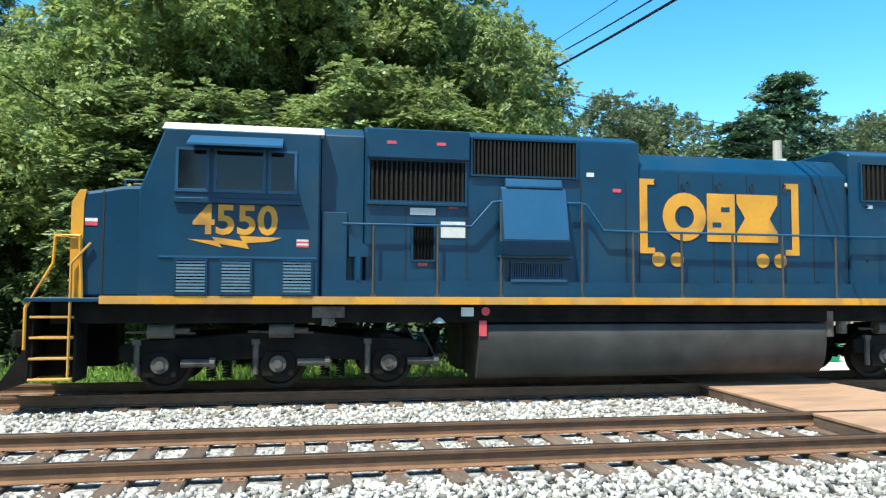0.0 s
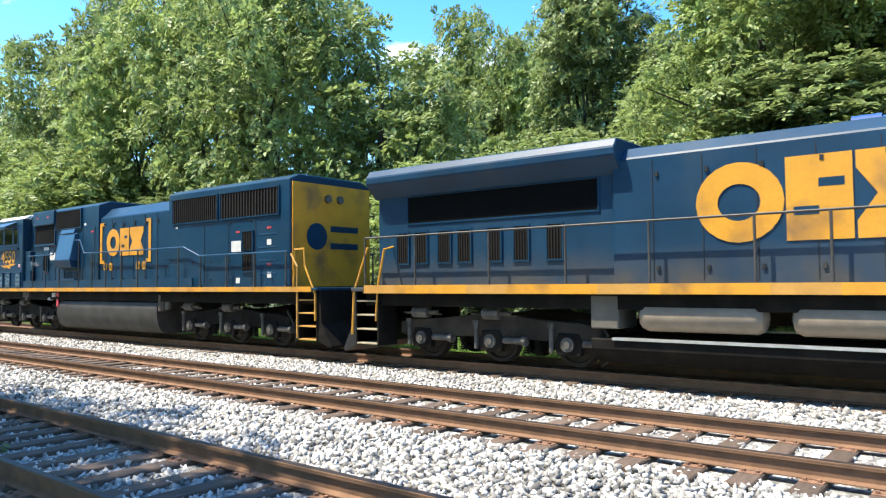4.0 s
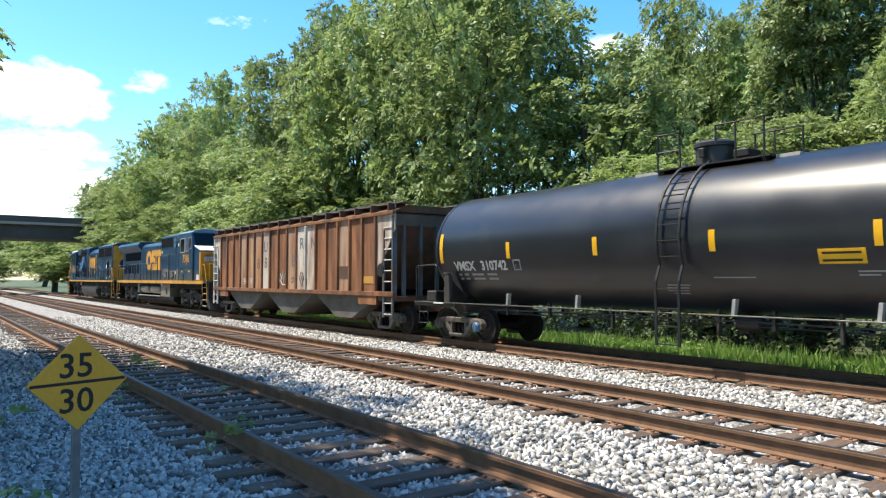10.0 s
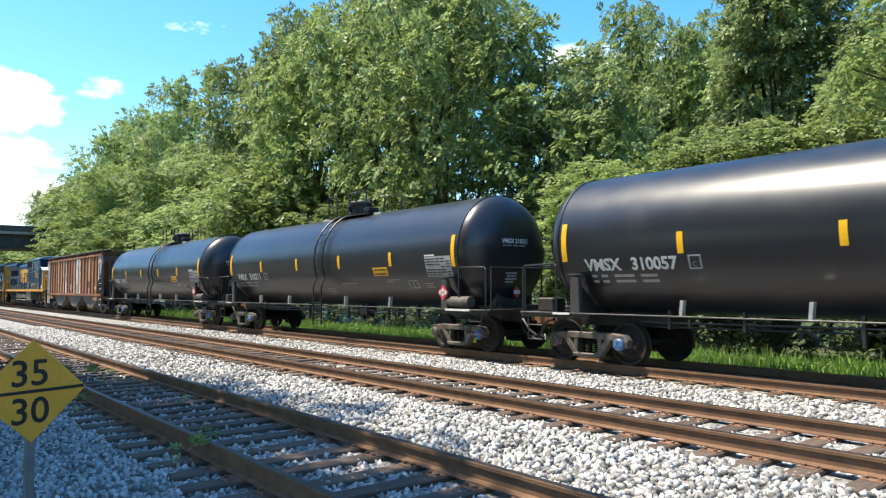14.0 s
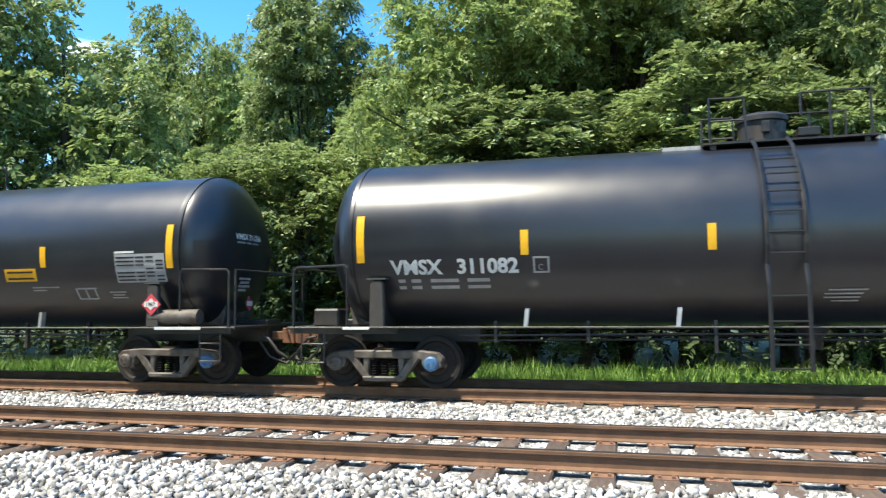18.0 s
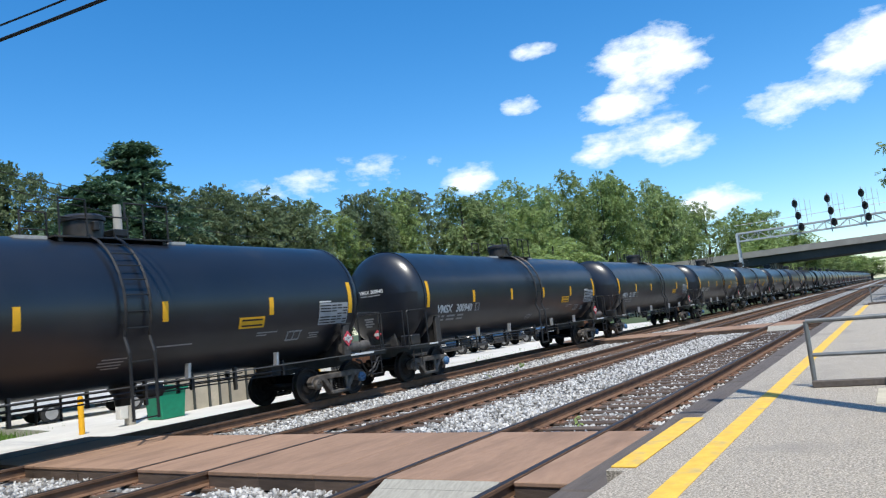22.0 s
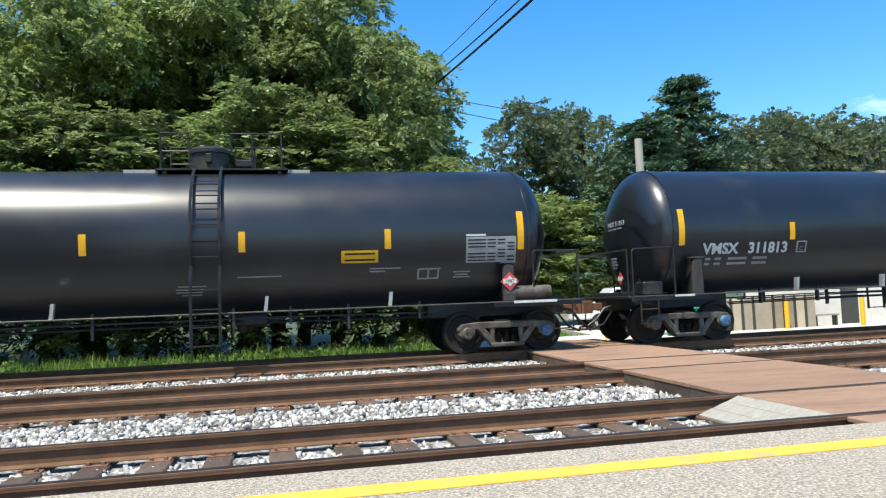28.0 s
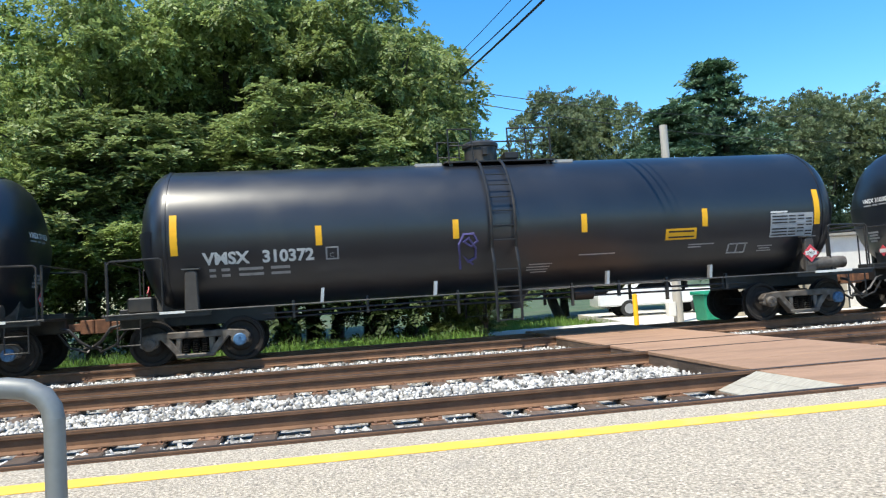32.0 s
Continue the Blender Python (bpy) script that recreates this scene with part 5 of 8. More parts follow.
        part("road_number", me, None, c)
        part("flash", Mb().prism([(U(-71.8), 2.38), (U(-71.4), 2.36), (U(-71.45), 2.42), (U(-71.0), 2.36), (U(-71.05), 2.44), (U(-70.42), 2.42), (U(-70.6), 2.36), (U(-70.95), 2.33), (U(-70.9), 2.24), (U(-71.35), 2.32), (U(-71.3), 2.26)], "y", *sorted((y, y + q * 0.007))), LYEL, c)
        part("small_flag", Mb().box(U(-70.2), U(-70.02), *sorted((y, y + q * 0.006)), 2.28, 2.31).box(U(-70.2), U(-70.02), *sorted((y, y + q * 0.006)), 2.34, 2.37), PLACRED, c)
        part("small_flag", Mb().box(U(-70.2), U(-70.02), *sorted((y, y + q * 0.005)), 2.31, 2.34).box(U(-70.2), U(-70.02), *sorted((y, y + q * 0.005)), 2.37, 2.40), WHITE, c)
        for x in (-71.95, -71.3, -70.4):
            louvre("vent", c, U(x), U(x + 0.42), 1.58, 2.06, y, VENTBAR, 10, back=GRILLE)
        part("drip_strip", Mb().box(U(-72.2), U(-69.9), *sorted((y, y + q * 0.02)), 2.1, 2.13), BLUELT, c)
    # hood
    hy = 1.22
    part("hood_front", Mb().prism([(-hy, 1.5), (-hy, 4.1), (-0.9, 4.28), (0.9, 4.28), (hy, 4.1), (hy, 1.5)], "x", U(-69.85), U(-69.15)), BLUE, c, bevel=0.02)
    part("hood_blower", Mb().prism([(-1.35, 1.5), (-1.35, 4.16), (-1.0, 4.3), (1.0, 4.3), (1.35, 4.16), (1.35, 1.5)], "x", U(-69.15), U(-64.5)), BLUE, c, bevel=0.02)
    part("hood_engine", Mb().prism([(-hy - 0.08, 1.5), (-hy - 0.08, 3.72), (-0.95, 4.05), (0.95, 4.05), (hy + 0.08, 3.72), (hy + 0.08, 1.5)], "x", U(-64.5), U(-60.45)), BLUE, c, bevel=0.02)
    part("hood_radiator", Mb().prism([(-1.35, 1.5), (-1.35, 4.12), (-1.05, 4.25), (1.05, 4.25), (1.35, 4.12), (1.35, 1.5)], "x", U(-60.45), U(-55.2)), BLUE, c, bevel=0.02)
    part("hood_end", Mb().box(U(-55.2), U(-55.15), -1.3, 1.3, 1.52, 4.05), LYEL, c)
    part("end_emblem", Mb().lathe([(0.0, 0.2), (0.0, 0.33), (0.012, 0.33), (0.012, 0.2)], 24, c=(U(-55.15), -0.55, 2.75)), BLUE, c)
    part("end_emblem", Mb().box(U(-55.15), U(-55.138), -0.1, 0.85, 2.45, 2.6).box(U(-55.15), U(-55.138), -0.1, 0.85, 2.88, 3.03), BLUE, c)
    part("end_lamp", Mb().cyl((U(-55.15), -0.2, 3.7), (U(-55.08), -0.2, 3.7), 0.1, n=16), GREYSTEEL, c)
    part("end_lamp", Mb().cyl((U(-55.15), 0.2, 3.7), (U(-55.08), 0.2, 3.7), 0.1, n=16), GREYSTEEL, c)
    for q in (-1, 1):
        y = q * 1.35
        louvre("intake_grille", c, U(-69.08), U(-67.54), 3.06, 3.7, y, GRILLEB, 20, True, depth=0.03)
        part("grille_sill", Mb().box(U(-69.12), U(-67.5), *sorted((y, y + q * 0.06)), 2.98, 3.03), BLUE, c, bevel=0.008)
        louvre("blower_grille", c, U(-67.42), U(-65.65), 3.52, 4.1, y, GRILLEB, 26, True, depth=0.04)
        part("overhang", Mb().box(U(-69.13), U(-67.47), *sorted((y, y + q * 0.1)), 3.72, 4.2), BLUE, c, bevel=0.02)
        part("white_notice", Mb().box(U(-67.93), U(-67.53), *sorted((y, y + q * 0.012)), 2.48, 2.74), WHITE, c)
        part("white_notice", Mb().box(U(-68.43), U(-68.02), *sorted((y, y + q * 0.012)), 2.84, 2.95), WHITE, c)
        louvre("door_vent", c, U(-68.38), U(-68.05), 2.12, 2.7, y, GRILLE, 6, True)
        part("red_sticker", Mb().box(U(-68.82), U(-68.67), *sorted((y + q * 0.1, y + q * 0.106)), 3.95, 4.0).box(U(-68.02), U(-67.87), *sorted((y + q * 0.1, y + q * 0.106)), 3.95, 4.0), PLACRED, c)
        part("red_sticker", Mb().box(U(-68.3), U(-68.15), *sorted((y, y + q * 0.012)), 2.02, 2.07).box(U(-67.8), U(-67.65), *sorted((y, y + q * 0.012)), 2.95, 3.0).box(U(-64.98), U(-64.84), *sorted((y, y + q * 0.012)), 3.3, 3.36), PLACRED, c)
        part("white_label", Mb().box(U(-65.45), U(-65.32), *sorted((y, y + q * 0.012)), 3.55, 3.62), WHITE, c)
        box = part("inertial_box", Mb().prism([(y, 2.38), (y + q * 0.3, 2.44), (y + q * 0.12, 3.3), (y, 3.34)], "x", U(-66.95), U(-65.85)), BLUELT, c, "paler blue slanted filter box", bevel=0.015)
        part("box_cap", Mb().prism([(y, 3.34), (y + q * 0.12, 3.3), (y + q * 0.14, 3.33), (y + q * 0.1, 3.46), (y, 3.47)], "x", U(-66.88), U(-65.92)), BLUELT, box, bevel=0.01)
        part("box_foot", Mb().prism([(y, 2.2), (y + q * 0.24, 2.2), (y + q * 0.3, 2.44), (y, 2.42)], "x", U(-66.98), U(-65.82)), BLUE, box, bevel=0.01)
        part("box_ledge", Mb().box(U(-67.0), U(-65.75), *sorted((y, y + q * 0.14)), 2.17, 2.2).box(U(-66.8), U(-65.85), *sorted((y, y + q * 0.14)), 1.78, 1.82), BLUELT, box)
        for x0, x1 in ((-66.75, -66.35), (-66.3, -65.9)):
            louvre("low_vent", c, U(x0), U(x1), 1.86, 2.08, y, BLUELT, 10, True, back=GRILLE)
        part("equipment_box", Mb().box(U(-69.83), U(-69.42), *sorted((q * 1.2, q * 1.4)), 1.5, 2.85), BLUE, c, bevel=0.015)
        part("vent_pipe", Mb().cyl((U(-69.25), q * 1.42, 1.78), (U(-69.25), q * 1.42, 2.15), 0.07, n=10).prism([(U(-69.4), 2.15), (U(-69.1), 2.15), (U(-69.1), 2.3), (U(-69.4), 2.52)], "y", *sorted((q * 1.3, q * 1.46))), BLUE, c)
        door_lines(c, [U(u) for u in (-63.75, -63.1, -62.45, -61.8, -61.15, -60.5)], q * (hy + 0.08), 1.6, 3.68)
        emblem(c, U(-64.06), U(-61.87), 2.5, 3.34, q * (hy + 0.09), True)
        louvre("radiator_grille", c, U(-60.2), U(-58.1), 3.3, 3.95, y, GRILLEB, 22, True, depth=0.03)
        louvre("radiator_grille", c, U(-57.95), U(-55.6), 3.3, 3.95, y, GRILLEB, 20, True, depth=0.03)
        part("white_notice", Mb().box(U(-57.5), U(-57.1), *sorted((y, y + q * 0.008)), 2.42, 2.7), WHITE, c)
        louvre("door_vent", c, U(-57.0), U(-56.6), 2.46, 2.92, y, GRILLEB, 6, True)
        louvre("door_vent", c, U(-57.0), U(-56.6), 1.92, 2.42, y, GRILLEB, 6, True)
        for u, z in ((-56.05, 2.55), (-56.05, 1.75), (-57.3, 1.62)):
            part("white_notice", Mb().box(U(u), U(u + 0.16), *sorted((y, y + q * 0.008)), z, z + 0.14), WHITE, c)
        for u, z in ((-57.3, 2.9), (-56.05, 2.95), (-56.05, 2.05)):
            part("red_label", Mb().box(U(u), U(u + 0.16), *sorted((y, y + q * 0.008)), z, z + 0.05), PLACRED, c)
        # hinges and latches along the doors
        hinge = Mb().cyl((0, 0, 0), (0, q * 0.03, 0), 0.022, n=8).mesh("latch", BLACKM)
        for k in range(7):
            for z in (1.72, 3.52):
                part("latch", hinge, None, c, at=pose(U(-64.2 + 0.62 * k), q * 1.3, z))
        for k in range(6):
            for z in (1.72, 2.2, 3.18):
                part("latch", hinge, None, c, at=pose(U(-60.1 + 0.85 * k), q * 1.35, z))
        for k in range(4):
            part("door_bar", Mb().box(U(-56.35), U(-55.7), *sorted((y, y + q * 0.012)), 1.85 + 0.32 * k, 1.875 + 0.32 * k), BLUELT, c)
        for u in (-58.7, -57.62, -56.5):
            part("door_joint", Mb().box(U(u) - 0.008, U(u) + 0.008, *sorted((y, y + q * 0.01)), 1.6, 3.2), SIGNK, c)
        for u, z in ((-68.5, 2.55), (-68.0, 2.55), (-67.5, 2.6), (-65.55, 3.1), (-64.75, 3.1)):
            part("door_joint", Mb().box(U(u) - 0.009, U(u) + 0.009, *sorted((y, y + q * 0.01)), 1.55, z + 0.4), SIGNK, c)
        part("white_notice", Mb().box(U(-60.1), U(-59.98), *sorted((y, y + q * 0.008)), 3.15, 3.21).box(U(-60.5), U(-60.38), *sorted((q * 1.3, q * 1.309)), 3.55, 3.61), WHITE, c)
        # handrails: low along the blower, stepped up past the filter box
        zs = 1.53
        tops = [(-69.5, 2.66), (-69.02, 2.66), (-68.0, 2.66), (-67.45, 2.66), (-67.1, 3.06), (-66.96, 3.08), (-65.6, 3.08), (-65.5, 3.06), (-65.2, 2.64), (-64.68, 2.63), (-60.2, 2.62), (-59.5, 2.62), (-58.75, 2.36), (-55.15, 2.36)]
        part("hand_rail", Mb().tube([(U(u), q * 1.47, z) for u, z in tops], 0.02, 6), BLUELT, c)
        for u in (-69.02, -68.0, -66.96, -65.58, -64.68, -63.8, -62.85, -61.9, -60.85, -59.75, -58.7, -57.55, -56.4, -55.2):
            z = float(np.interp(u, [a for a, _ in tops], [b for _, b in tops]))
            part("stanchion", Mb().cyl((U(u), q * 1.47, zs), (U(u), q * 1.47, z), 0.022, n=8).box(U(u) - 0.04, U(u) + 0.04, q * 1.47 - 0.03, q * 1.47 + 0.045, zs - 0.12, zs + 0.04), RAILP, c)
        # fuel tank and the main reservoir above it
        part("fuel_tank", Mb().prism([(q * 0.2, 0.2), (q * 1.12, 0.2), (q * 1.25, 0.3), (q * 1.33, 0.46), (q * 1.37, 0.66), (q * 1.38, 0.86), (q * 1.36, 1.0), (q * 1.31, 1.08), (q * 1.2, 1.1), (q * 0.2, 1.1)], "x", U(-67.3), U(-61.0)), FUEL, c, "dusty grey-black fuel tank", smooth=True)
        part("reservoir", Mb().cyl((U(-65.0), q * 1.2, 1.25), (U(-61.3), q * 1.2, 1.25), 0.13, n=18), BLACKM, c, smooth=True)
        part("reservoir_band", Mb().box(U(-61.6), U(-61.45), *sorted((q * 1.3, q * 1.34)), 1.18, 1.32), YEL, c)
        part("fuel_cutoff", Mb().cyl((U(-67.2), q * 1.38, 1.3), (U(-67.2), q * 1.42, 1.3), 0.07, n=12).box(U(-67.3), U(-67.18), *sorted((q * 1.36, q * 1.4)), 0.9, 1.15), PLACRED, c, "red fuel cut-off handle")
        part("gauge_box", Mb().box(U(-67.6), U(-67.4), *sorted((q * 1.38, q * 1.42)), 1.22, 1.36), WHITE, c)
        part("under_lamp", Mb().lathe([(1.1, 0.02), (1.12, 0.12), (1.2, 0.05), (1.24, 0.02)], 14, c=(U(-67.95), q * 1.3, 0), axis="z"), WHITE, c)
        part("bell", Mb().cyl((U(-60.9), q * 1.25, 0.85), (U(-60.9), q * 1.25, 1.3), 0.12, n=14).cyl((U(-60.6), q * 1.25, 0.9), (U(-60.6), q * 1.25, 1.25), 0.09, n=12), GREYSTEEL, c)
        part("jack_pad", Mb().box(U(-69.95), U(-69.45), *sorted((q * 1.3, q * 1.42)), 1.2, 1.38).box(U(-69.8), U(-69.6), *sorted((q * 1.3, q * 1.4)), 1.08, 1.2), GREYSTEEL, c, bevel=0.01)
        # front grab irons, back grab irons
        for xx, d in ((U(-73.75), 1), (U(-54.45), -1)):
            part("grab_rail", Mb().tube([(xx - d * 0.25, q * 1.45, 0.75), (xx - d * 0.25, q * 1.45, 1.35), (xx + d * 0.1, q * 1.45, 2.0), (xx + d * 0.12, q * 1.45, 2.4), (xx + d * 0.45, q * 1.45, 2.4), (xx + d * 0.5, q * 1.45, 1.5)], 0.024, 6), LYEL, c)
            part("grab_rail", Mb().tube([(xx + d * 0.35, q * 1.47, 0.35), (xx + d * 0.35, q * 1.47, 2.0), (xx + d * 0.6, q * 1.45, 2.3)], 0.022, 6), LORANGE, c)
    steps(c, U(-73.65), -1, LORANGE)
    steps(c, U(-54.5), 1, LORANGE)
    for s, x in ((-1, fr), (1, rr)):
        part("pilot", Mb().prism([(x, 1.44), (x - s * 0.1, 1.44), (x - s * 0.1, 0.3), (x + s * 0.35, 0.15), (x + s * 0.38, 0.2), (x + s * 0.05, 0.7)], "y", -1.4, 1.4), DARKFR, c)
        coupler(c, x + s * 0.55, s, DARKFR)
    part("exhaust", Mb().box(U(-62.9), U(-62.4), -0.3, 0.3, 4.05, 4.2), BLACKM, c)
    part("horn", Mb().box(U(-60.9), U(-60.82), -0.15, 0.15, 4.0, 4.25), ROOFW, c)
    part("roof_antenna", Mb().box(U(-72.8), U(-72.55), -0.6, -0.4, 3.2, 3.32), BLACKM, c, bevel=0.02)
    for u in (-59, -57):
        part("radiator_fan", Mb().lathe([(4.2, 0.02), (4.2, 0.6), (4.38, 0.6), (4.38, 0.02)], 24, c=(U(u), 0, 0), axis="z"), BLACKM, c)
    loco_truck(c, U(-70.47), [U(-72.2), U(-70.46), U(-68.73)])
    loco_truck(c, U(-57.9), [U(-59.65), U(-57.9), U(-56.15)])
    return c


def build_second_loco():
    c = thing("locomotive", "dusty blue six-axle diesel locomotive running cab backwards, yellow nose", "locomotive")
    U = lambda u: u + 43.0
    fr, rr = U(-53.0), U(-33.2)
    part("underframe", Mb().box(fr + 0.3, rr - 0.3, -1.35, 1.35, 1.12, 1.42), DARKFR, c, bevel=0.01)
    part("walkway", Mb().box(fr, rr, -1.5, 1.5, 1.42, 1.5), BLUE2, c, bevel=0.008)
    for q in (-1, 1):
        x, k = fr + 0.4, 0
        while x < rr - 0.6:
            part("sill_stripe", Mb().box(x, x + 0.9, *sorted((q * 1.5, q * 1.512)), 1.38, 1.55), LYEL if k % 3 else LORANGE, c)
            x += 0.9
            k += 1
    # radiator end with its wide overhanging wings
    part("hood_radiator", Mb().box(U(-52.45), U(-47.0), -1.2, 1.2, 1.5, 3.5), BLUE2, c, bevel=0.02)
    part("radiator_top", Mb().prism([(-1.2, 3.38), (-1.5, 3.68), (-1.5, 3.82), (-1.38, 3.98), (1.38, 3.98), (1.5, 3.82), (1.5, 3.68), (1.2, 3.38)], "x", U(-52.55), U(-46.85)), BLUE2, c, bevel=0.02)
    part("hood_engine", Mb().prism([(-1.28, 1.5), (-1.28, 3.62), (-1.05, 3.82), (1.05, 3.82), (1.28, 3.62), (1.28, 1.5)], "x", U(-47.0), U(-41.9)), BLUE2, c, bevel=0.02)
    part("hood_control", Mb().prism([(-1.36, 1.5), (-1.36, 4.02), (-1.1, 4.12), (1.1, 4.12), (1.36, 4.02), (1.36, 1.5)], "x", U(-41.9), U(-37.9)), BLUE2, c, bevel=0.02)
    part("horn_cluster", Mb().cyl((U(-43.6), -0.2, 3.95), (U(-43.2), -0.2, 3.95), 0.09, n=10).cyl((U(-43.6), 0.1, 3.98), (U(-43.15), 0.1, 3.98), 0.08, n=10).box(U(-43.5), U(-43.3), -0.2, 0.2, 3.8, 3.9), mat("bright_blue_horn", (0.02, 0.08, 0.3), 0.4), c)
    cab = [(U(-37.9), 1.5), (U(-37.9), 4.02), (U(-35.75), 4.02), (U(-35.45), 3.3), (U(-35.45), 1.5)]
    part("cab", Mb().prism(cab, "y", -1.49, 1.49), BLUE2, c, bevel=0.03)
    part("cab_roof", Mb().prism([(-1.5, 4.0), (-1.35, 4.12), (-0.9, 4.22), (0.9, 4.22), (1.35, 4.12), (1.5, 4.0)], "x", U(-37.95), U(-35.72)), mat("chalked_blue_roof", (0.09, 0.19, 0.27), 0.6, var=0.2, scale=2), c, bevel=0.02)
    part("windscreen", Mb().prism([(U(-35.44), 3.36), (U(-35.42), 3.36), (U(-35.68), 3.95), (U(-35.7), 3.95)], "y", -1.35, 1.35), GLASSD, c)
    nose = [(U(-35.45), 1.5), (U(-35.45), 3.3), (U(-34.5), 3.05), (U(-34.4), 2.9), (U(-34.4), 1.5)]
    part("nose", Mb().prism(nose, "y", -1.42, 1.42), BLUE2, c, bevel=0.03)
    part("nose_top", Mb().prism([(U(-35.44), 3.305), (U(-34.5), 3.055), (U(-34.48), 3.07), (U(-35.44), 3.33)], "y", -1.42, 1.42), ROOFW, c, "chalky white nose top")
    part("nose_vent", Mb().box(U(-35.1), U(-34.75), -0.6, -0.3, 3.15, 3.28), BLACKM, c, bevel=0.02)
    part("nose_front", Mb().box(U(-34.4), U(-34.36), -1.42, 1.42, 1.53, 2.98), LYEL, c, bevel=0.01)
    for q in (-1, 1):
        part("nose_edge", Mb().box(U(-34.55), U(-34.38), *sorted((q * 1.42, q * 1.432)), 1.53, 2.95), LYEL, c)
        part("number_board", Mb().box(U(-34.36), U(-34.33), *sorted((q * 0.55, q * 1.25)), 2.5, 2.74), WHITE, c)
    me = text_mesh("board_number", [("7318", 0.22, -1.16, 2.545)], SIGNK, lambda u, z: (U(-34.322), u, z))
    part("board_number", me, None, c)
    # faded emblem on the nose, as plain blocks
    part("nose_emblem", Mb().lathe([(0.0, 0.2), (0.0, 0.33), (0.012, 0.33), (0.012, 0.2)], 24, c=(U(-34.36), -0.35, 2.2)), BLUE2, c)
    part("nose_emblem", Mb().box(U(-34.36), U(-34.348), 0.1, 0.9, 2.0, 2.1).box(U(-34.36), U(-34.348), 0.1, 0.9, 2.32, 2.42), BLUE2, c)
    part("nose_grab", Mb().tube([(U(-34.3), -0.2, 2.8), (U(-34.25), -0.2, 2.85), (U(-34.25), 0.5, 2.85), (U(-34.3), 0.5, 2.8)], 0.018, 5), LYEL, c)
    for q in (-1, 1):
        y = q * 1.49
        for x0, x1, z0 in ((-37.55, -36.85, 3.05), (-36.8, -36.1, 3.1), (-36.0, -35.72, 3.2)):
            w = part("cab_window", Mb().box(U(x0), U(x1), *sorted((y, y + q * 0.012)), z0, 3.72), GLASSD, c)
            f = Mb()
            for a, b, d, e in ((x0 - 0.04, x1 + 0.04, 3.72, 3.77), (x0 - 0.04, x1 + 0.04, z0 - 0.05, z0), (x0 - 0.04, x0, z0, 3.72), (x1, x1 + 0.04, z0, 3.72)):
                f.box(U(a), U(b), *sorted((y, y + q * 0.022)), d, e)
            part("window_frame", f, SILVER, w)
        part("wind_deflector", Mb().box(U(-36.12), U(-36.06), *sorted((y + q * 0.03, y + q * 0.2)), 3.1, 3.75), SILVER, c)
        me = text_mesh("road_number", [("7318", 0.58, U(-37.2) if q < 0 else -U(-35.8), 2.5)], LYEL, lambda u, z, qq=q, yy=y + q * 0.008: (u if qq < 0 else -u, yy, z), 0.024)
        part("road_number", me, None, c)
        part("small_flag", Mb().box(U(-36.55), U(-36.42), *sorted((y, y + q * 0.006)), 2.36, 2.45), PLACRED, c)
        part("cab_joint", Mb().box(U(-37.85), U(-35.5), *sorted((y, y + q * 0.02)), 2.2, 2.23), BLUE2, c)
        part("cab_lower_panel", Mb().box(U(-37.85), U(-35.5), *sorted((y, y + q * 0.006)), 1.56, 2.18), BLUE2, c)
        part("yellow_label", Mb().box(U(-37.4), U(-37.15), *sorted((y + q * 0.006, y + q * 0.011)), 1.98, 2.06).box(U(-36.15), U(-35.9), *sorted((y + q * 0.006, y + q * 0.011)), 1.98, 2.06), YEL, c)
        part("white_box", Mb().box(U(-34.95), U(-34.55), *sorted((q * 1.42, q * 1.45)), 1.58, 1.85), WHITE, c)
        louvre("low_vent", c, U(-37.2), U(-37.02), 1.62, 1.85, y, SILVER, 6, back=BLUE2)
        louvre("radiator_screen", c, U(-51.6), U(-47.3), 2.82, 3.36, q * 1.2, GRILLE, 10, depth=0.012)
        part("wing_label", Mb().box(U(-51.3), U(-50.9), *sorted((q * 1.36, q * 1.38)), 3.56, 3.6), ROOFW, c)
        for x in (-51.9, -51.4, -50.8, -50.3, -49.6, -49.0, -48.3):
            louvre("low_opening", c, U(x), U(x + 0.3), 2.0, 2.62, q * 1.2, GRILLEB, 5, True, depth=0.02)
        door_lines(c, [U(u) for u in (-46.3, -45.5, -44.7, -43.9, -43.1, -42.4)], q * 1.28, 1.6, 3.55)
        emblem(c, U(-45.6), U(-42.15), 2.15, 3.36, q * 1.29)
        louvre("intake_screen", c, U(-41.8), U(-39.5), 3.42, 3.92, q * 1.36, GRILLE, 4, depth=0.012)
        louvre("small_screen", c, U(-39.3), U(-38.75), 3.35, 3.9, q * 1.36, VENTBAR, 8, back=GRILLE)
        louvre("small_screen", c, U(-38.65), U(-38.3), 3.7, 3.95, q * 1.36, VENTBAR, 4, back=GRILLE)
        part("dusty_panel", Mb().box(U(-41.5), U(-40.2), *sorted((q * 1.36, q * 1.372)), 1.55, 2.2), DUST, c)
        part("dusty_panel", Mb().box(U(-40.1), U(-38.95), *sorted((q * 1.36, q * 1.372)), 1.55, 2.1), DUST, c)
        part("dusty_panel", Mb().box(U(-38.85), U(-37.95), *sorted((q * 1.36, q * 1.372)), 1.55, 2.15), DUST, c)
        louvre("low_vent", c, U(-41.1), U(-40.7), 1.75, 1.98, q * 1.372, SILVER, 6, back=DUST)
        louvre("low_vent", c, U(-39.7), U(-39.3), 1.75, 1.98, q * 1.372, SILVER, 6, back=DUST)
        door_lines(c, [U(u) for u in (-40.15, -38.9)], q * 1.36, 1.6, 3.3)
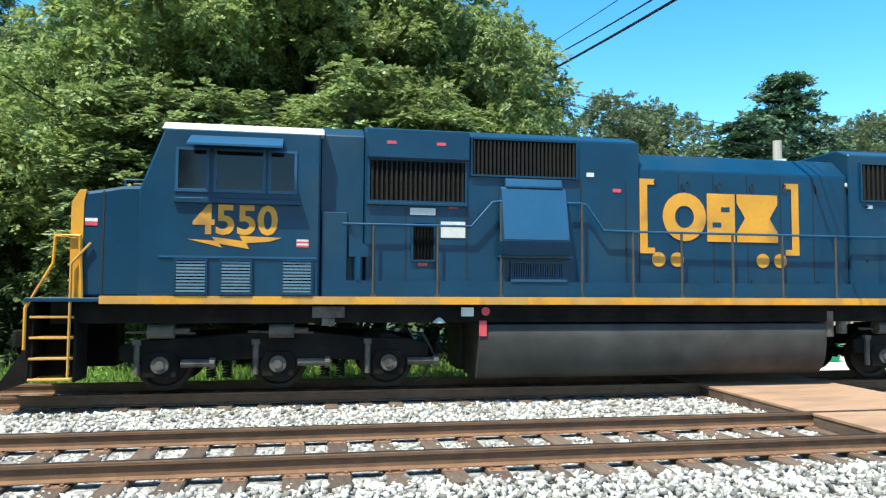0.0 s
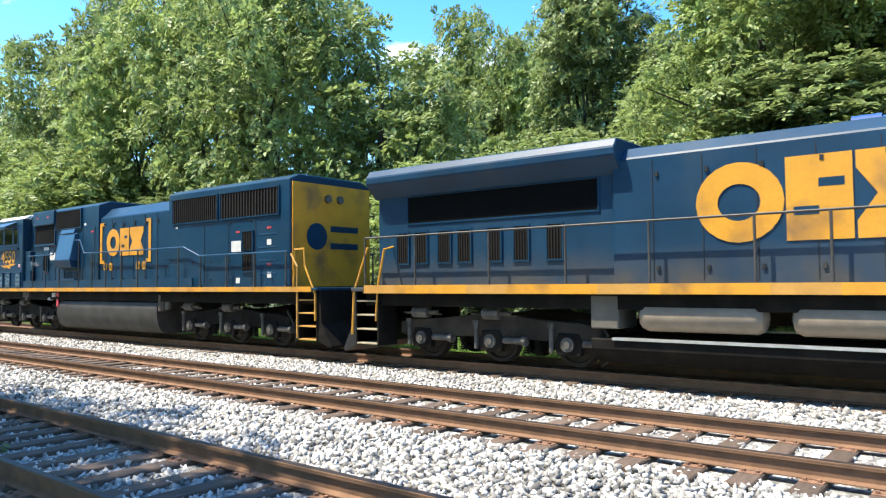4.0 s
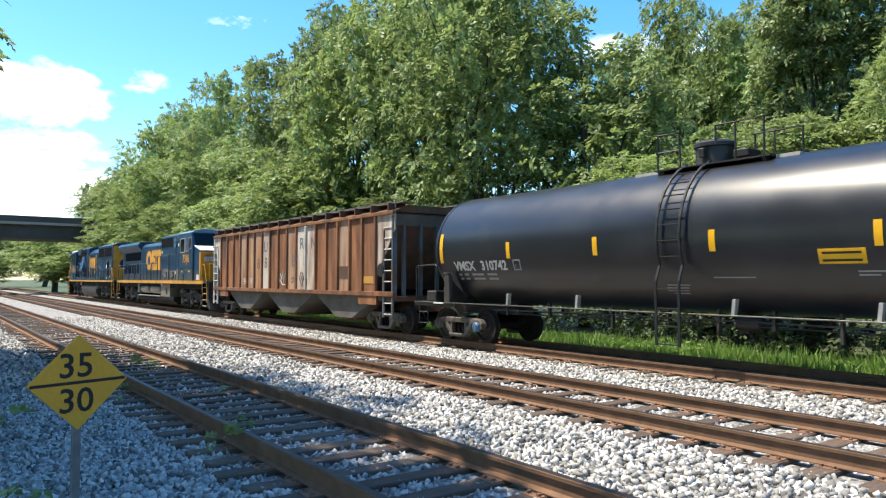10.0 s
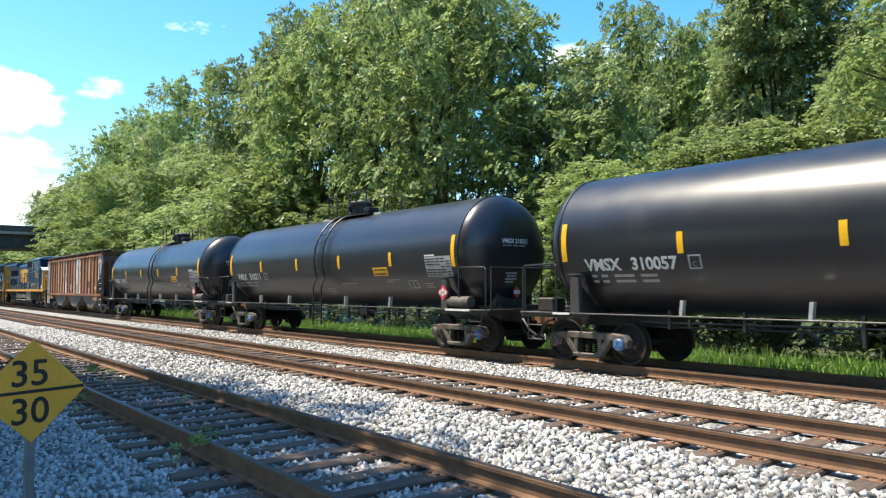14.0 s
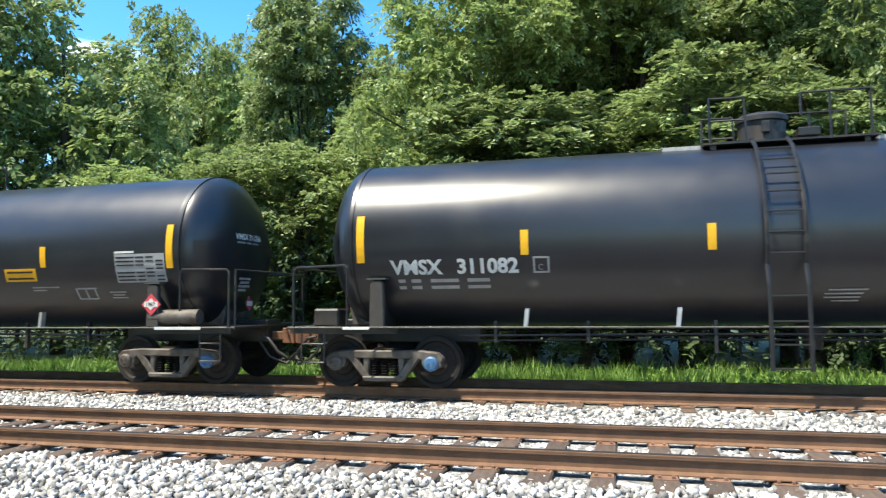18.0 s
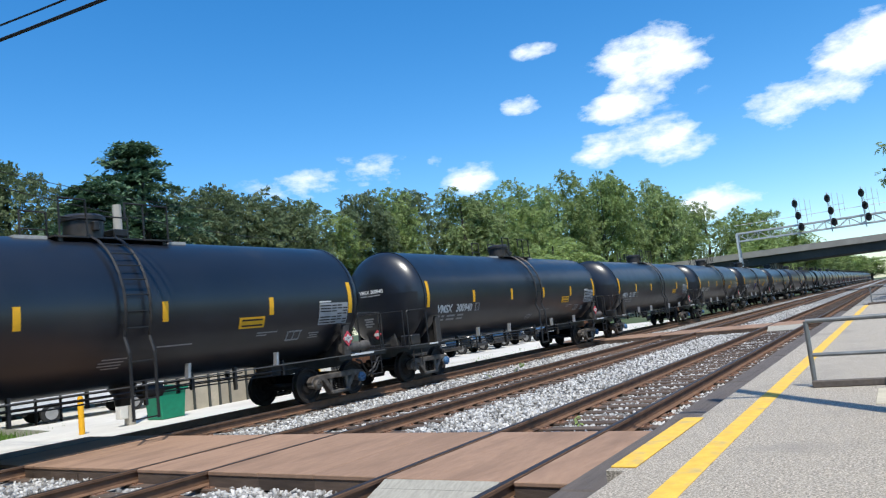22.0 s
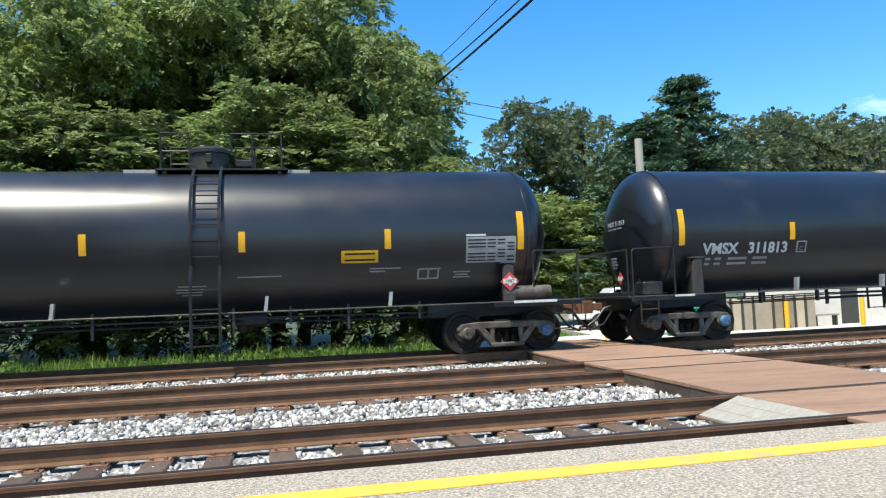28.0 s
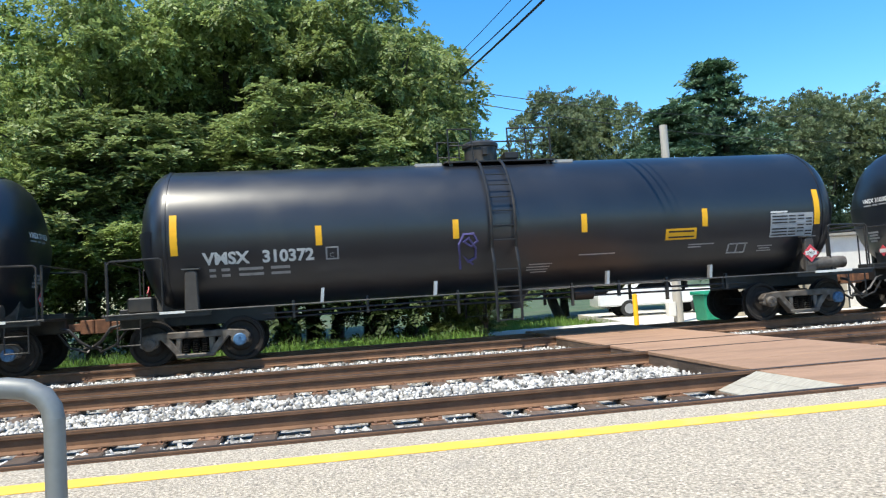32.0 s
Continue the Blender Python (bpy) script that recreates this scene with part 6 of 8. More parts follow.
        part("white_notice", Mb().box(U(-38.5), U(-38.3), *sorted((q * 1.36, q * 1.369)), 3.4, 3.55).box(U(-41.75), U(-41.6), *sorted((q * 1.36, q * 1.369)), 3.1, 3.25).box(U(-39.0), U(-38.85), *sorted((q * 1.372, q * 1.38)), 1.9, 2.05), WHITE, c)
        hand_rail(c, [U(u) for u in (-52.6, -51.2, -49.4, -47.8, -46.3, -44.7, -43.7, -42.3)], q * 1.47, 1.5, 2.55, RAILP)
        hand_rail(c, [U(u) for u in (-42.3, -41.6, -39.9, -37.95)], q * 1.47, 1.5, 2.95, RAILP)
        # twin air tanks over the fuel tank
        for x0, x1 in ((-46.6, -44.6), (-44.3, -42.1)):
            part("air_tank", Mb().lathe([(U(x0), 0.03), (U(x0) + 0.06, 0.2), (U(x0) + 0.16, 0.25), (U(x1) - 0.16, 0.25), (U(x1) - 0.06, 0.2), (U(x1), 0.03)], 20, c=(0, q * 1.15, 1.02)), TAN, c, smooth=True)
        part("battery_box", Mb().box(U(-41.9), U(-40.0), *sorted((q * 0.6, q * 1.36)), 0.62, 1.36), TAN, c, bevel=0.02)
        part("tank_step", Mb().box(U(-47.0), U(-41.9), *sorted((q * 1.2, q * 1.4)), 0.62, 0.66), SILVER, c)
        part("end_plate", Mb().box(U(-47.4), U(-46.9), *sorted((q * 0.6, q * 1.36)), 0.8, 1.36), DUST, c, bevel=0.02)
        part("fuel_tank", Mb().prism([(q * 0.2, 0.22), (q * 1.1, 0.22), (q * 1.36, 0.45), (q * 1.36, 0.64), (q * 0.2, 0.64)], "x", U(-47.4), U(-39.2)), DARKFR, c, bevel=0.02)
        part("sight_glass", Mb().box(U(-40.75), U(-40.55), *sorted((q * 1.36, q * 1.39)), 0.8, 1.15), SIGNK, c, bevel=0.01)
        part("fuel_cutoff", Mb().cyl((U(-40.8), q * 1.38, 1.28), (U(-40.8), q * 1.42, 1.28), 0.06, n=12), PLACRED, c)
        part("white_notice", Mb().box(U(-41.7), U(-41.5), *sorted((q * 1.38, q * 1.4)), 1.22, 1.36), WHITE, c)
        for xx, d in ((U(-33.55), -1), (U(-52.65), 1)):
            part("grab_rail", Mb().tube([(xx - d * 0.35, q * 1.46, 0.5), (xx - d * 0.3, q * 1.46, 1.4), (xx + d * 0.05, q * 1.46, 2.2), (xx + d * 0.12, q * 1.46, 2.35)], 0.024, 6), LYEL, c)
            part("grab_rail", Mb().tube([(xx + d * 0.35, q * 1.46, 0.8), (xx + d * 0.4, q * 1.46, 1.5), (xx + d * 0.6, q * 1.46, 2.3), (xx + d * 0.62, q * 1.0, 2.4)], 0.022, 6), LYEL, c)
    for q in (-1, 1):
        part("front_rail", Mb().tube([(U(-33.35), q * 1.3, 1.5), (U(-33.35), q * 1.3, 2.35), (U(-33.35), q * 0.5, 2.35), (U(-33.35), q * 0.5, 1.5)], 0.022, 6), LYEL, c)
    treadm = mat("worn_cream_tread", (0.34, 0.29, 0.2), 0.7, var=0.25, scale=8)
    steps(c, U(-33.7), 1, treadm)
    steps(c, U(-52.6), -1, treadm)
    for s, x in ((-1, fr), (1, rr)):
        part("pilot", Mb().prism([(x, 1.44), (x - s * 0.1, 1.44), (x - s * 0.1, 0.3), (x + s * 0.3, 0.12), (x + s * 0.33, 0.18), (x + s * 0.05, 0.7)], "y", -1.4, 1.4), BLACKM, c)
        coupler(c, x + s * 0.4, s, DARKFR)
        part("mu_hose", Mb().tube([(x + s * 0.05, -0.9, 1.2), (x + s * 0.2, -0.85, 0.8), (x + s * 0.3, -0.6, 0.6), (x + s * 0.15, -0.4, 0.9)], 0.025, 6), GREYSTEEL, c)
    loco_truck(c, U(-36.4), [U(-38.1), U(-36.4), U(-34.75)], TRUCKD)
    loco_truck(c, U(-49.6), [U(-51.3), U(-49.6), U(-47.95)], TRUCKD)
    return c


LEAD = build_lead_loco()
SECOND = build_second_loco()

# ---- trees, hedge and grass ----
LEAF_A = mat("leaf_mid_green", (0.265, 0.34, 0.12), 0.5, var=0.25, scale=0.35, island=0.4, rand=0.22, trans=0.45, spec=0.4)
LEAF_B = mat("leaf_yellow_green", (0.275, 0.35, 0.12), 0.5, var=0.25, scale=0.35, island=0.35, rand=0.18, trans=0.45, spec=0.4)
LEAF_C = mat("leaf_dark_green", (0.25, 0.32, 0.12), 0.45, var=0.25, scale=0.35, island=0.45, rand=0.2, trans=0.38, spec=0.45)
LEAF_M = mat("leaf_grey_green", (0.165, 0.21, 0.1), 0.5, var=0.3, scale=0.35, island=0.4, rand=0.2, trans=0.34, spec=0.4)
LEAF_D = mat("needle_blue_green", (0.075, 0.135, 0.068), 0.6, var=0.25, scale=0.5, island=0.35, rand=0.15, trans=0.12)
# leaf green darkened to stand in for the wood's shade on the undergrowth
LEAF_U = mat("undergrowth_leaf_shaded", (0.06, 0.09, 0.034), 0.6, var=0.3, scale=0.5, island=0.45, trans=0.2, spec=0.25)
LEAF_W = mat("weed_leaf", (0.20, 0.33, 0.075), 0.6, var=0.3, scale=1.5, island=0.35, trans=0.4, spec=0.3)


def mesh_of_quads(name, v, material):
    """Leaves of four corners each, folded along the middle."""
    count = len(v) // 4
    f = np.arange(4 * count).reshape(-1, 4)[:, [0, 1, 2, 0, 2, 3]].reshape(-1, 3)
    me = bpy.data.meshes.new(name)
    me.vertices.add(len(v))
    me.vertices.foreach_set("co", v.astype(np.float32).ravel())
    me.loops.add(3 * len(f))
    me.loops.foreach_set("vertex_index", f.astype(np.int32).ravel())
    me.polygons.add(len(f))
    me.polygons.foreach_set("loop_start", np.arange(0, 3 * len(f), 3, dtype=np.int32))
    me.update(calc_edges=True)
    me.materials.append(material)
    return me


def unit(a):
    return a / (np.linalg.norm(a, axis=-1, keepdims=True) + 1e-9)


def spray_points(rng, p, d, size, droop, leaflets=9):
    """Feathered sprays: leaflets set in pairs along a drooping stalk that starts at p and points along d."""
    n = len(p)
    out = d + rng.normal(size=(n, 3)) * 0.55
    out[:, 2] -= droop
    out = unit(out)
    up = unit(d * 0.75 + np.array([-0.1, -0.2, 1.0]) + rng.normal(size=(n, 3)) * 0.45)
    side = unit(np.cross(out, up))
    nrm = np.cross(side, out)
    ln = size * rng.uniform(0.65, 1.15, (n, 1))
    vs = []
    for k in range(leaflets):
        sgn = 0 if k == leaflets - 1 else (1 if k % 2 else -1)
        root = p + out * ln * (0.22 + 0.36 * (k // 2)) - np.array([0, 0, 1]) * ln * 0.05 * (k // 2) ** 2
        way = unit(out * 0.6 + side * 0.85 * sgn - nrm * 0.15 + rng.normal(size=(n, 3)) * 0.22)
        across = unit(np.cross(way, nrm + rng.normal(size=(n, 3)) * 0.3))
        lift = np.cross(across, way)
        w = ln * rng.uniform(0.2, 0.29, (n, 1))
        vs.append(np.stack([root, root + way * ln * 0.5 + across * w + lift * ln * 0.07, root + way * ln, root + way * ln * 0.5 - across * w + lift * ln * 0.07], 1))
    return np.concatenate(vs, 0).reshape(-1, 3)


def leaf_mesh(name, centres, radii, count, size, material, seed, droop=0.35, flat=0.75):
    """Leafy sprays scattered on clumps round the given centres."""
    rng = np.random.default_rng(seed)
    c, r = np.asarray(centres, float), np.asarray(radii, float)
    n = count // 9
    pick = rng.choice(len(c), n, p=r ** 2 / (r ** 2).sum())
    d = unit(rng.normal(size=(n, 3)))
    d[:, 2] = np.where(d[:, 2] < -0.25, -d[:, 2] * 0.7, d[:, 2])
    p = c[pick] + d * (r[pick] * rng.uniform(0.3, 1.1, n))[:, None] * np.array([1, 1, flat])
    return mesh_of_quads(name, spray_points(rng, p, d, size, droop), material)


def crown_points(seed, height, radius, low, n):
    """Clump centres on the outside of an uneven crown of several rounded masses."""
    rnd = random.Random(seed)
    height = low + 0.9 * (height - low)
    mid, hz = (low + height) / 2, (height - low) / 2
    lobes = [(0.0, 0.0, mid + 0.05 * hz, 0.55)]
    for k in range(13):
        a, e = k * 2.4 + rnd.uniform(-0.5, 0.5), rnd.uniform(-0.85, 0.95)
        q = math.sqrt(1 - e * e) * rnd.uniform(0.45, 0.66)
        lobes.append((q * math.cos(a) * radius, q * math.sin(a) * radius, mid + e * hz * 0.68, rnd.uniform(0.28, 0.46)))
    cs, rs = [], []

    def inside(p, but, shrink):
        for k, (lx, ly, lz, lr) in enumerate(lobes):
            if k != but and ((p[0] - lx) / radius) ** 2 + ((p[1] - ly) / radius) ** 2 + ((p[2] - lz) / hz) ** 2 < (lr * shrink) ** 2:
                return True
        return False

    tries = 0
    while len(cs) < n and tries < 40 * n:
        tries += 1
        k = rnd.randrange(len(lobes))
        lx, ly, lz, lr = lobes[k]
        u, th = rnd.uniform(-0.75, 1), rnd.uniform(0, 6.283)
        q = math.sqrt(1 - u * u)
        rr = lr * rnd.uniform(0.82, 1.12)
        p = (lx + rr * radius * q * math.cos(th), ly + rr * radius * q * math.sin(th), lz + rr * hz * u)
        if p[2] < low * 0.7 or p[2] > height or inside(p, k, 0.86):
            continue
        cs.append(p)
        rs.append(rnd.uniform(0.6, 1.4) * max(radius, 3.4) * 0.13)
    # leafy clumps inside the masses too, so that the crown is no hollow shell
    for lx, ly, lz, lr in lobes:
        for _ in range(9):
            u, th, rr = rnd.uniform(-1, 1), rnd.uniform(0, 6.283), lr * 0.62 * rnd.random() ** 0.4
            q = math.sqrt(1 - u * u)
            cs.append((lx + rr * radius * q * math.cos(th), ly + rr * radius * q * math.sin(th), max(low, lz + rr * hz * u)))
            rs.append(rnd.uniform(0.9, 1.3) * max(radius, 3.4) * 0.14)
    return cs, rs


def trunk_mesh(seed, height, r, cs):
    """The tapered trunk with its limbs."""
    rnd = random.Random(seed)
    mb = Mb()
    p, prev = Vector((0, 0, -0.3)), r
    n = 6
    for i in range(n):
        q = p + Vector((rnd.uniform(-0.25, 0.25), rnd.uniform(-0.25, 0.25), (height * 0.8 + 0.3) / n))
        nr = r * (1 - 0.82 * (i + 1) / n)
        mb.cyl(p, q, prev, nr, 9, caps=False)
        if i:
            for _ in range(3):
                t = Vector(rnd.choice(cs))
                if t.z > p.z:
                    m = p.lerp(t, 0.5) + Vector((0, 0, 0.4))
                    mb.cyl(p, m, nr * 0.5, nr * 0.3, 6, caps=False)
                    mb.cyl(m, t, nr * 0.3, 0.02, 5, caps=False)
        p, prev = q, nr
    return mb.mesh("trunk", BARK, smooth=True)


def make_tree(seed, height, radius, low, leaves, size, material, label, droop=0.35):
    cs, rs = crown_points(seed, height, radius, low, 230)
    t = thing("tree", label, "tree")
    part("trunk", trunk_mesh(seed, height, 0.035 * height * 0.6, cs), BARK, t)
    part("crown", leaf_mesh("crown", cs, rs, leaves, size, material, seed, droop), material, t)
    return t


def make_pine(seed, height, label):
    rnd = random.Random(seed)
    cs, rs = [], []
    for k in range(15):
        z = height * (0.16 + 0.8 * k / 14)
        reach = (1 - k / 15) * height * 0.27 + 0.25
        for j in range(9):
            a = rnd.uniform(0, 6.283)
            d = reach * rnd.uniform(0.25, 1.1)
            cs.append((d * math.cos(a), d * math.sin(a), z + 0.12 * d + rnd.uniform(-0.2, 0.2)))
            rs.append(rnd.uniform(0.35, 0.62))
    t = thing("pine_tree", label, "tree")
    part("trunk", trunk_mesh(seed, height * 1.15, 0.22, cs), BARK, t)
    part("crown", leaf_mesh("crown", cs, rs, 40000, 0.17, LEAF_D, seed, droop=-0.35, flat=0.42), LEAF_D, t)
    return t


TREES = {
    "a": make_tree(11, 14.0, 4.6, 2.2, 120000, 0.175, LEAF_A, "tall broadleaf tree with dense mid-green foliage"),
    "b": make_tree(12, 14.0, 4.9, 1.6, 120000, 0.175, LEAF_B, "broadleaf tree with sunlit yellow-green drooping leaves"),
    "c": make_tree(13, 15.0, 2.5, 0.6, 100000, 0.165, LEAF_C, "tall dark green tree hung with vines"),
    "d": make_tree(14, 13.0, 5.2, 2.0, 120000, 0.175, LEAF_A, "spreading broadleaf tree with uneven green crown"),
    "e": make_tree(15, 12.0, 3.9, 1.2, 80000, 0.175, LEAF_B, "young broadleaf tree with pale green leaves"),
    "A": make_tree(21, 14.0, 4.6, 1.2, 38000, 0.245, LEAF_A, "tall broadleaf tree in the wood along the line"),
    "B": make_tree(22, 14.0, 4.9, 1.2, 38000, 0.245, LEAF_B, "tall broadleaf tree with lighter green crown"),
    "C": make_tree(23, 15.0, 4.2, 1.2, 38000, 0.24, LEAF_C, "tall dark green broadleaf tree"),
    "D": make_tree(24, 13.0, 5.2, 1.2, 38000, 0.245, LEAF_A, "broad tree with uneven mid-green crown"),
    "E": make_tree(25, 12.0, 3.9, 0.6, 28000, 0.245, LEAF_B, "low bushy tree with pale green leaves"),
    "m": make_tree(31, 14.0, 4.8, 0.8, 86000, 0.19, LEAF_M, "dense rounded grey-green tree behind the car park", -0.45),
    "n": make_tree(32, 14.0, 4.5, 0.8, 86000, 0.19, LEAF_M, "dense broadleaf tree with upright leaf clusters", -0.45),
    "p": make_pine(16, 11.5, "dark blue-green pine tree with upswept boughs"),
    "s": make_pine(17, 20.0, "tall narrow dark spruce tree"),
}
# kind, x, y, height scale, width scale, turn
WOOD = [
    # the near wood behind the train
    ("b", -3.0, 18.2, 1.00, 0.95, 0), ("a", -1.4, 19.4, 0.90, 0.62, 200), ("A", -8, 30, 1.10, 1.2, 90), ("E", -4, 26, 0.70, 1.3, 190), ("E", -18, 29, 0.70, 1.4, 70), ("E", -25, 27, 0.75, 1.4, 0), ("a", -7.4, 18.8, 1.10, 1, 40), ("b", -11.5, 17.2, 0.95, 0.9, 130), ("e", -15.2, 20.2, 0.75, 0.8, 200), ("e", -0.6, 15.2, 0.55, 0.7, 70), ("c", -5.7, 16.0, 0.62, 1.3, 150), ("c", -2.9, 15.7, 0.56, 1.15, 260), ("c", -9.8, 15.8, 0.6, 1.25, 40),
    ("a", -5, 24, 1.15, 1.1, 300), ("d", -11, 25.5, 1.20, 1.1, 15), ("c", -19.3, 22.3, 1.18, 0.95, 0), ("c", -16.6, 22.4, 0.93, 0.75, 120), ("e", -21.8, 22.8, 0.72, 0.9, 60), ("e", -16.8, 16, 0.60, 0.9, 15),
    ("e", -24.5, 19, 0.62, 1, 200), ("e", -8.5, 14.9, 0.40, 0.8, 10), ("e", -21, 17.5, 0.50, 0.8, 310),
    # lighter trees further back, seen through the gap
    ("B", -33, 44, 1.68, 1.1, 60), ("B", -38.5, 45, 1.88, 1.1, 170), ("A", -26, 47, 1.30, 1.1, 250), ("E", -33, 33, 1.05, 1.2, 0), ("B", -45, 45, 1.95, 1.2, 300), ("B", -36, 50, 1.80, 1.1, 77), ("B", -42, 52, 2.03, 1.2, 20),
    # the tall wood along the line
    ("A", -30.5, 22, 1.2, 1.15, 20), ("D", -36, 20.5, 1.62, 1.15, 100), ("A", -42.5, 21.5, 1.83, 1.2, 220), ("B", -49, 21, 1.83, 1.2, 330), ("D", -55, 23, 1.92, 1.2, 45), ("A", -62, 22, 1.74, 1.3, 150),
    ("C", -33, 19.2, 0.5, 1.2, 80), ("C", -41, 18.8, 0.55, 1.2, 190), ("E", -50, 17, 1.03, 1.4, 270), ("E", -60, 17.5, 1.03, 1.5, 33), ("B", -70, 19, 1.12, 1.3, 111), ("s", -46, 29.5, 1.35, 1, 0),
    ("D", -76, 25, 1.44, 1.4, 90), ("A", -96, 28, 2.33, 1.5, 190), ("D", -118, 30, 2.38, 1.6, 90), ("E", -80, 17, 0.95, 1.6, 210), ("A", -88, 23, 1.60, 1.4, 10), ("B", -93, 17.5, 1.19, 1.5, 300), ("D", -100, 22, 1.78, 1.5, 120),
    ("A", -112, 26, 1.89, 1.6, 70), ("B", -104, 18.5, 1.12, 1.5, 250), ("E", -70, 15, 0.50, 1.5, 0), ("D", -128, 24, 1.66, 1.8, 30), ("A", -140, 14, 0.91, 1.8, 10), ("B", -150, 3, 0.70, 1.8, 190), ("D", -160, -8, 0.79, 1.9, 75),
    # closing the far end of the line
    ("D", -236, 24, 1.30, 2.6, 10), ("A", -238, 12, 1.30, 2.6, 80), ("D", -240, 0, 1.30, 2.6, 200), ("A", -238, -12, 1.30, 2.6, 130), ("D", -236, -24, 1.30, 2.6, 60), ("E", -118, -22, 0.90, 2.2, 0), ("E", -124, -12, 0.80, 2.2, 90), ("E", -130, 18, 0.90, 2.4, 30), ("D", -116, -34, 1.20, 2.0, 60),
    # far side of the car park
    ("m", 8.6, 31.5, 0.97, 0.85, 20), ("n", 12.6, 33, 1.0, 0.8, 140), ("p", 12.2, 25.2, 0.86, 1.3, 200), ("p", 16.0, 27.2, 1.1, 1.5, 0), ("p", 18.9, 30.5, 0.85, 1.4, 120), ("m", 23, 33.5, 0.97, 0.9, 75), ("n", 27.5, 35, 1.02, 0.9, 210),
    ("m", 32, 36, 1.06, 0.9, 330), ("n", 36.5, 36, 1.05, 0.9, 60), ("B", 41.5, 37, 1.08, 0.9, 100), ("m", 46, 37, 1.17, 0.9, 10), ("B", 51, 38, 1.22, 0.9, 200), ("n", 56, 38, 1.30, 1.0, 30), ("C", 60, 34, 1.30, 1.2, 60), ("C", 68, 36, 1.32, 1.2, 170),
    ("B", 76, 38, 1.53, 1.3, 300), ("A", 86, 38, 1.57, 1.3, 30), ("B", 96, 39, 1.80, 1.3, 250), ("E", 66, 27, 0.97, 1.5, 0), ("A", 108, 36, 1.96, 1.4, 120), ("D", 120, 38, 2.04, 1.4, 210), ("C", 134, 34, 2.04, 1.5, 0), ("A", 150, 36, 1.89, 1.6, 90),
    ("B", 170, 32, 1.89, 1.8, 10), ("A", 190, 26, 1.89, 1.9, 200), ("D", 215, 22, 1.48, 2, 90), ("D", 160, 21, 1.1, 1.3, 40), ("C", 185, 20, 1.0, 1.4, 10), ("A", 212, 18.5, 1.1, 1.5, 130), ("D", 240, 19.5, 1.05, 1.7, 250), ("C", 275, 18, 1.1, 1.8, 60), ("A", 315, 19, 1.1, 2.0, 310), ("D", 365, 18, 1.2, 2.2, 20), ("C", 425, 16, 1.2, 2.4, 90), ("A", 500, 10, 1.2, 2.6, 200), ("D", 520, -12, 1.4, 2.6, 0), ("B", 250, -20, 1.30, 2.2, 70), ("e", 1.2, 26.2, 0.6, 1.1, 10), ("e", 4.2, 27.6, 0.62, 1.2, 100), ("e", 7.4, 28.6, 0.6, 1.2, 200), ("e", 10.6, 29.6, 0.6, 1.2, 300), ("e", -1.6, 20.5, 0.5, 1.0, 60), ("e", -0.3, 13.9, 0.2, 0.45, 33), ("E", 3, 28, 0.51, 0.9, 40),
    # platform side
    ("A", 46, -11, 1.25, 1.1, 0), ("D", 56, -12, 1.50, 1.2, 100), ("B", 70, -13, 1.50, 1.3, 210), ("a", 46, -9.6, 1.2, 1.1, 10), ("C", 62, -10.5, 1.30, 1.2, 200), ("e", 30, -10.2, 0.42, 0.9, 20), ("e", 24, -11.5, 0.38, 0.9, 120), ("E", 84, -12, 1.25, 1.3, 300), ("E", 30, -13, 0.44, 1, 50), ("A", 110, -14, 1.25, 1.5, 20),
    ("a", -14.35, -7.75, 0.98, 1.0, 30), ("a", -17.45, -9.8, 1.2, 1.05, 77), ("d", -16.65, -7.4, 1.42, 0.9, 250), ("d", -20.35, -6.9, 1.6, 0.86, 140), ("D", -24.45, -6.6, 1.45, 0.9, 40), ("A", -27.95, -6.4, 0.95, 0.95, 80), ("D", -18, -10.5, 1.10, 1.0, 20), ("C", -36, -8, 0.90, 1, 0), ("D", -45, -10, 1.00, 1.2, 70), ("A", -60, -14, 1.00, 1.4, 200), ("D", -80, -18, 1.10, 1.6, 300), ("B", -105, -16, 0.90, 1.7, 0),
]
USED = set()
for kind, x, y, hs, ws, turn in WOOD:
    src = TREES[kind]
    m = pose(x, y, -0.62, 0, 0, turn)
    if kind in USED:
        t = copy_thing(src, m)
    else:
        t = src
        t.matrix_basis = m
        USED.add(kind)
    t.scale = (ws, ws, hs)


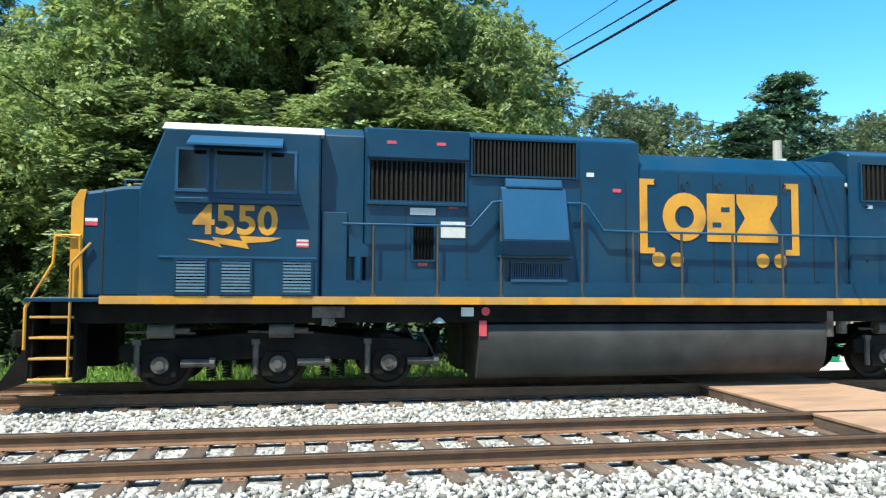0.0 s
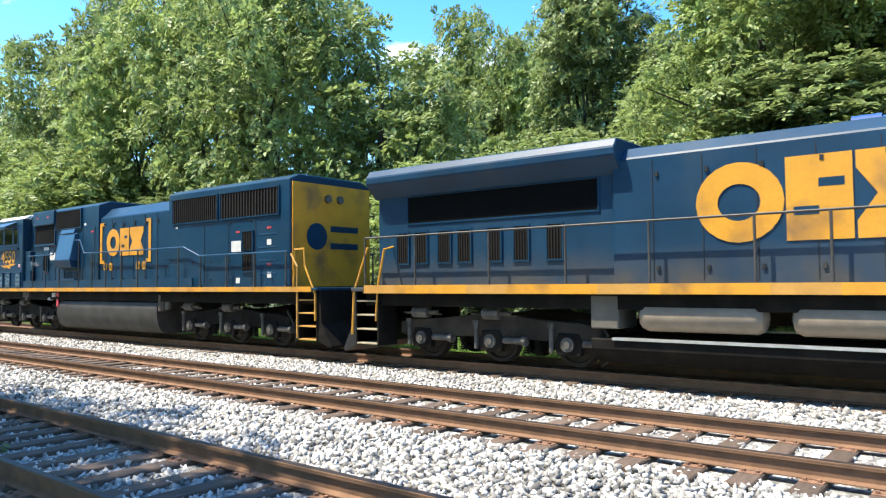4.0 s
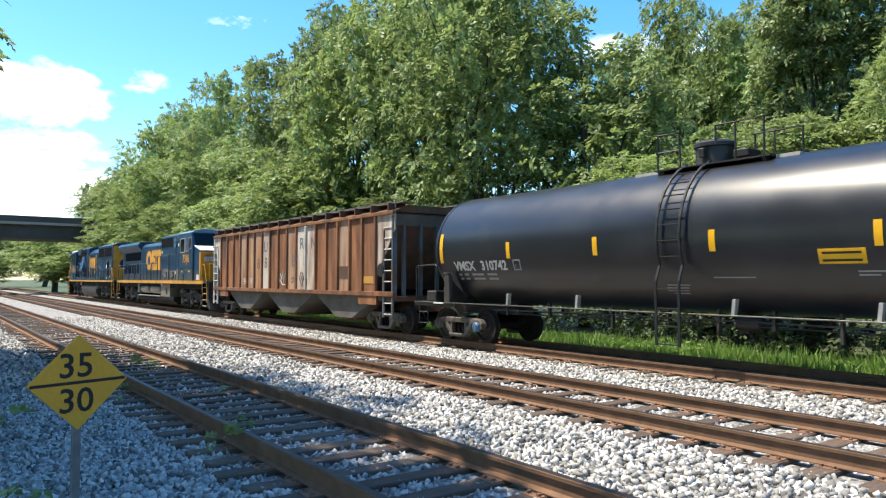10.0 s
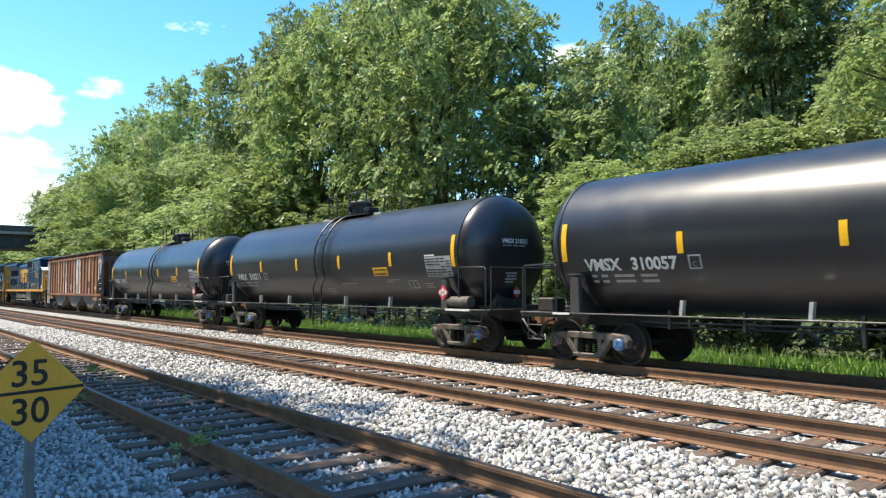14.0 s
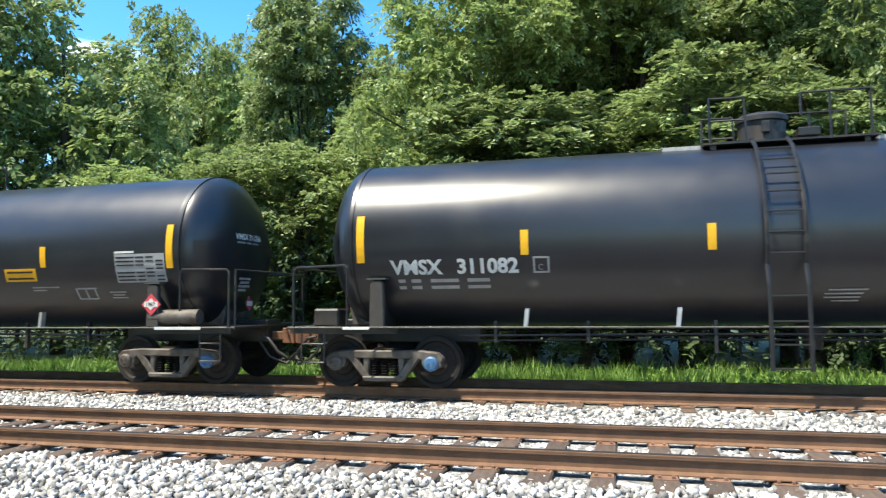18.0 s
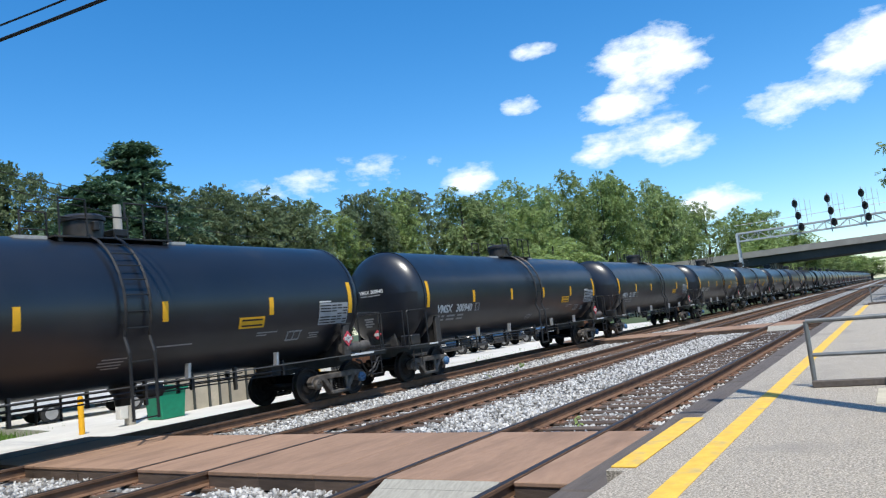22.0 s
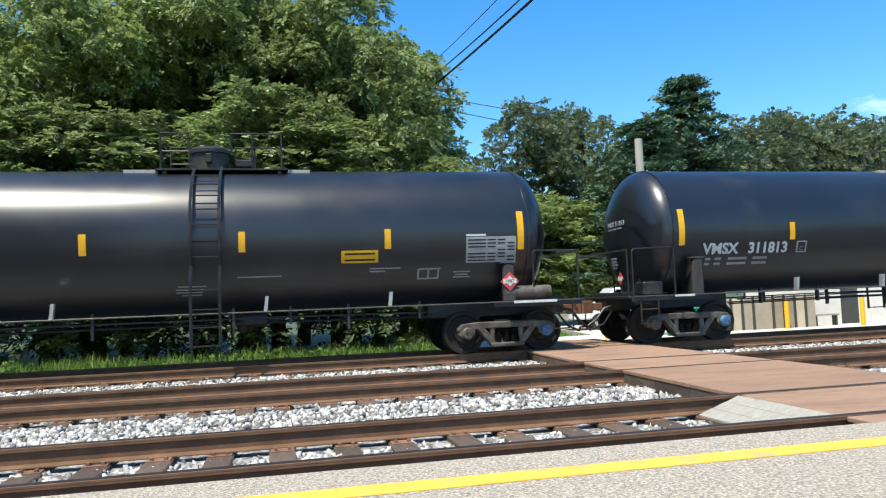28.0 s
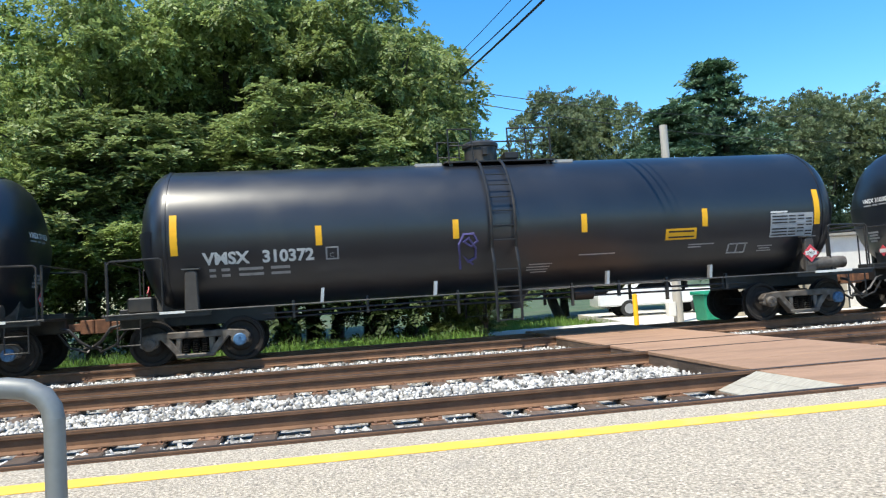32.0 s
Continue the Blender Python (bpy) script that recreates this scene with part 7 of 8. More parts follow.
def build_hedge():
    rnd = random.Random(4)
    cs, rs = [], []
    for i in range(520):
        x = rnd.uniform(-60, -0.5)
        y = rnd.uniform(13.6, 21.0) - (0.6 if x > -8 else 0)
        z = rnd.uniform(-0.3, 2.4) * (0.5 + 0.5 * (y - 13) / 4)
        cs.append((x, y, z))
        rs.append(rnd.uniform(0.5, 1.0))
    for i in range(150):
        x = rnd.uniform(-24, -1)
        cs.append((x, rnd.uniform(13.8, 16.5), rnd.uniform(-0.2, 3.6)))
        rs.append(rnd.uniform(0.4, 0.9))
    tagged(part("undergrowth", leaf_mesh("undergrowth", cs, rs, 75000, 0.17, LEAF_U, 31), LEAF_U), "leafy undergrowth along the foot of the wood, coloured dark for shade", "undergrowth", kind="stuff")
    cs, rs = [], []
    for i in range(330):
        x = rnd.uniform(-42, -1.2)
        cs.append((x, rnd.uniform(11.2, 13.4), rnd.uniform(-0.42, -0.3)))
        rs.append(rnd.uniform(0.12, 0.42) * (1.2 if math.sin(x * 0.9) > 0 else 0.7))
    tagged(part("verge_weeds", leaf_mesh("verge_weeds", cs, rs, 42000, 0.075, LEAF_W, 33, droop=0.1, flat=0.9), LEAF_W), "lush bright green weeds along the verge", "weeds", kind="stuff")
    cs, rs = [], []
    for i in range(60):
        x = rnd.uniform(-32, -13)
        y = rnd.uniform(-4.6, -3.1) - (0.4 if x > -16 else 0)
        cs.append((x, y, rnd.uniform(-0.3, 0.3)))
        rs.append(rnd.uniform(0.25, 0.55))
    for x, y in ((-13.2, -2.9), (-14.8, -3.3), (-17, -2.7), (-20, -2.2), (-14.2, -1.0), (-15.5, -0.2), (-17.5, 0.3), (-18.4, -1.2), (-22, 0.1), (-25, -0.4), (2.9, 0.2), (4.2, 0.35), (14, 6.2), (12.5, 6.6), (20, 5.8)):
        cs.append((x, y, -0.1))
        rs.append(0.2 if x < 0 else 0.12)
    tagged(part("weeds", leaf_mesh("weeds", cs, rs, 7000, 0.11, LEAF_B, 32), LEAF_B), "low green weeds growing in the ballast", "weeds", kind="stuff")


def build_grass():
    rng = np.random.default_rng(9)
    xs, ys, hs = [], [], []
    for x0, x1, y0, y1, n, h in ((-40, -0.6, 10.9, 13.8, 26000, 0.28), (-90, -40, 11, 15, 9000, 0.4), (13, 40, 20, 26, 6000, 0.2), (-0.4, 6.6, 16.8, 28, 7000, 0.22), (22, 70, 11.5, 14, 7000, 0.25), (2, 60, -12, -5.6, 14000, 0.16), (-40, -14, -6, -4.3, 4000, 0.25)):
        xs.append(rng.uniform(x0, x1, n))
        ys.append(rng.uniform(y0, y1, n))
        clump = 0.55 + 0.75 * (0.5 + 0.5 * np.sin(xs[-1] * 2.3 + 1.7 * np.sin(ys[-1] * 3.1)) * np.sin(ys[-1] * 1.9 + xs[-1] * 0.7))
        hs.append(h * clump * rng.uniform(0.4, 1.6, n))
    x, y, h = np.concatenate(xs), np.concatenate(ys), np.concatenate(hs)
    n = len(x)
    base = np.stack([x, y, np.full(n, -0.62)], 1)
    base[:, 2] = np.where((y > 10.5) & (y < 16) & (x < 0), -0.35, -0.6)
    a = rng.uniform(0, 6.283, n)
    d = np.stack([np.cos(a), np.sin(a), np.zeros(n)], 1)
    lean = np.stack([rng.normal(size=n) * 0.35, rng.normal(size=n) * 0.35, np.ones(n)], 1) * h[:, None]
    w = (0.012 + 0.02 * rng.random(n))[:, None]
    v = np.stack([base - d * w, base + d * w, base + lean], 1).reshape(-1, 3)
    me = bpy.data.meshes.new("grass")
    me.from_pydata(v.tolist(), [], np.arange(3 * n).reshape(-1, 3).tolist())
    me.materials.append(GRASSB)
    tagged(new("grass", me), "bright green uncut grass beside the line", "grass", kind="stuff")
    bank = Mb()
    bank.prism([(10.6, -0.62), (11.4, -0.37), (16.0, -0.35), (18, -0.62)], "x", -120, -0.4)
    tagged(part("verge", bank, SOIL), "grassy verge between track and wood", "verge", kind="structure")


build_hedge()
build_grass()

# ---- the site: car park, poles, wires, signals, bridges, railings ----
LOT = mat("bleached_concrete_paving", (0.62, 0.59, 0.53), 0.9, var=0.1, scale=0.8, bump=0.1, bscale=30, dirt=(0.45, 0.42, 0.37), dirt_amt=0.3, dirt_scale=0.4)
GREENP = mat("green_plastic_bin", (0.01, 0.22, 0.12), 0.5, var=0.15)
BEIGE = mat("beige_wall_panel", (0.42, 0.37, 0.28), 0.85, var=0.15, scale=2, rand=0.3)
WALLW = mat("white_painted_block", (0.7, 0.68, 0.63), 0.85, var=0.08, scale=3)
CARW = mat("white_car_paint", (0.75, 0.76, 0.77), 0.25, coat=0.5, var=0.04)
CARK = mat("dark_car_paint", (0.02, 0.025, 0.03), 0.25, coat=0.6, var=0.1, rand=0.5)
CARB = mat("blue_car_paint", (0.012, 0.025, 0.06), 0.25, coat=0.6, var=0.1)
RUBBER = mat("tyre_rubber", (0.02, 0.02, 0.02), 0.8)
HUB = mat("alloy_hub", (0.5, 0.5, 0.5), 0.35, metal=0.8)
BRCONC = mat("dark_bridge_girder", (0.05, 0.055, 0.05), 0.8, var=0.25, scale=0.5)
BRDECK = mat("bridge_parapet", (0.3, 0.28, 0.24), 0.85, var=0.2, scale=0.6)
SIGGREY = mat("pale_gantry_steel", (0.6, 0.61, 0.61), 0.5, metal=0.3, var=0.15)
WIREM = mat("black_cable", (0.012, 0.012, 0.014), 0.6)
CREAM = mat("cream_concrete", (0.56, 0.5, 0.37), 0.85, var=0.15, scale=2.0, bump=0.1, bscale=50, dirt=(0.36, 0.31, 0.23), dirt_amt=0.35)
POSTW = mat("grey_weathered_post", (0.42, 0.39, 0.34), 0.85, var=0.2, scale=2, stretch=(4, 4, 0.5))


def build_lot():
    slab = Mb()
    slab.prism([(0.2, 11.3), (60, 11.3), (60, 25), (6.9, 25), (5.6, 17.2), (0.1, 16.6)], "z", -0.7, -0.3)
    tagged(part("car_park", slab, LOT), "sun-bleached concrete car park beside the line", "car park", kind="structure")
    kb = Mb()
    kb.prism([(0.2, 11.1), (24, 11.1), (24, 11.28), (0.35, 11.28)], "z", -0.62, -0.2)
    tagged(part("kerb", kb, CONC, bevel=0.02), "pale concrete kerb along the car park", "kerb", kind="structure")
    for x, y in ((4.84, 14.4), (11.6, 15.0), (14.2, 14.6)):
        b = thing("bollard", "yellow steel bollard beside the car park", "bollard", "bollards")
        part("post", Mb().lathe([(-0.35, 0.075), (0.62, 0.075), (0.68, 0.05), (0.70, 0.01)], 14, c=(x, y, 0), axis="z"), YEL, b, smooth=True)
    b = thing("bollard", "white post beside the yellow bollards", "bollard", "bollards")
    part("post", Mb().cyl((14.7, 14.7, -0.3), (14.7, 14.7, 0.75), 0.06, n=12), WALLW, b)
    p = thing("post", "grey weathered timber pole with a white meter box at its foot", "pole")
    part("pole", Mb().cyl((6.28, 14.46, -0.4), (6.28, 14.46, 5.92), 0.15, 0.12, 14), POSTW, p, smooth=True)
    part("meter_box", Mb().box(5.9, 6.14, 14.3, 14.55, -0.1, 0.35), WALLW, p, bevel=0.02)
    g = thing("bin", "green plastic refuse bin with a sloping lid", "bin")
    part("body", Mb().prism([(7.0, -0.3), (7.75, -0.3), (7.85, 0.5), (6.9, 0.5)], "y", 14.0, 14.7), GREENP, g, bevel=0.03)
    part("lid", Mb().prism([(13.95, 0.5), (14.75, 0.5), (14.75, 0.62), (13.95, 0.55)], "x", 6.86, 7.9), GREENP, g, bevel=0.02)
    for sx in (7.1, 7.65):
        part("wheel", Mb().cyl((sx - 0.04, 14.72, -0.2), (sx + 0.04, 14.72, -0.2), 0.1, n=12), RUBBER, g)
    w = thing("panel_fence", "fence of weathered beige and grey panels", "fence")
    x = 8.1
    rnd = random.Random(8)
    while x < 12.6:
        ln = rnd.choice((0.42, 0.6, 0.75))
        part("panel", Mb().box(x, x + ln - 0.03, 15.3, 15.36, -0.3, 0.75), BEIGE, w, bevel=0.008)
        part("post", Mb().box(x - 0.04, x + 0.02, 15.24, 15.3, -0.3, 0.8), BRCONC, w)
        x += ln
    h = thing("building", "low white block building behind the car park", "building")
    part("wall", Mb().box(12.9, 16.5, 16.0, 19.0, -0.35, 2.2), WALLW, h, bevel=0.02)
    part("roof", Mb().box(12.7, 16.7, 15.8, 19.2, 2.2, 2.35), BRDECK, h, bevel=0.02)
    part("door", Mb().box(14.6, 15.3, 15.97, 16.0, -0.3, 1.6), BRCONC, h)
    bn = thing("bench", "small red and grey bench by the fence", "bench")
    part("seat", Mb().box(12.95, 13.9, 15.3, 15.6, 0.05, 0.1), BRDECK, bn)
    for sx in (13.0, 13.8):
        part("leg", Mb().box(sx, sx + 0.06, 15.35, 15.55, -0.3, 0.05), BRCONC, bn)


def vehicle(name, label, paint, kind="car"):
    v = thing(name, label, name.replace("_", " "), "parked vehicles")
    if kind == "truck":
        prof = [(-2.6, 0.42), (-2.6, 0.95), (-0.55, 0.98), (-0.4, 1.6), (0.75, 1.62), (1.25, 1.06), (2.45, 0.98), (2.6, 0.8), (2.6, 0.42)]
        glass = [(-0.28, 1.1), (-0.2, 1.52), (0.68, 1.54), (1.1, 1.1)]
    else:
        prof = [(-2.15, 0.35), (-2.2, 0.8), (-1.9, 0.95), (-1.3, 1.4), (0.3, 1.42), (1.05, 0.95), (2.05, 0.82), (2.2, 0.6), (2.15, 0.35)]
        glass = [(-1.55, 0.98), (-1.15, 1.33), (0.22, 1.35), (0.85, 0.98)]
    part("body", Mb().prism(prof, "y", -0.85, 0.85), paint, v, bevel=0.06)
    for s in (-1, 1):
        part("side_window", Mb().prism(glass, "y", *sorted((s * 0.853, s * 0.862))), GLASSD, v)
        part("head_lamp", Mb().box(2.05, 2.2, *sorted((s * 0.5, s * 0.8)), 0.66, 0.78), WALLW, v)
        for x in (-1.35, 1.4):
            w = part("wheel", Mb().cyl((x, s * 0.7, 0.32), (x, s * 0.88, 0.32), 0.33, n=20), RUBBER, v, bevel=0.02)
            part("hub", Mb().cyl((x, s * 0.88, 0.32), (x, s * 0.895, 0.32), 0.2, n=14), HUB, w)
    part("bumper", Mb().box(2.1, 2.26, -0.8, 0.8, 0.35, 0.55), BLACKM, v, bevel=0.03)
    part("bumper", Mb().box(-2.3, -2.12, -0.8, 0.8, 0.35, 0.55), BLACKM, v, bevel=0.03)
    return v


def build_vehicles():
    pk = vehicle("pickup_truck", "white pickup truck parked on concrete", CARW, "truck")
    pk.matrix_basis = pose(8.7, 20.6, -0.3, 0, 0, 170)
    a = vehicle("car", "dark parked car facing the railway", CARK)
    a.matrix_basis = pose(18.3, 17.6, -0.3, 0, 0, 184)
    for x, y, r in ((24.5, 18.8, 100), (27.3, 18.8, 262), (30.2, 19.0, 95), (33.2, 19.0, 85), (36.3, 19.4, 272), (39.5, 19.2, 88)):
        copy_thing(a, pose(x, y, -0.3, 0, 0, r))
    b = vehicle("car", "dark blue parked car in the car park", CARB)
    b.matrix_basis = pose(21.6, 18.4, -0.3, 0, 0, 95)
    w = vehicle("car", "white parked car in the car park", CARW)
    w.matrix_basis = pose(42.6, 19.3, -0.3, 0, 0, 92)


def sag(a, b, drop, n=14):
    a, b = Vector(a), Vector(b)
    return [tuple(a.lerp(b, i / n) - Vector((0, 0, 4 * drop * (i / n) * (1 - i / n)))) for i in range(n + 1)]


def build_poles():
    p = thing("utility_pole", "dark creosoted timber utility pole on the platform", "utility pole")
    part("pole", Mb().cyl((1.0, -4.8, 0.1), (0.98, -5.08, 10.2), 0.115, 0.1, 18), POLEW, p, smooth=True)
    part("conduit", Mb().cyl((0.87, -4.76, 0.2), (0.88, -5.02, 9.5), 0.018, n=6), BLACKM, p)
    part("tag", Mb().box(0.85, 0.87, -4.9, -4.83, 2.4, 2.55), SILVER, p)
    q = thing("street_lamp", "street lamp with a white head on a pole among leaves", "street lamp")
    part("pole", Mb().cyl((-0.7, 18.8, -0.6), (-0.6, 18.6, 8.3), 0.15, 0.11, 12), POLEW, q)
    part("arm", Mb().tube([(-0.6, 18.5, 8.1), (0.0, 18.1, 8.45), (0.5, 17.9, 8.5)], 0.03, 6), SILVER, q)
    part("lamp_head", Mb().prism([(0.4, 8.38), (1.1, 8.36), (1.12, 8.44), (0.9, 8.5), (0.45, 8.5)], "y", 17.75, 18.02), WALLW, q, bevel=0.02)
    ends = [((1.02, -4.95, 7.7), (0.635, 18.4, 9.546), 0.012, 0.29), ((1.05, -4.95, 7.0), (0.653, 18.4, 9.087), 0.02, 0.26), ((1.08, -4.95, 6.75), (0.445, 18.4, 8.556), 0.034, 0.2)]
    for a, b, r, drop in ends:
        tagged(part("cable", Mb().tube(sag(a, b, drop), r, 6), WIREM), "black overhead cable crossing the tracks", "cable", "overhead cables")
    for a, b, r in (((-0.6, 18.6, 8.6), (22, 27, 9.2), 0.014), ((-0.6, 18.6, 8.2), (24, 24, 7.0), 0.014)):
        tagged(part("cable", Mb().tube(sag(a, b, 0.5), r, 5), WIREM), "thin overhead service cable", "cable", "overhead cables")
    # posts of a far lamp row and the mast beside the bridge
    m = thing("mast", "thin grey steel mast beside the far bridge", "mast")
    part("pole", Mb().cyl((92, -7.2, -0.6), (92, -7.2, 11.0), 0.1, 0.06, 8), SIGGREY, m)


def build_sign():
    s = thing("speed_sign", "amber diamond railway speed sign reading 35 over 30", "sign")
    R = pose(-12.50, -2.63, 0.86, 0, 0, 9)
    s.matrix_basis = R
    h = 0.35
    part("plate", Mb().prism([(-h, 0), (0, -h), (h, 0), (0, h)], "x", -0.006, 0.006), SIGNY, s, bevel=0.004)
    pl = lambda u, z: (0.0085, u, z)
    for fig, u, z in (("35", -0.145, 0.04), ("30", -0.14, -0.215)):
        part("speed_figure", text_mesh("speed_figure", [(fig, 0.25, u, z)], SIGNK, pl, 0.012), None, s)
    part("divider", Mb().prism([(-0.33, -0.02), (0.335, -0.004), (0.33, 0.018), (-0.325, 0.002)], "x", 0.006, 0.0085), SIGNK, s)
    part("post", Mb().box(-0.05, -0.008, -0.028, 0.028, -1.25, 0.1), GALV, s)


def build_signals():
    g = thing("signal_gantry", "grey lattice signal gantry spanning the tracks", "signal gantry")
    x, ya, yb, z0, z1 = 85.0, 11.4, -5.0, 7.4, 8.3
    for y in (ya, yb):
        for dx in (-0.5, 0.5):
            part("leg", Mb().box(x + dx - 0.1, x + dx + 0.1, y - 0.1, y + 0.1, -0.6, z1), SIGGREY, g)
        br = Mb()
        for k in range(7):
            br.tube([(x - 0.5, y, k * 1.1), (x + 0.5, y, k * 1.1 + 1.1)], 0.04, 4)
        part("leg_bracing", br, SIGGREY, g)
    for dx in (-0.5, 0.5):
        for z in (z0, z1):
            part("chord", Mb().box(x + dx - 0.07, x + dx + 0.07, yb, ya, z - 0.07, z + 0.07), SIGGREY, g)
        br = Mb()
        n = 14
        for k in range(n):
            y = yb + (ya - yb) * k / n
            d = (ya - yb) / n
            br.tube([(x + dx, y, z0 if k % 2 else z1), (x + dx, y + d, z1 if k % 2 else z0)], 0.045, 4)
            br.tube([(x + dx, y, z0), (x + dx, y, z1)], 0.035, 4)
        part("lattice", br, SIGGREY, g)
    part("round_board", Mb().cyl((x - 0.9, -4.7, 2.85), (x - 0.8, -4.7, 2.85), 0.6, n=24), WALLW, g, "round white board on the gantry leg")
    part("walkway", Mb().box(x - 0.5, x + 0.5, yb, ya, z1 + 0.05, z1 + 0.1), SIGGREY, g)
    part("walkway_rail", Mb().tube([(x - 0.55, yb, z1 + 1.0), (x - 0.55, ya, z1 + 1.0)], 0.03, 5), SIGGREY, g)
    for y in (4.7, 1.4, -1.9):
        s = thing("signal", "black signal with stacked heads on the gantry", "signal", "signals on the gantry")
        part("mast", Mb().cyl((x - 0.75, y, 7.0), (x - 0.75, y, 11.4), 0.06, n=8), SIGGREY, s)
        for z in (10.7, 9.3, 8.0):
            yy = y - 0.12 * (10.7 - z)
            oval = [(yy + 0.3 * math.cos(k * math.pi / 8), z + 0.46 * math.sin(k * math.pi / 8)) for k in range(16)]
            b = part("head", Mb().prism(oval, "x", x - 1.0, x - 0.85), SIGNK, s)
            part("hood", Mb().cyl((x - 1.0, yy, z + 0.1), (x - 1.25, yy, z + 0.1), 0.15, n=10, caps=False), SIGNK, b)
        part("service_frame", Mb().tube([(x - 0.6, y - 1.0, 8.3), (x - 0.6, y - 1.0, 11.2)], 0.04, 4).tube([(x - 0.6, y - 1.5, 9.9), (x - 0.6, y + 0.1, 9.9)], 0.03, 4).tube([(x - 0.6, y - 1.5, 9.0), (x - 0.6, y - 1.5, 10.9)], 0.025, 4), SIGGREY, s)
        part("ladder", Mb().tube([(x - 0.6, y - 0.45, 8.3), (x - 0.6, y - 0.45, 11.3)], 0.03, 4).tube([(x - 0.6, y - 0.15, 8.3), (x - 0.6, y - 0.15, 11.3)], 0.03, 4), SIGGREY, s)


def build_bridges():
    b = thing("road_bridge", "dark girder road bridge over the railway, far along the line", "bridge")
    x = 130
    part("girder", Mb().box(x - 5, x + 5, -45, 60, 5.6, 7.0), BRCONC, b, bevel=0.03)
    part("deck", Mb().box(x - 5.6, x + 5.6, -45, 60, 7.0, 7.35), BRDECK, b)
    part("parapet", Mb().box(x - 5.6, x - 5.3, -45, 60, 7.35, 8.0), BRDECK, b)
    for y in (-6.5, 13.5):
        part("pier", Mb().box(x - 4, x + 4, y - 0.6, y + 0.6, -0.7, 5.6), BRDECK, b, bevel=0.05)
    b = thing("road_bridge", "dark steel road bridge crossing low over the tracks", "bridge")
    x = -108
    part("girder", Mb().box(x - 4, x + 4, -60, 60, 6.4, 8.0), BRCONC, b, bevel=0.03)
    part("deck", Mb().box(x - 4.6, x + 4.6, -60, 60, 8.0, 8.3), BRDECK, b)
    part("parapet", Mb().box(x + 4.3, x + 4.6, -60, 60, 8.3, 9.0), BRCONC, b)
    rb = Mb()
    for k in range(24):
        rb.box(x + 4.0, x + 4.15, -60 + 5 * k, -59.75 + 5 * k, 6.4, 8.0)
    part("stiffeners", rb, BRCONC, b)
    for y in (-8.5, 14.5):
        part("pier", Mb().box(x - 3.5, x + 3.5, y - 0.5, y + 0.5, -0.7, 6.4), BRDECK, b, bevel=0.05)


def pipe_rail(label, runs, posts, r=0.03, z0=PLAT_Z, mids=()):
    g = thing("railing", label, "railing", "platform railings")
    for pts in runs:
        part("rail", Mb().tube(pts, r, 10), GALV, g, smooth=True)
    for pts in mids:
        part("mid_rail", Mb().tube(pts, r * 0.85, 8), GALV, g, smooth=True)
    for x, y, z in posts:
        p = part("post", Mb().cyl((x, y, z0 - 0.05), (x, y, z), r, n=10), GALV, g, smooth=True)
        part("flange", Mb().cyl((x, y, z0), (x, y, z0 + 0.012), r * 2.2, n=12), GALV, p)
    return g


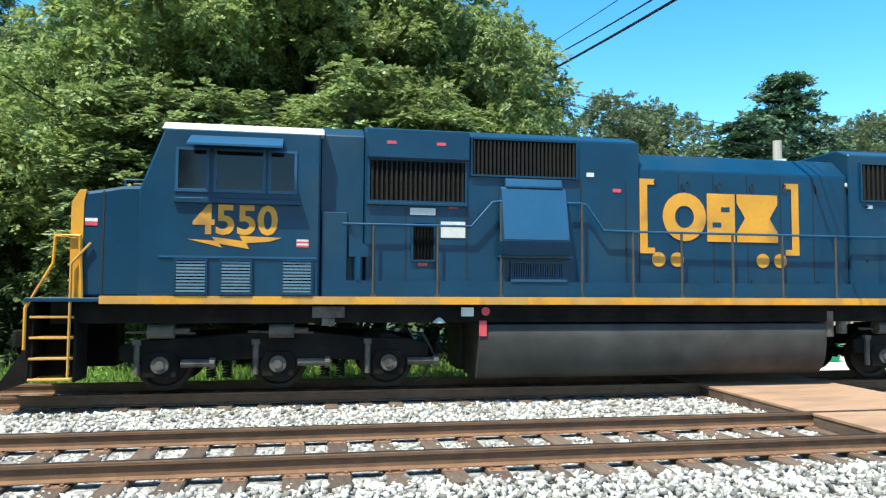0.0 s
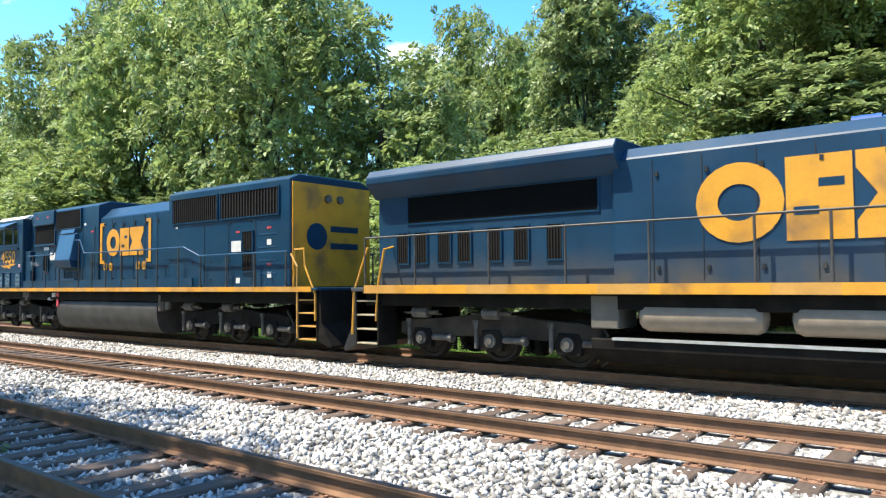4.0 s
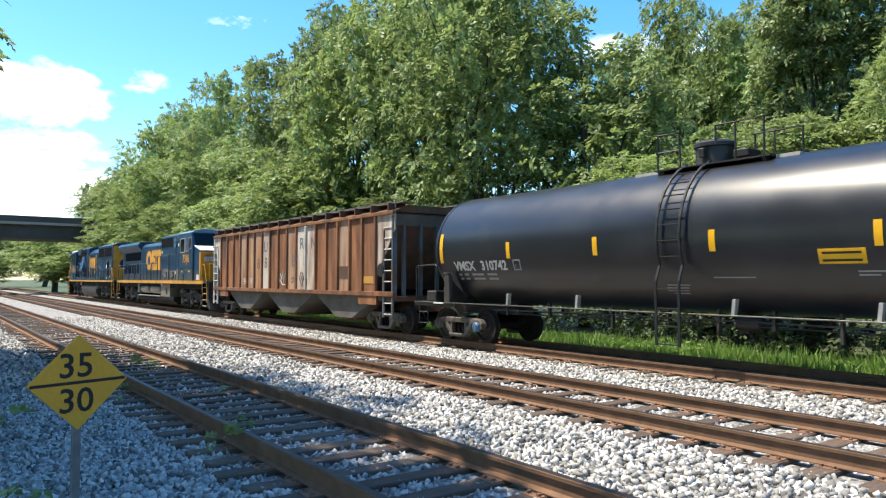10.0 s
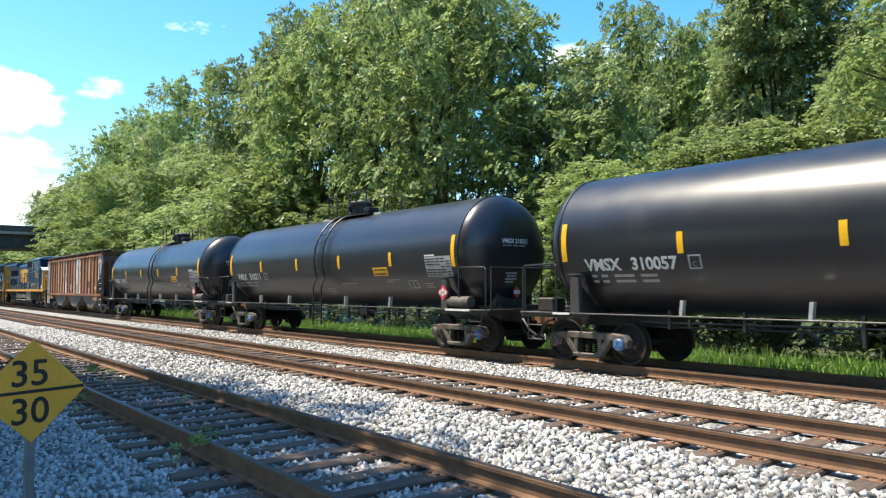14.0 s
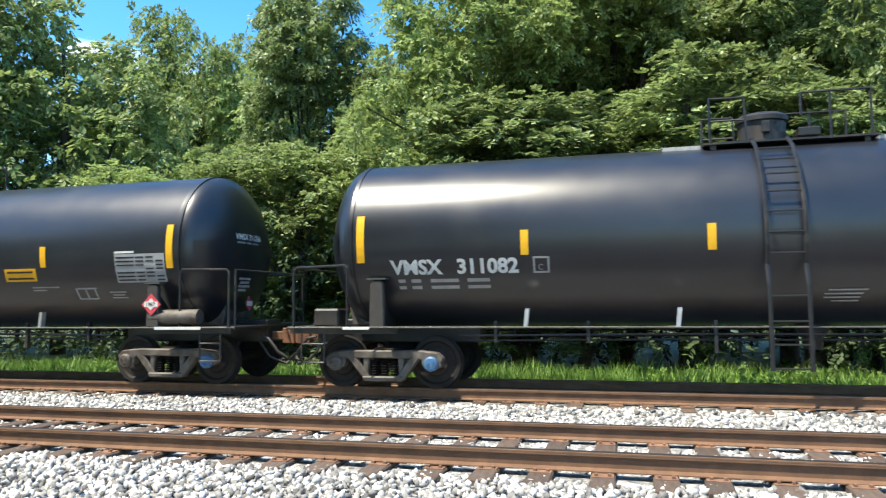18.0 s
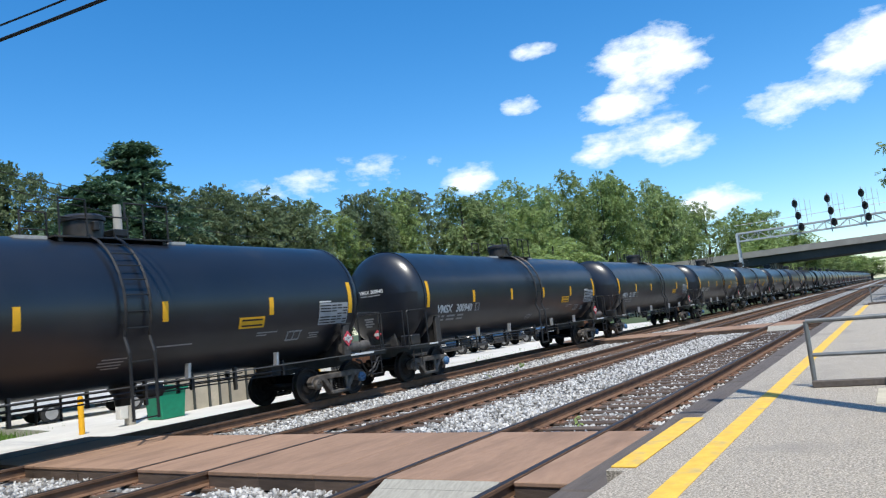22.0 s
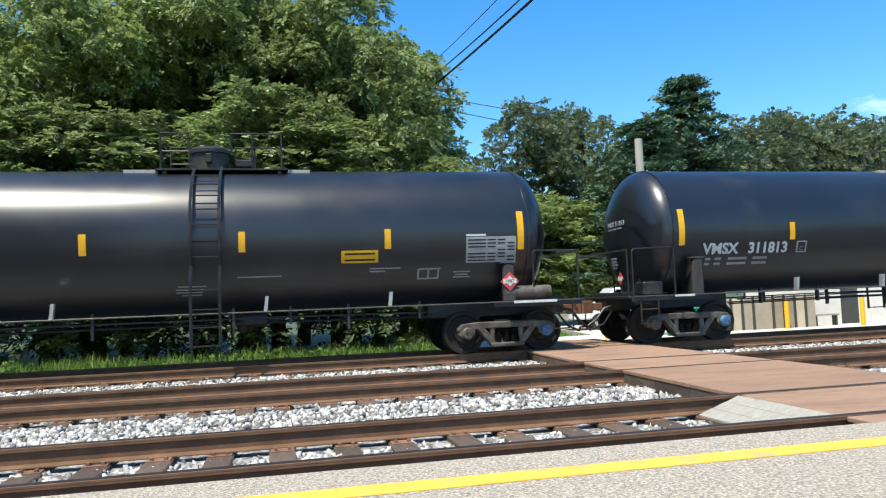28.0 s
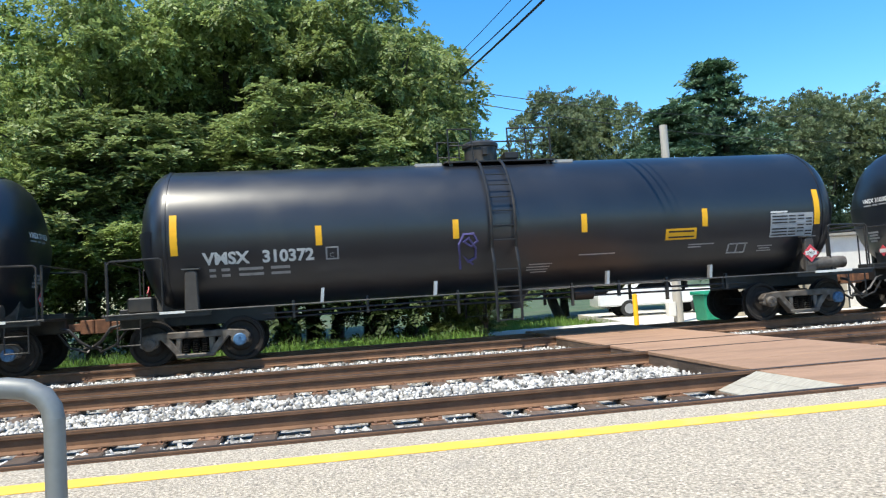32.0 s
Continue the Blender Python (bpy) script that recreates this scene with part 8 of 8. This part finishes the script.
def build_railings():
    lab = "galvanised pipe railing round the steps off the platform"
    pipe_rail(lab, [[(4.15, -2.98, 1.03), (4.15, -5.3, 0.99)]], [(4.15, -2.98, 1.03), (4.15, -5.3, 1.0)], mids=[[(4.15, -2.98, 0.6), (4.15, -5.3, 0.56)]])
    tagged(part("kerb_board", Mb().box(4.02, 4.11, -5.3, -2.96, PLAT_Z, PLAT_Z + 0.085), EDGETIMB, bevel=0.01), "grey weathered board on edge under a railing", "kerb", kind="structure")
    # sloping handrails on either side of the steps
    for x, top in ((1.97, 1.0), (3.76, 1.02)):
        g = pipe_rail("galvanised sloping handrail beside the steps", [[(x, -4.04, 0.82), (x, -5.5, 0.1)]], [(x, -4.03, top)], mids=[[(x, -4.04, 0.46), (x, -5.5, -0.26)]], r=0.032)
        for y in (-4.37, -5.4):
            part("post", Mb().cyl((x, y, 0.82 + 0.493 * (y + 4.04)), (x, y, -0.3), 0.03, n=10), GALV, g, smooth=True)
    pipe_rail(lab, [[(1.89, -4.02, 1.01), (1.9, -4.62, 1.01)]], [(1.89, -4.01, 1.04)], mids=[[(1.89, -4.02, 0.62), (1.9, -4.62, 0.61)]], r=0.036)
    tagged(part("kerb_board", Mb().box(1.8, 1.87, -5.3, -4.07, PLAT_Z, PLAT_Z + 0.07), EDGETIMB, bevel=0.01), "grey weathered board on edge under a railing", "kerb", kind="structure")
    tagged(part("kerb_board", Mb().box(3.8, 3.87, -5.3, -4.07, PLAT_Z, PLAT_Z + 0.07), EDGETIMB, bevel=0.01), "grey weathered board on edge under a railing", "kerb", kind="structure")
    tagged(part("landing_slab", Mb().box(2.52, 3.71, -4.06, -3.68, PLAT_Z - 0.02, PLAT_Z + 0.008), CREAM, bevel=0.003), "pale cream concrete landing at the head of the steps", "slab", kind="structure")
    st = tagged(new("platform_steps"), "pale concrete steps leading down off the platform", "steps", kind="structure")
    for k in range(4):
        part("step", Mb().box(1.98, 3.7, -4.4 - 0.34 * k, -4.07 - 0.34 * k, -0.62, 0.2 - 0.17 * (k + 0.6)), CREAM, st, bevel=0.01)
    pipe_rail("galvanised pipe railing beside the way off the platform", [[(-2.42, -4.64, 1.03), (1.98, -4.62, 1.03)], [(-2.42, -4.64, 0.98), (-2.42, -6.2, 0.98)]], [(-2.42, -4.64, 1.03), (-0.35, -4.63, 1.03), (1.98, -4.62, 1.03), (-2.42, -6.2, 0.98)], mids=[[(-2.42, -4.64, 0.6), (1.98, -4.62, 0.6)], [(-2.42, -4.64, 0.55), (-2.42, -6.2, 0.55)]], r=0.036)
    pipe_rail("galvanised pipe railing with a rounded end on the platform", [[(-5.34, -4.86, 0.82), (-5.345, -4.86, 0.85), (-5.36, -4.86, 0.875), (-5.39, -4.86, 0.893), (-5.43, -4.865, 0.9), (-8.2, -4.9, 0.9)]], [(-5.34, -4.86, 0.83), (-6.8, -4.89, 0.9), (-8.2, -4.9, 0.87)], mids=[[(-5.34, -4.86, 0.47), (-8.2, -4.9, 0.47)]], r=0.022)
    run = thing("railing", "long galvanised railing along the back of the platform", "railing", "platform railings")
    for z in (1.06, 0.72, 0.4):
        part("rail", Mb().tube([(5.2, -5.02, z), (34.4, -4.96, z)], 0.028, 6), GALV, run)
    for k in range(25):
        part("post", Mb().cyl((5.2 + 1.216 * k, -5.02 + 0.0025 * k, PLAT_Z), (5.2 + 1.216 * k, -5.02 + 0.0025 * k, 1.06), 0.028, n=8), GALV, run)
    pipe_rail("galvanised railing across the end of the platform", [[(34.4, -2.78, 1.1), (34.4, -4.96, 1.06)]], [(34.4, -2.78, 1.1), (34.4, -3.9, 1.08), (34.4, -4.96, 1.06)], mids=[[(34.4, -2.78, 0.66), (34.4, -4.96, 0.62)]], r=0.032)
    tagged(part("kerb_board", Mb().box(34.2, 34.35, -4.96, -2.6, PLAT_Z, PLAT_Z + 0.1), EDGETIMB, bevel=0.01), "grey weathered board across the end of the platform", "kerb", kind="structure")
    # a small flag hanging askew from the corner post
    f = thing("flag", "small faded striped flag tied to a railing post", "flag")
    red, blue = mat("flag_red", (0.4, 0.09, 0.1), 0.8), mat("flag_blue", (0.06, 0.065, 0.13), 0.8)
    f.matrix_basis = pose(1.84, -4.03, 1.22)

    def cloth(u0, u1, v0, v1, off):
        mb = Mb()
        n = 6
        vs = []
        for i in range(n + 1):
            u = u0 + (u1 - u0) * i / n
            for v in (v0, v1):
                wave = 0.012 * math.sin(9 * u + 3 * v) - off
                vs.append((wave, -0.11 * u + 0.068 * v, -0.18 * u - 0.135 * v))
        return mb.add(vs, [(2 * i, 2 * i + 1, 2 * i + 3, 2 * i + 2) for i in range(n)])

    part("stick", Mb().cyl((0.02, 0.075, -0.3), (0, -0.005, 0.03), 0.006, n=6), POSTW, f)
    for k in range(9):
        part("stripe", cloth(0, 1, k / 9, (k + 1) / 9, 0), red if k % 2 == 0 else WALLW, f)
    part("canton", cloth(0, 0.45, 0, 0.56, 0.003), blue, f)


build_lot()
build_vehicles()
build_poles()
build_sign()
build_signals()
build_bridges()
build_railings()
build_crossing("crossing_far", 25.5, "brown timber foot crossing further along the tracks", 3.0)

# ---- what moves ----
NUMBERS = ["310742", "310211", "310057", "311266", "311082", "311075", "300954", "300940", "311187", "311813", "310372", "310307"]
CARS = [(LEAD, -64.2), (SECOND, -43.0), (HOPPER, -24.35)]
# how far the dome and its ladder stand behind the usual place
DOME = [0.9, 0.7, 0.9, 0.0, 0.0, 0.0, 1.1, 1.1, 1.1, 1.15, 0.0, 0.9]
TOP_PARTS = {"ladder", "top_platform", "platform_rail", "rail_post", "mid_bar", "bonnet", "bonnet_latch", "grip_strip", "valve_box", "bottom_outlet"}
for i in range(30):
    # the cars that come close carry their own numbers
    car = SHARED_TANK if i == 29 else copy_thing(SHARED_TANK, Matrix())
    for p in car.children:
        if p.name.split(".")[0] in TOP_PARTS:
            p.matrix_basis = Matrix.Translation((DOME[i % len(DOME)], 0, 0)) @ p.matrix_basis
    if i < len(NUMBERS):
        letter_tank(car, NUMBERS[i])
    CARS.append((car, -7.22 + 17.0 * i))
# distance that the train has run, by the clock
RUN = [(0, -63.27), (0.5, -59.9), (1, -56.63), (2, -49.9), (3, -42.6), (4.5, -31.6), (6, -20.65), (7.5, -9.85), (9, 0.95), (11, 15.35), (13, 29.7), (14.5, 40.35), (16, 51), (17, 58.2), (18, 65.4), (19, 72.45), (20, 79.5), (21.5, 90.1), (23, 100.6), (24, 107.5), (25, 114.6), (26, 121.65), (27.5, 132.1), (29, 142.6), (30, 149.45), (31, 156.42), (32, 163.42)]


def run_at(t):
    return float(np.interp(t, [a for a, b in RUN], [b for a, b in RUN]))


def motions():
    for car, u in CARS:
        walk(car, [(t, pose(u - s, T1, 0)) for t, s in RUN])
    # wheels turn with the way that they roll
    times = [k * 0.08 for k in range(401)]
    for car, u in CARS[:16]:
        for w in car.children:
            if w.get("roll"):
                x, _, r = w.matrix_basis.translation
                walk(w, [(t, Matrix.Translation((x, 0, r)) @ Matrix.Rotation(-run_at(t) / r, 4, "Y")) for t in times])


motions()
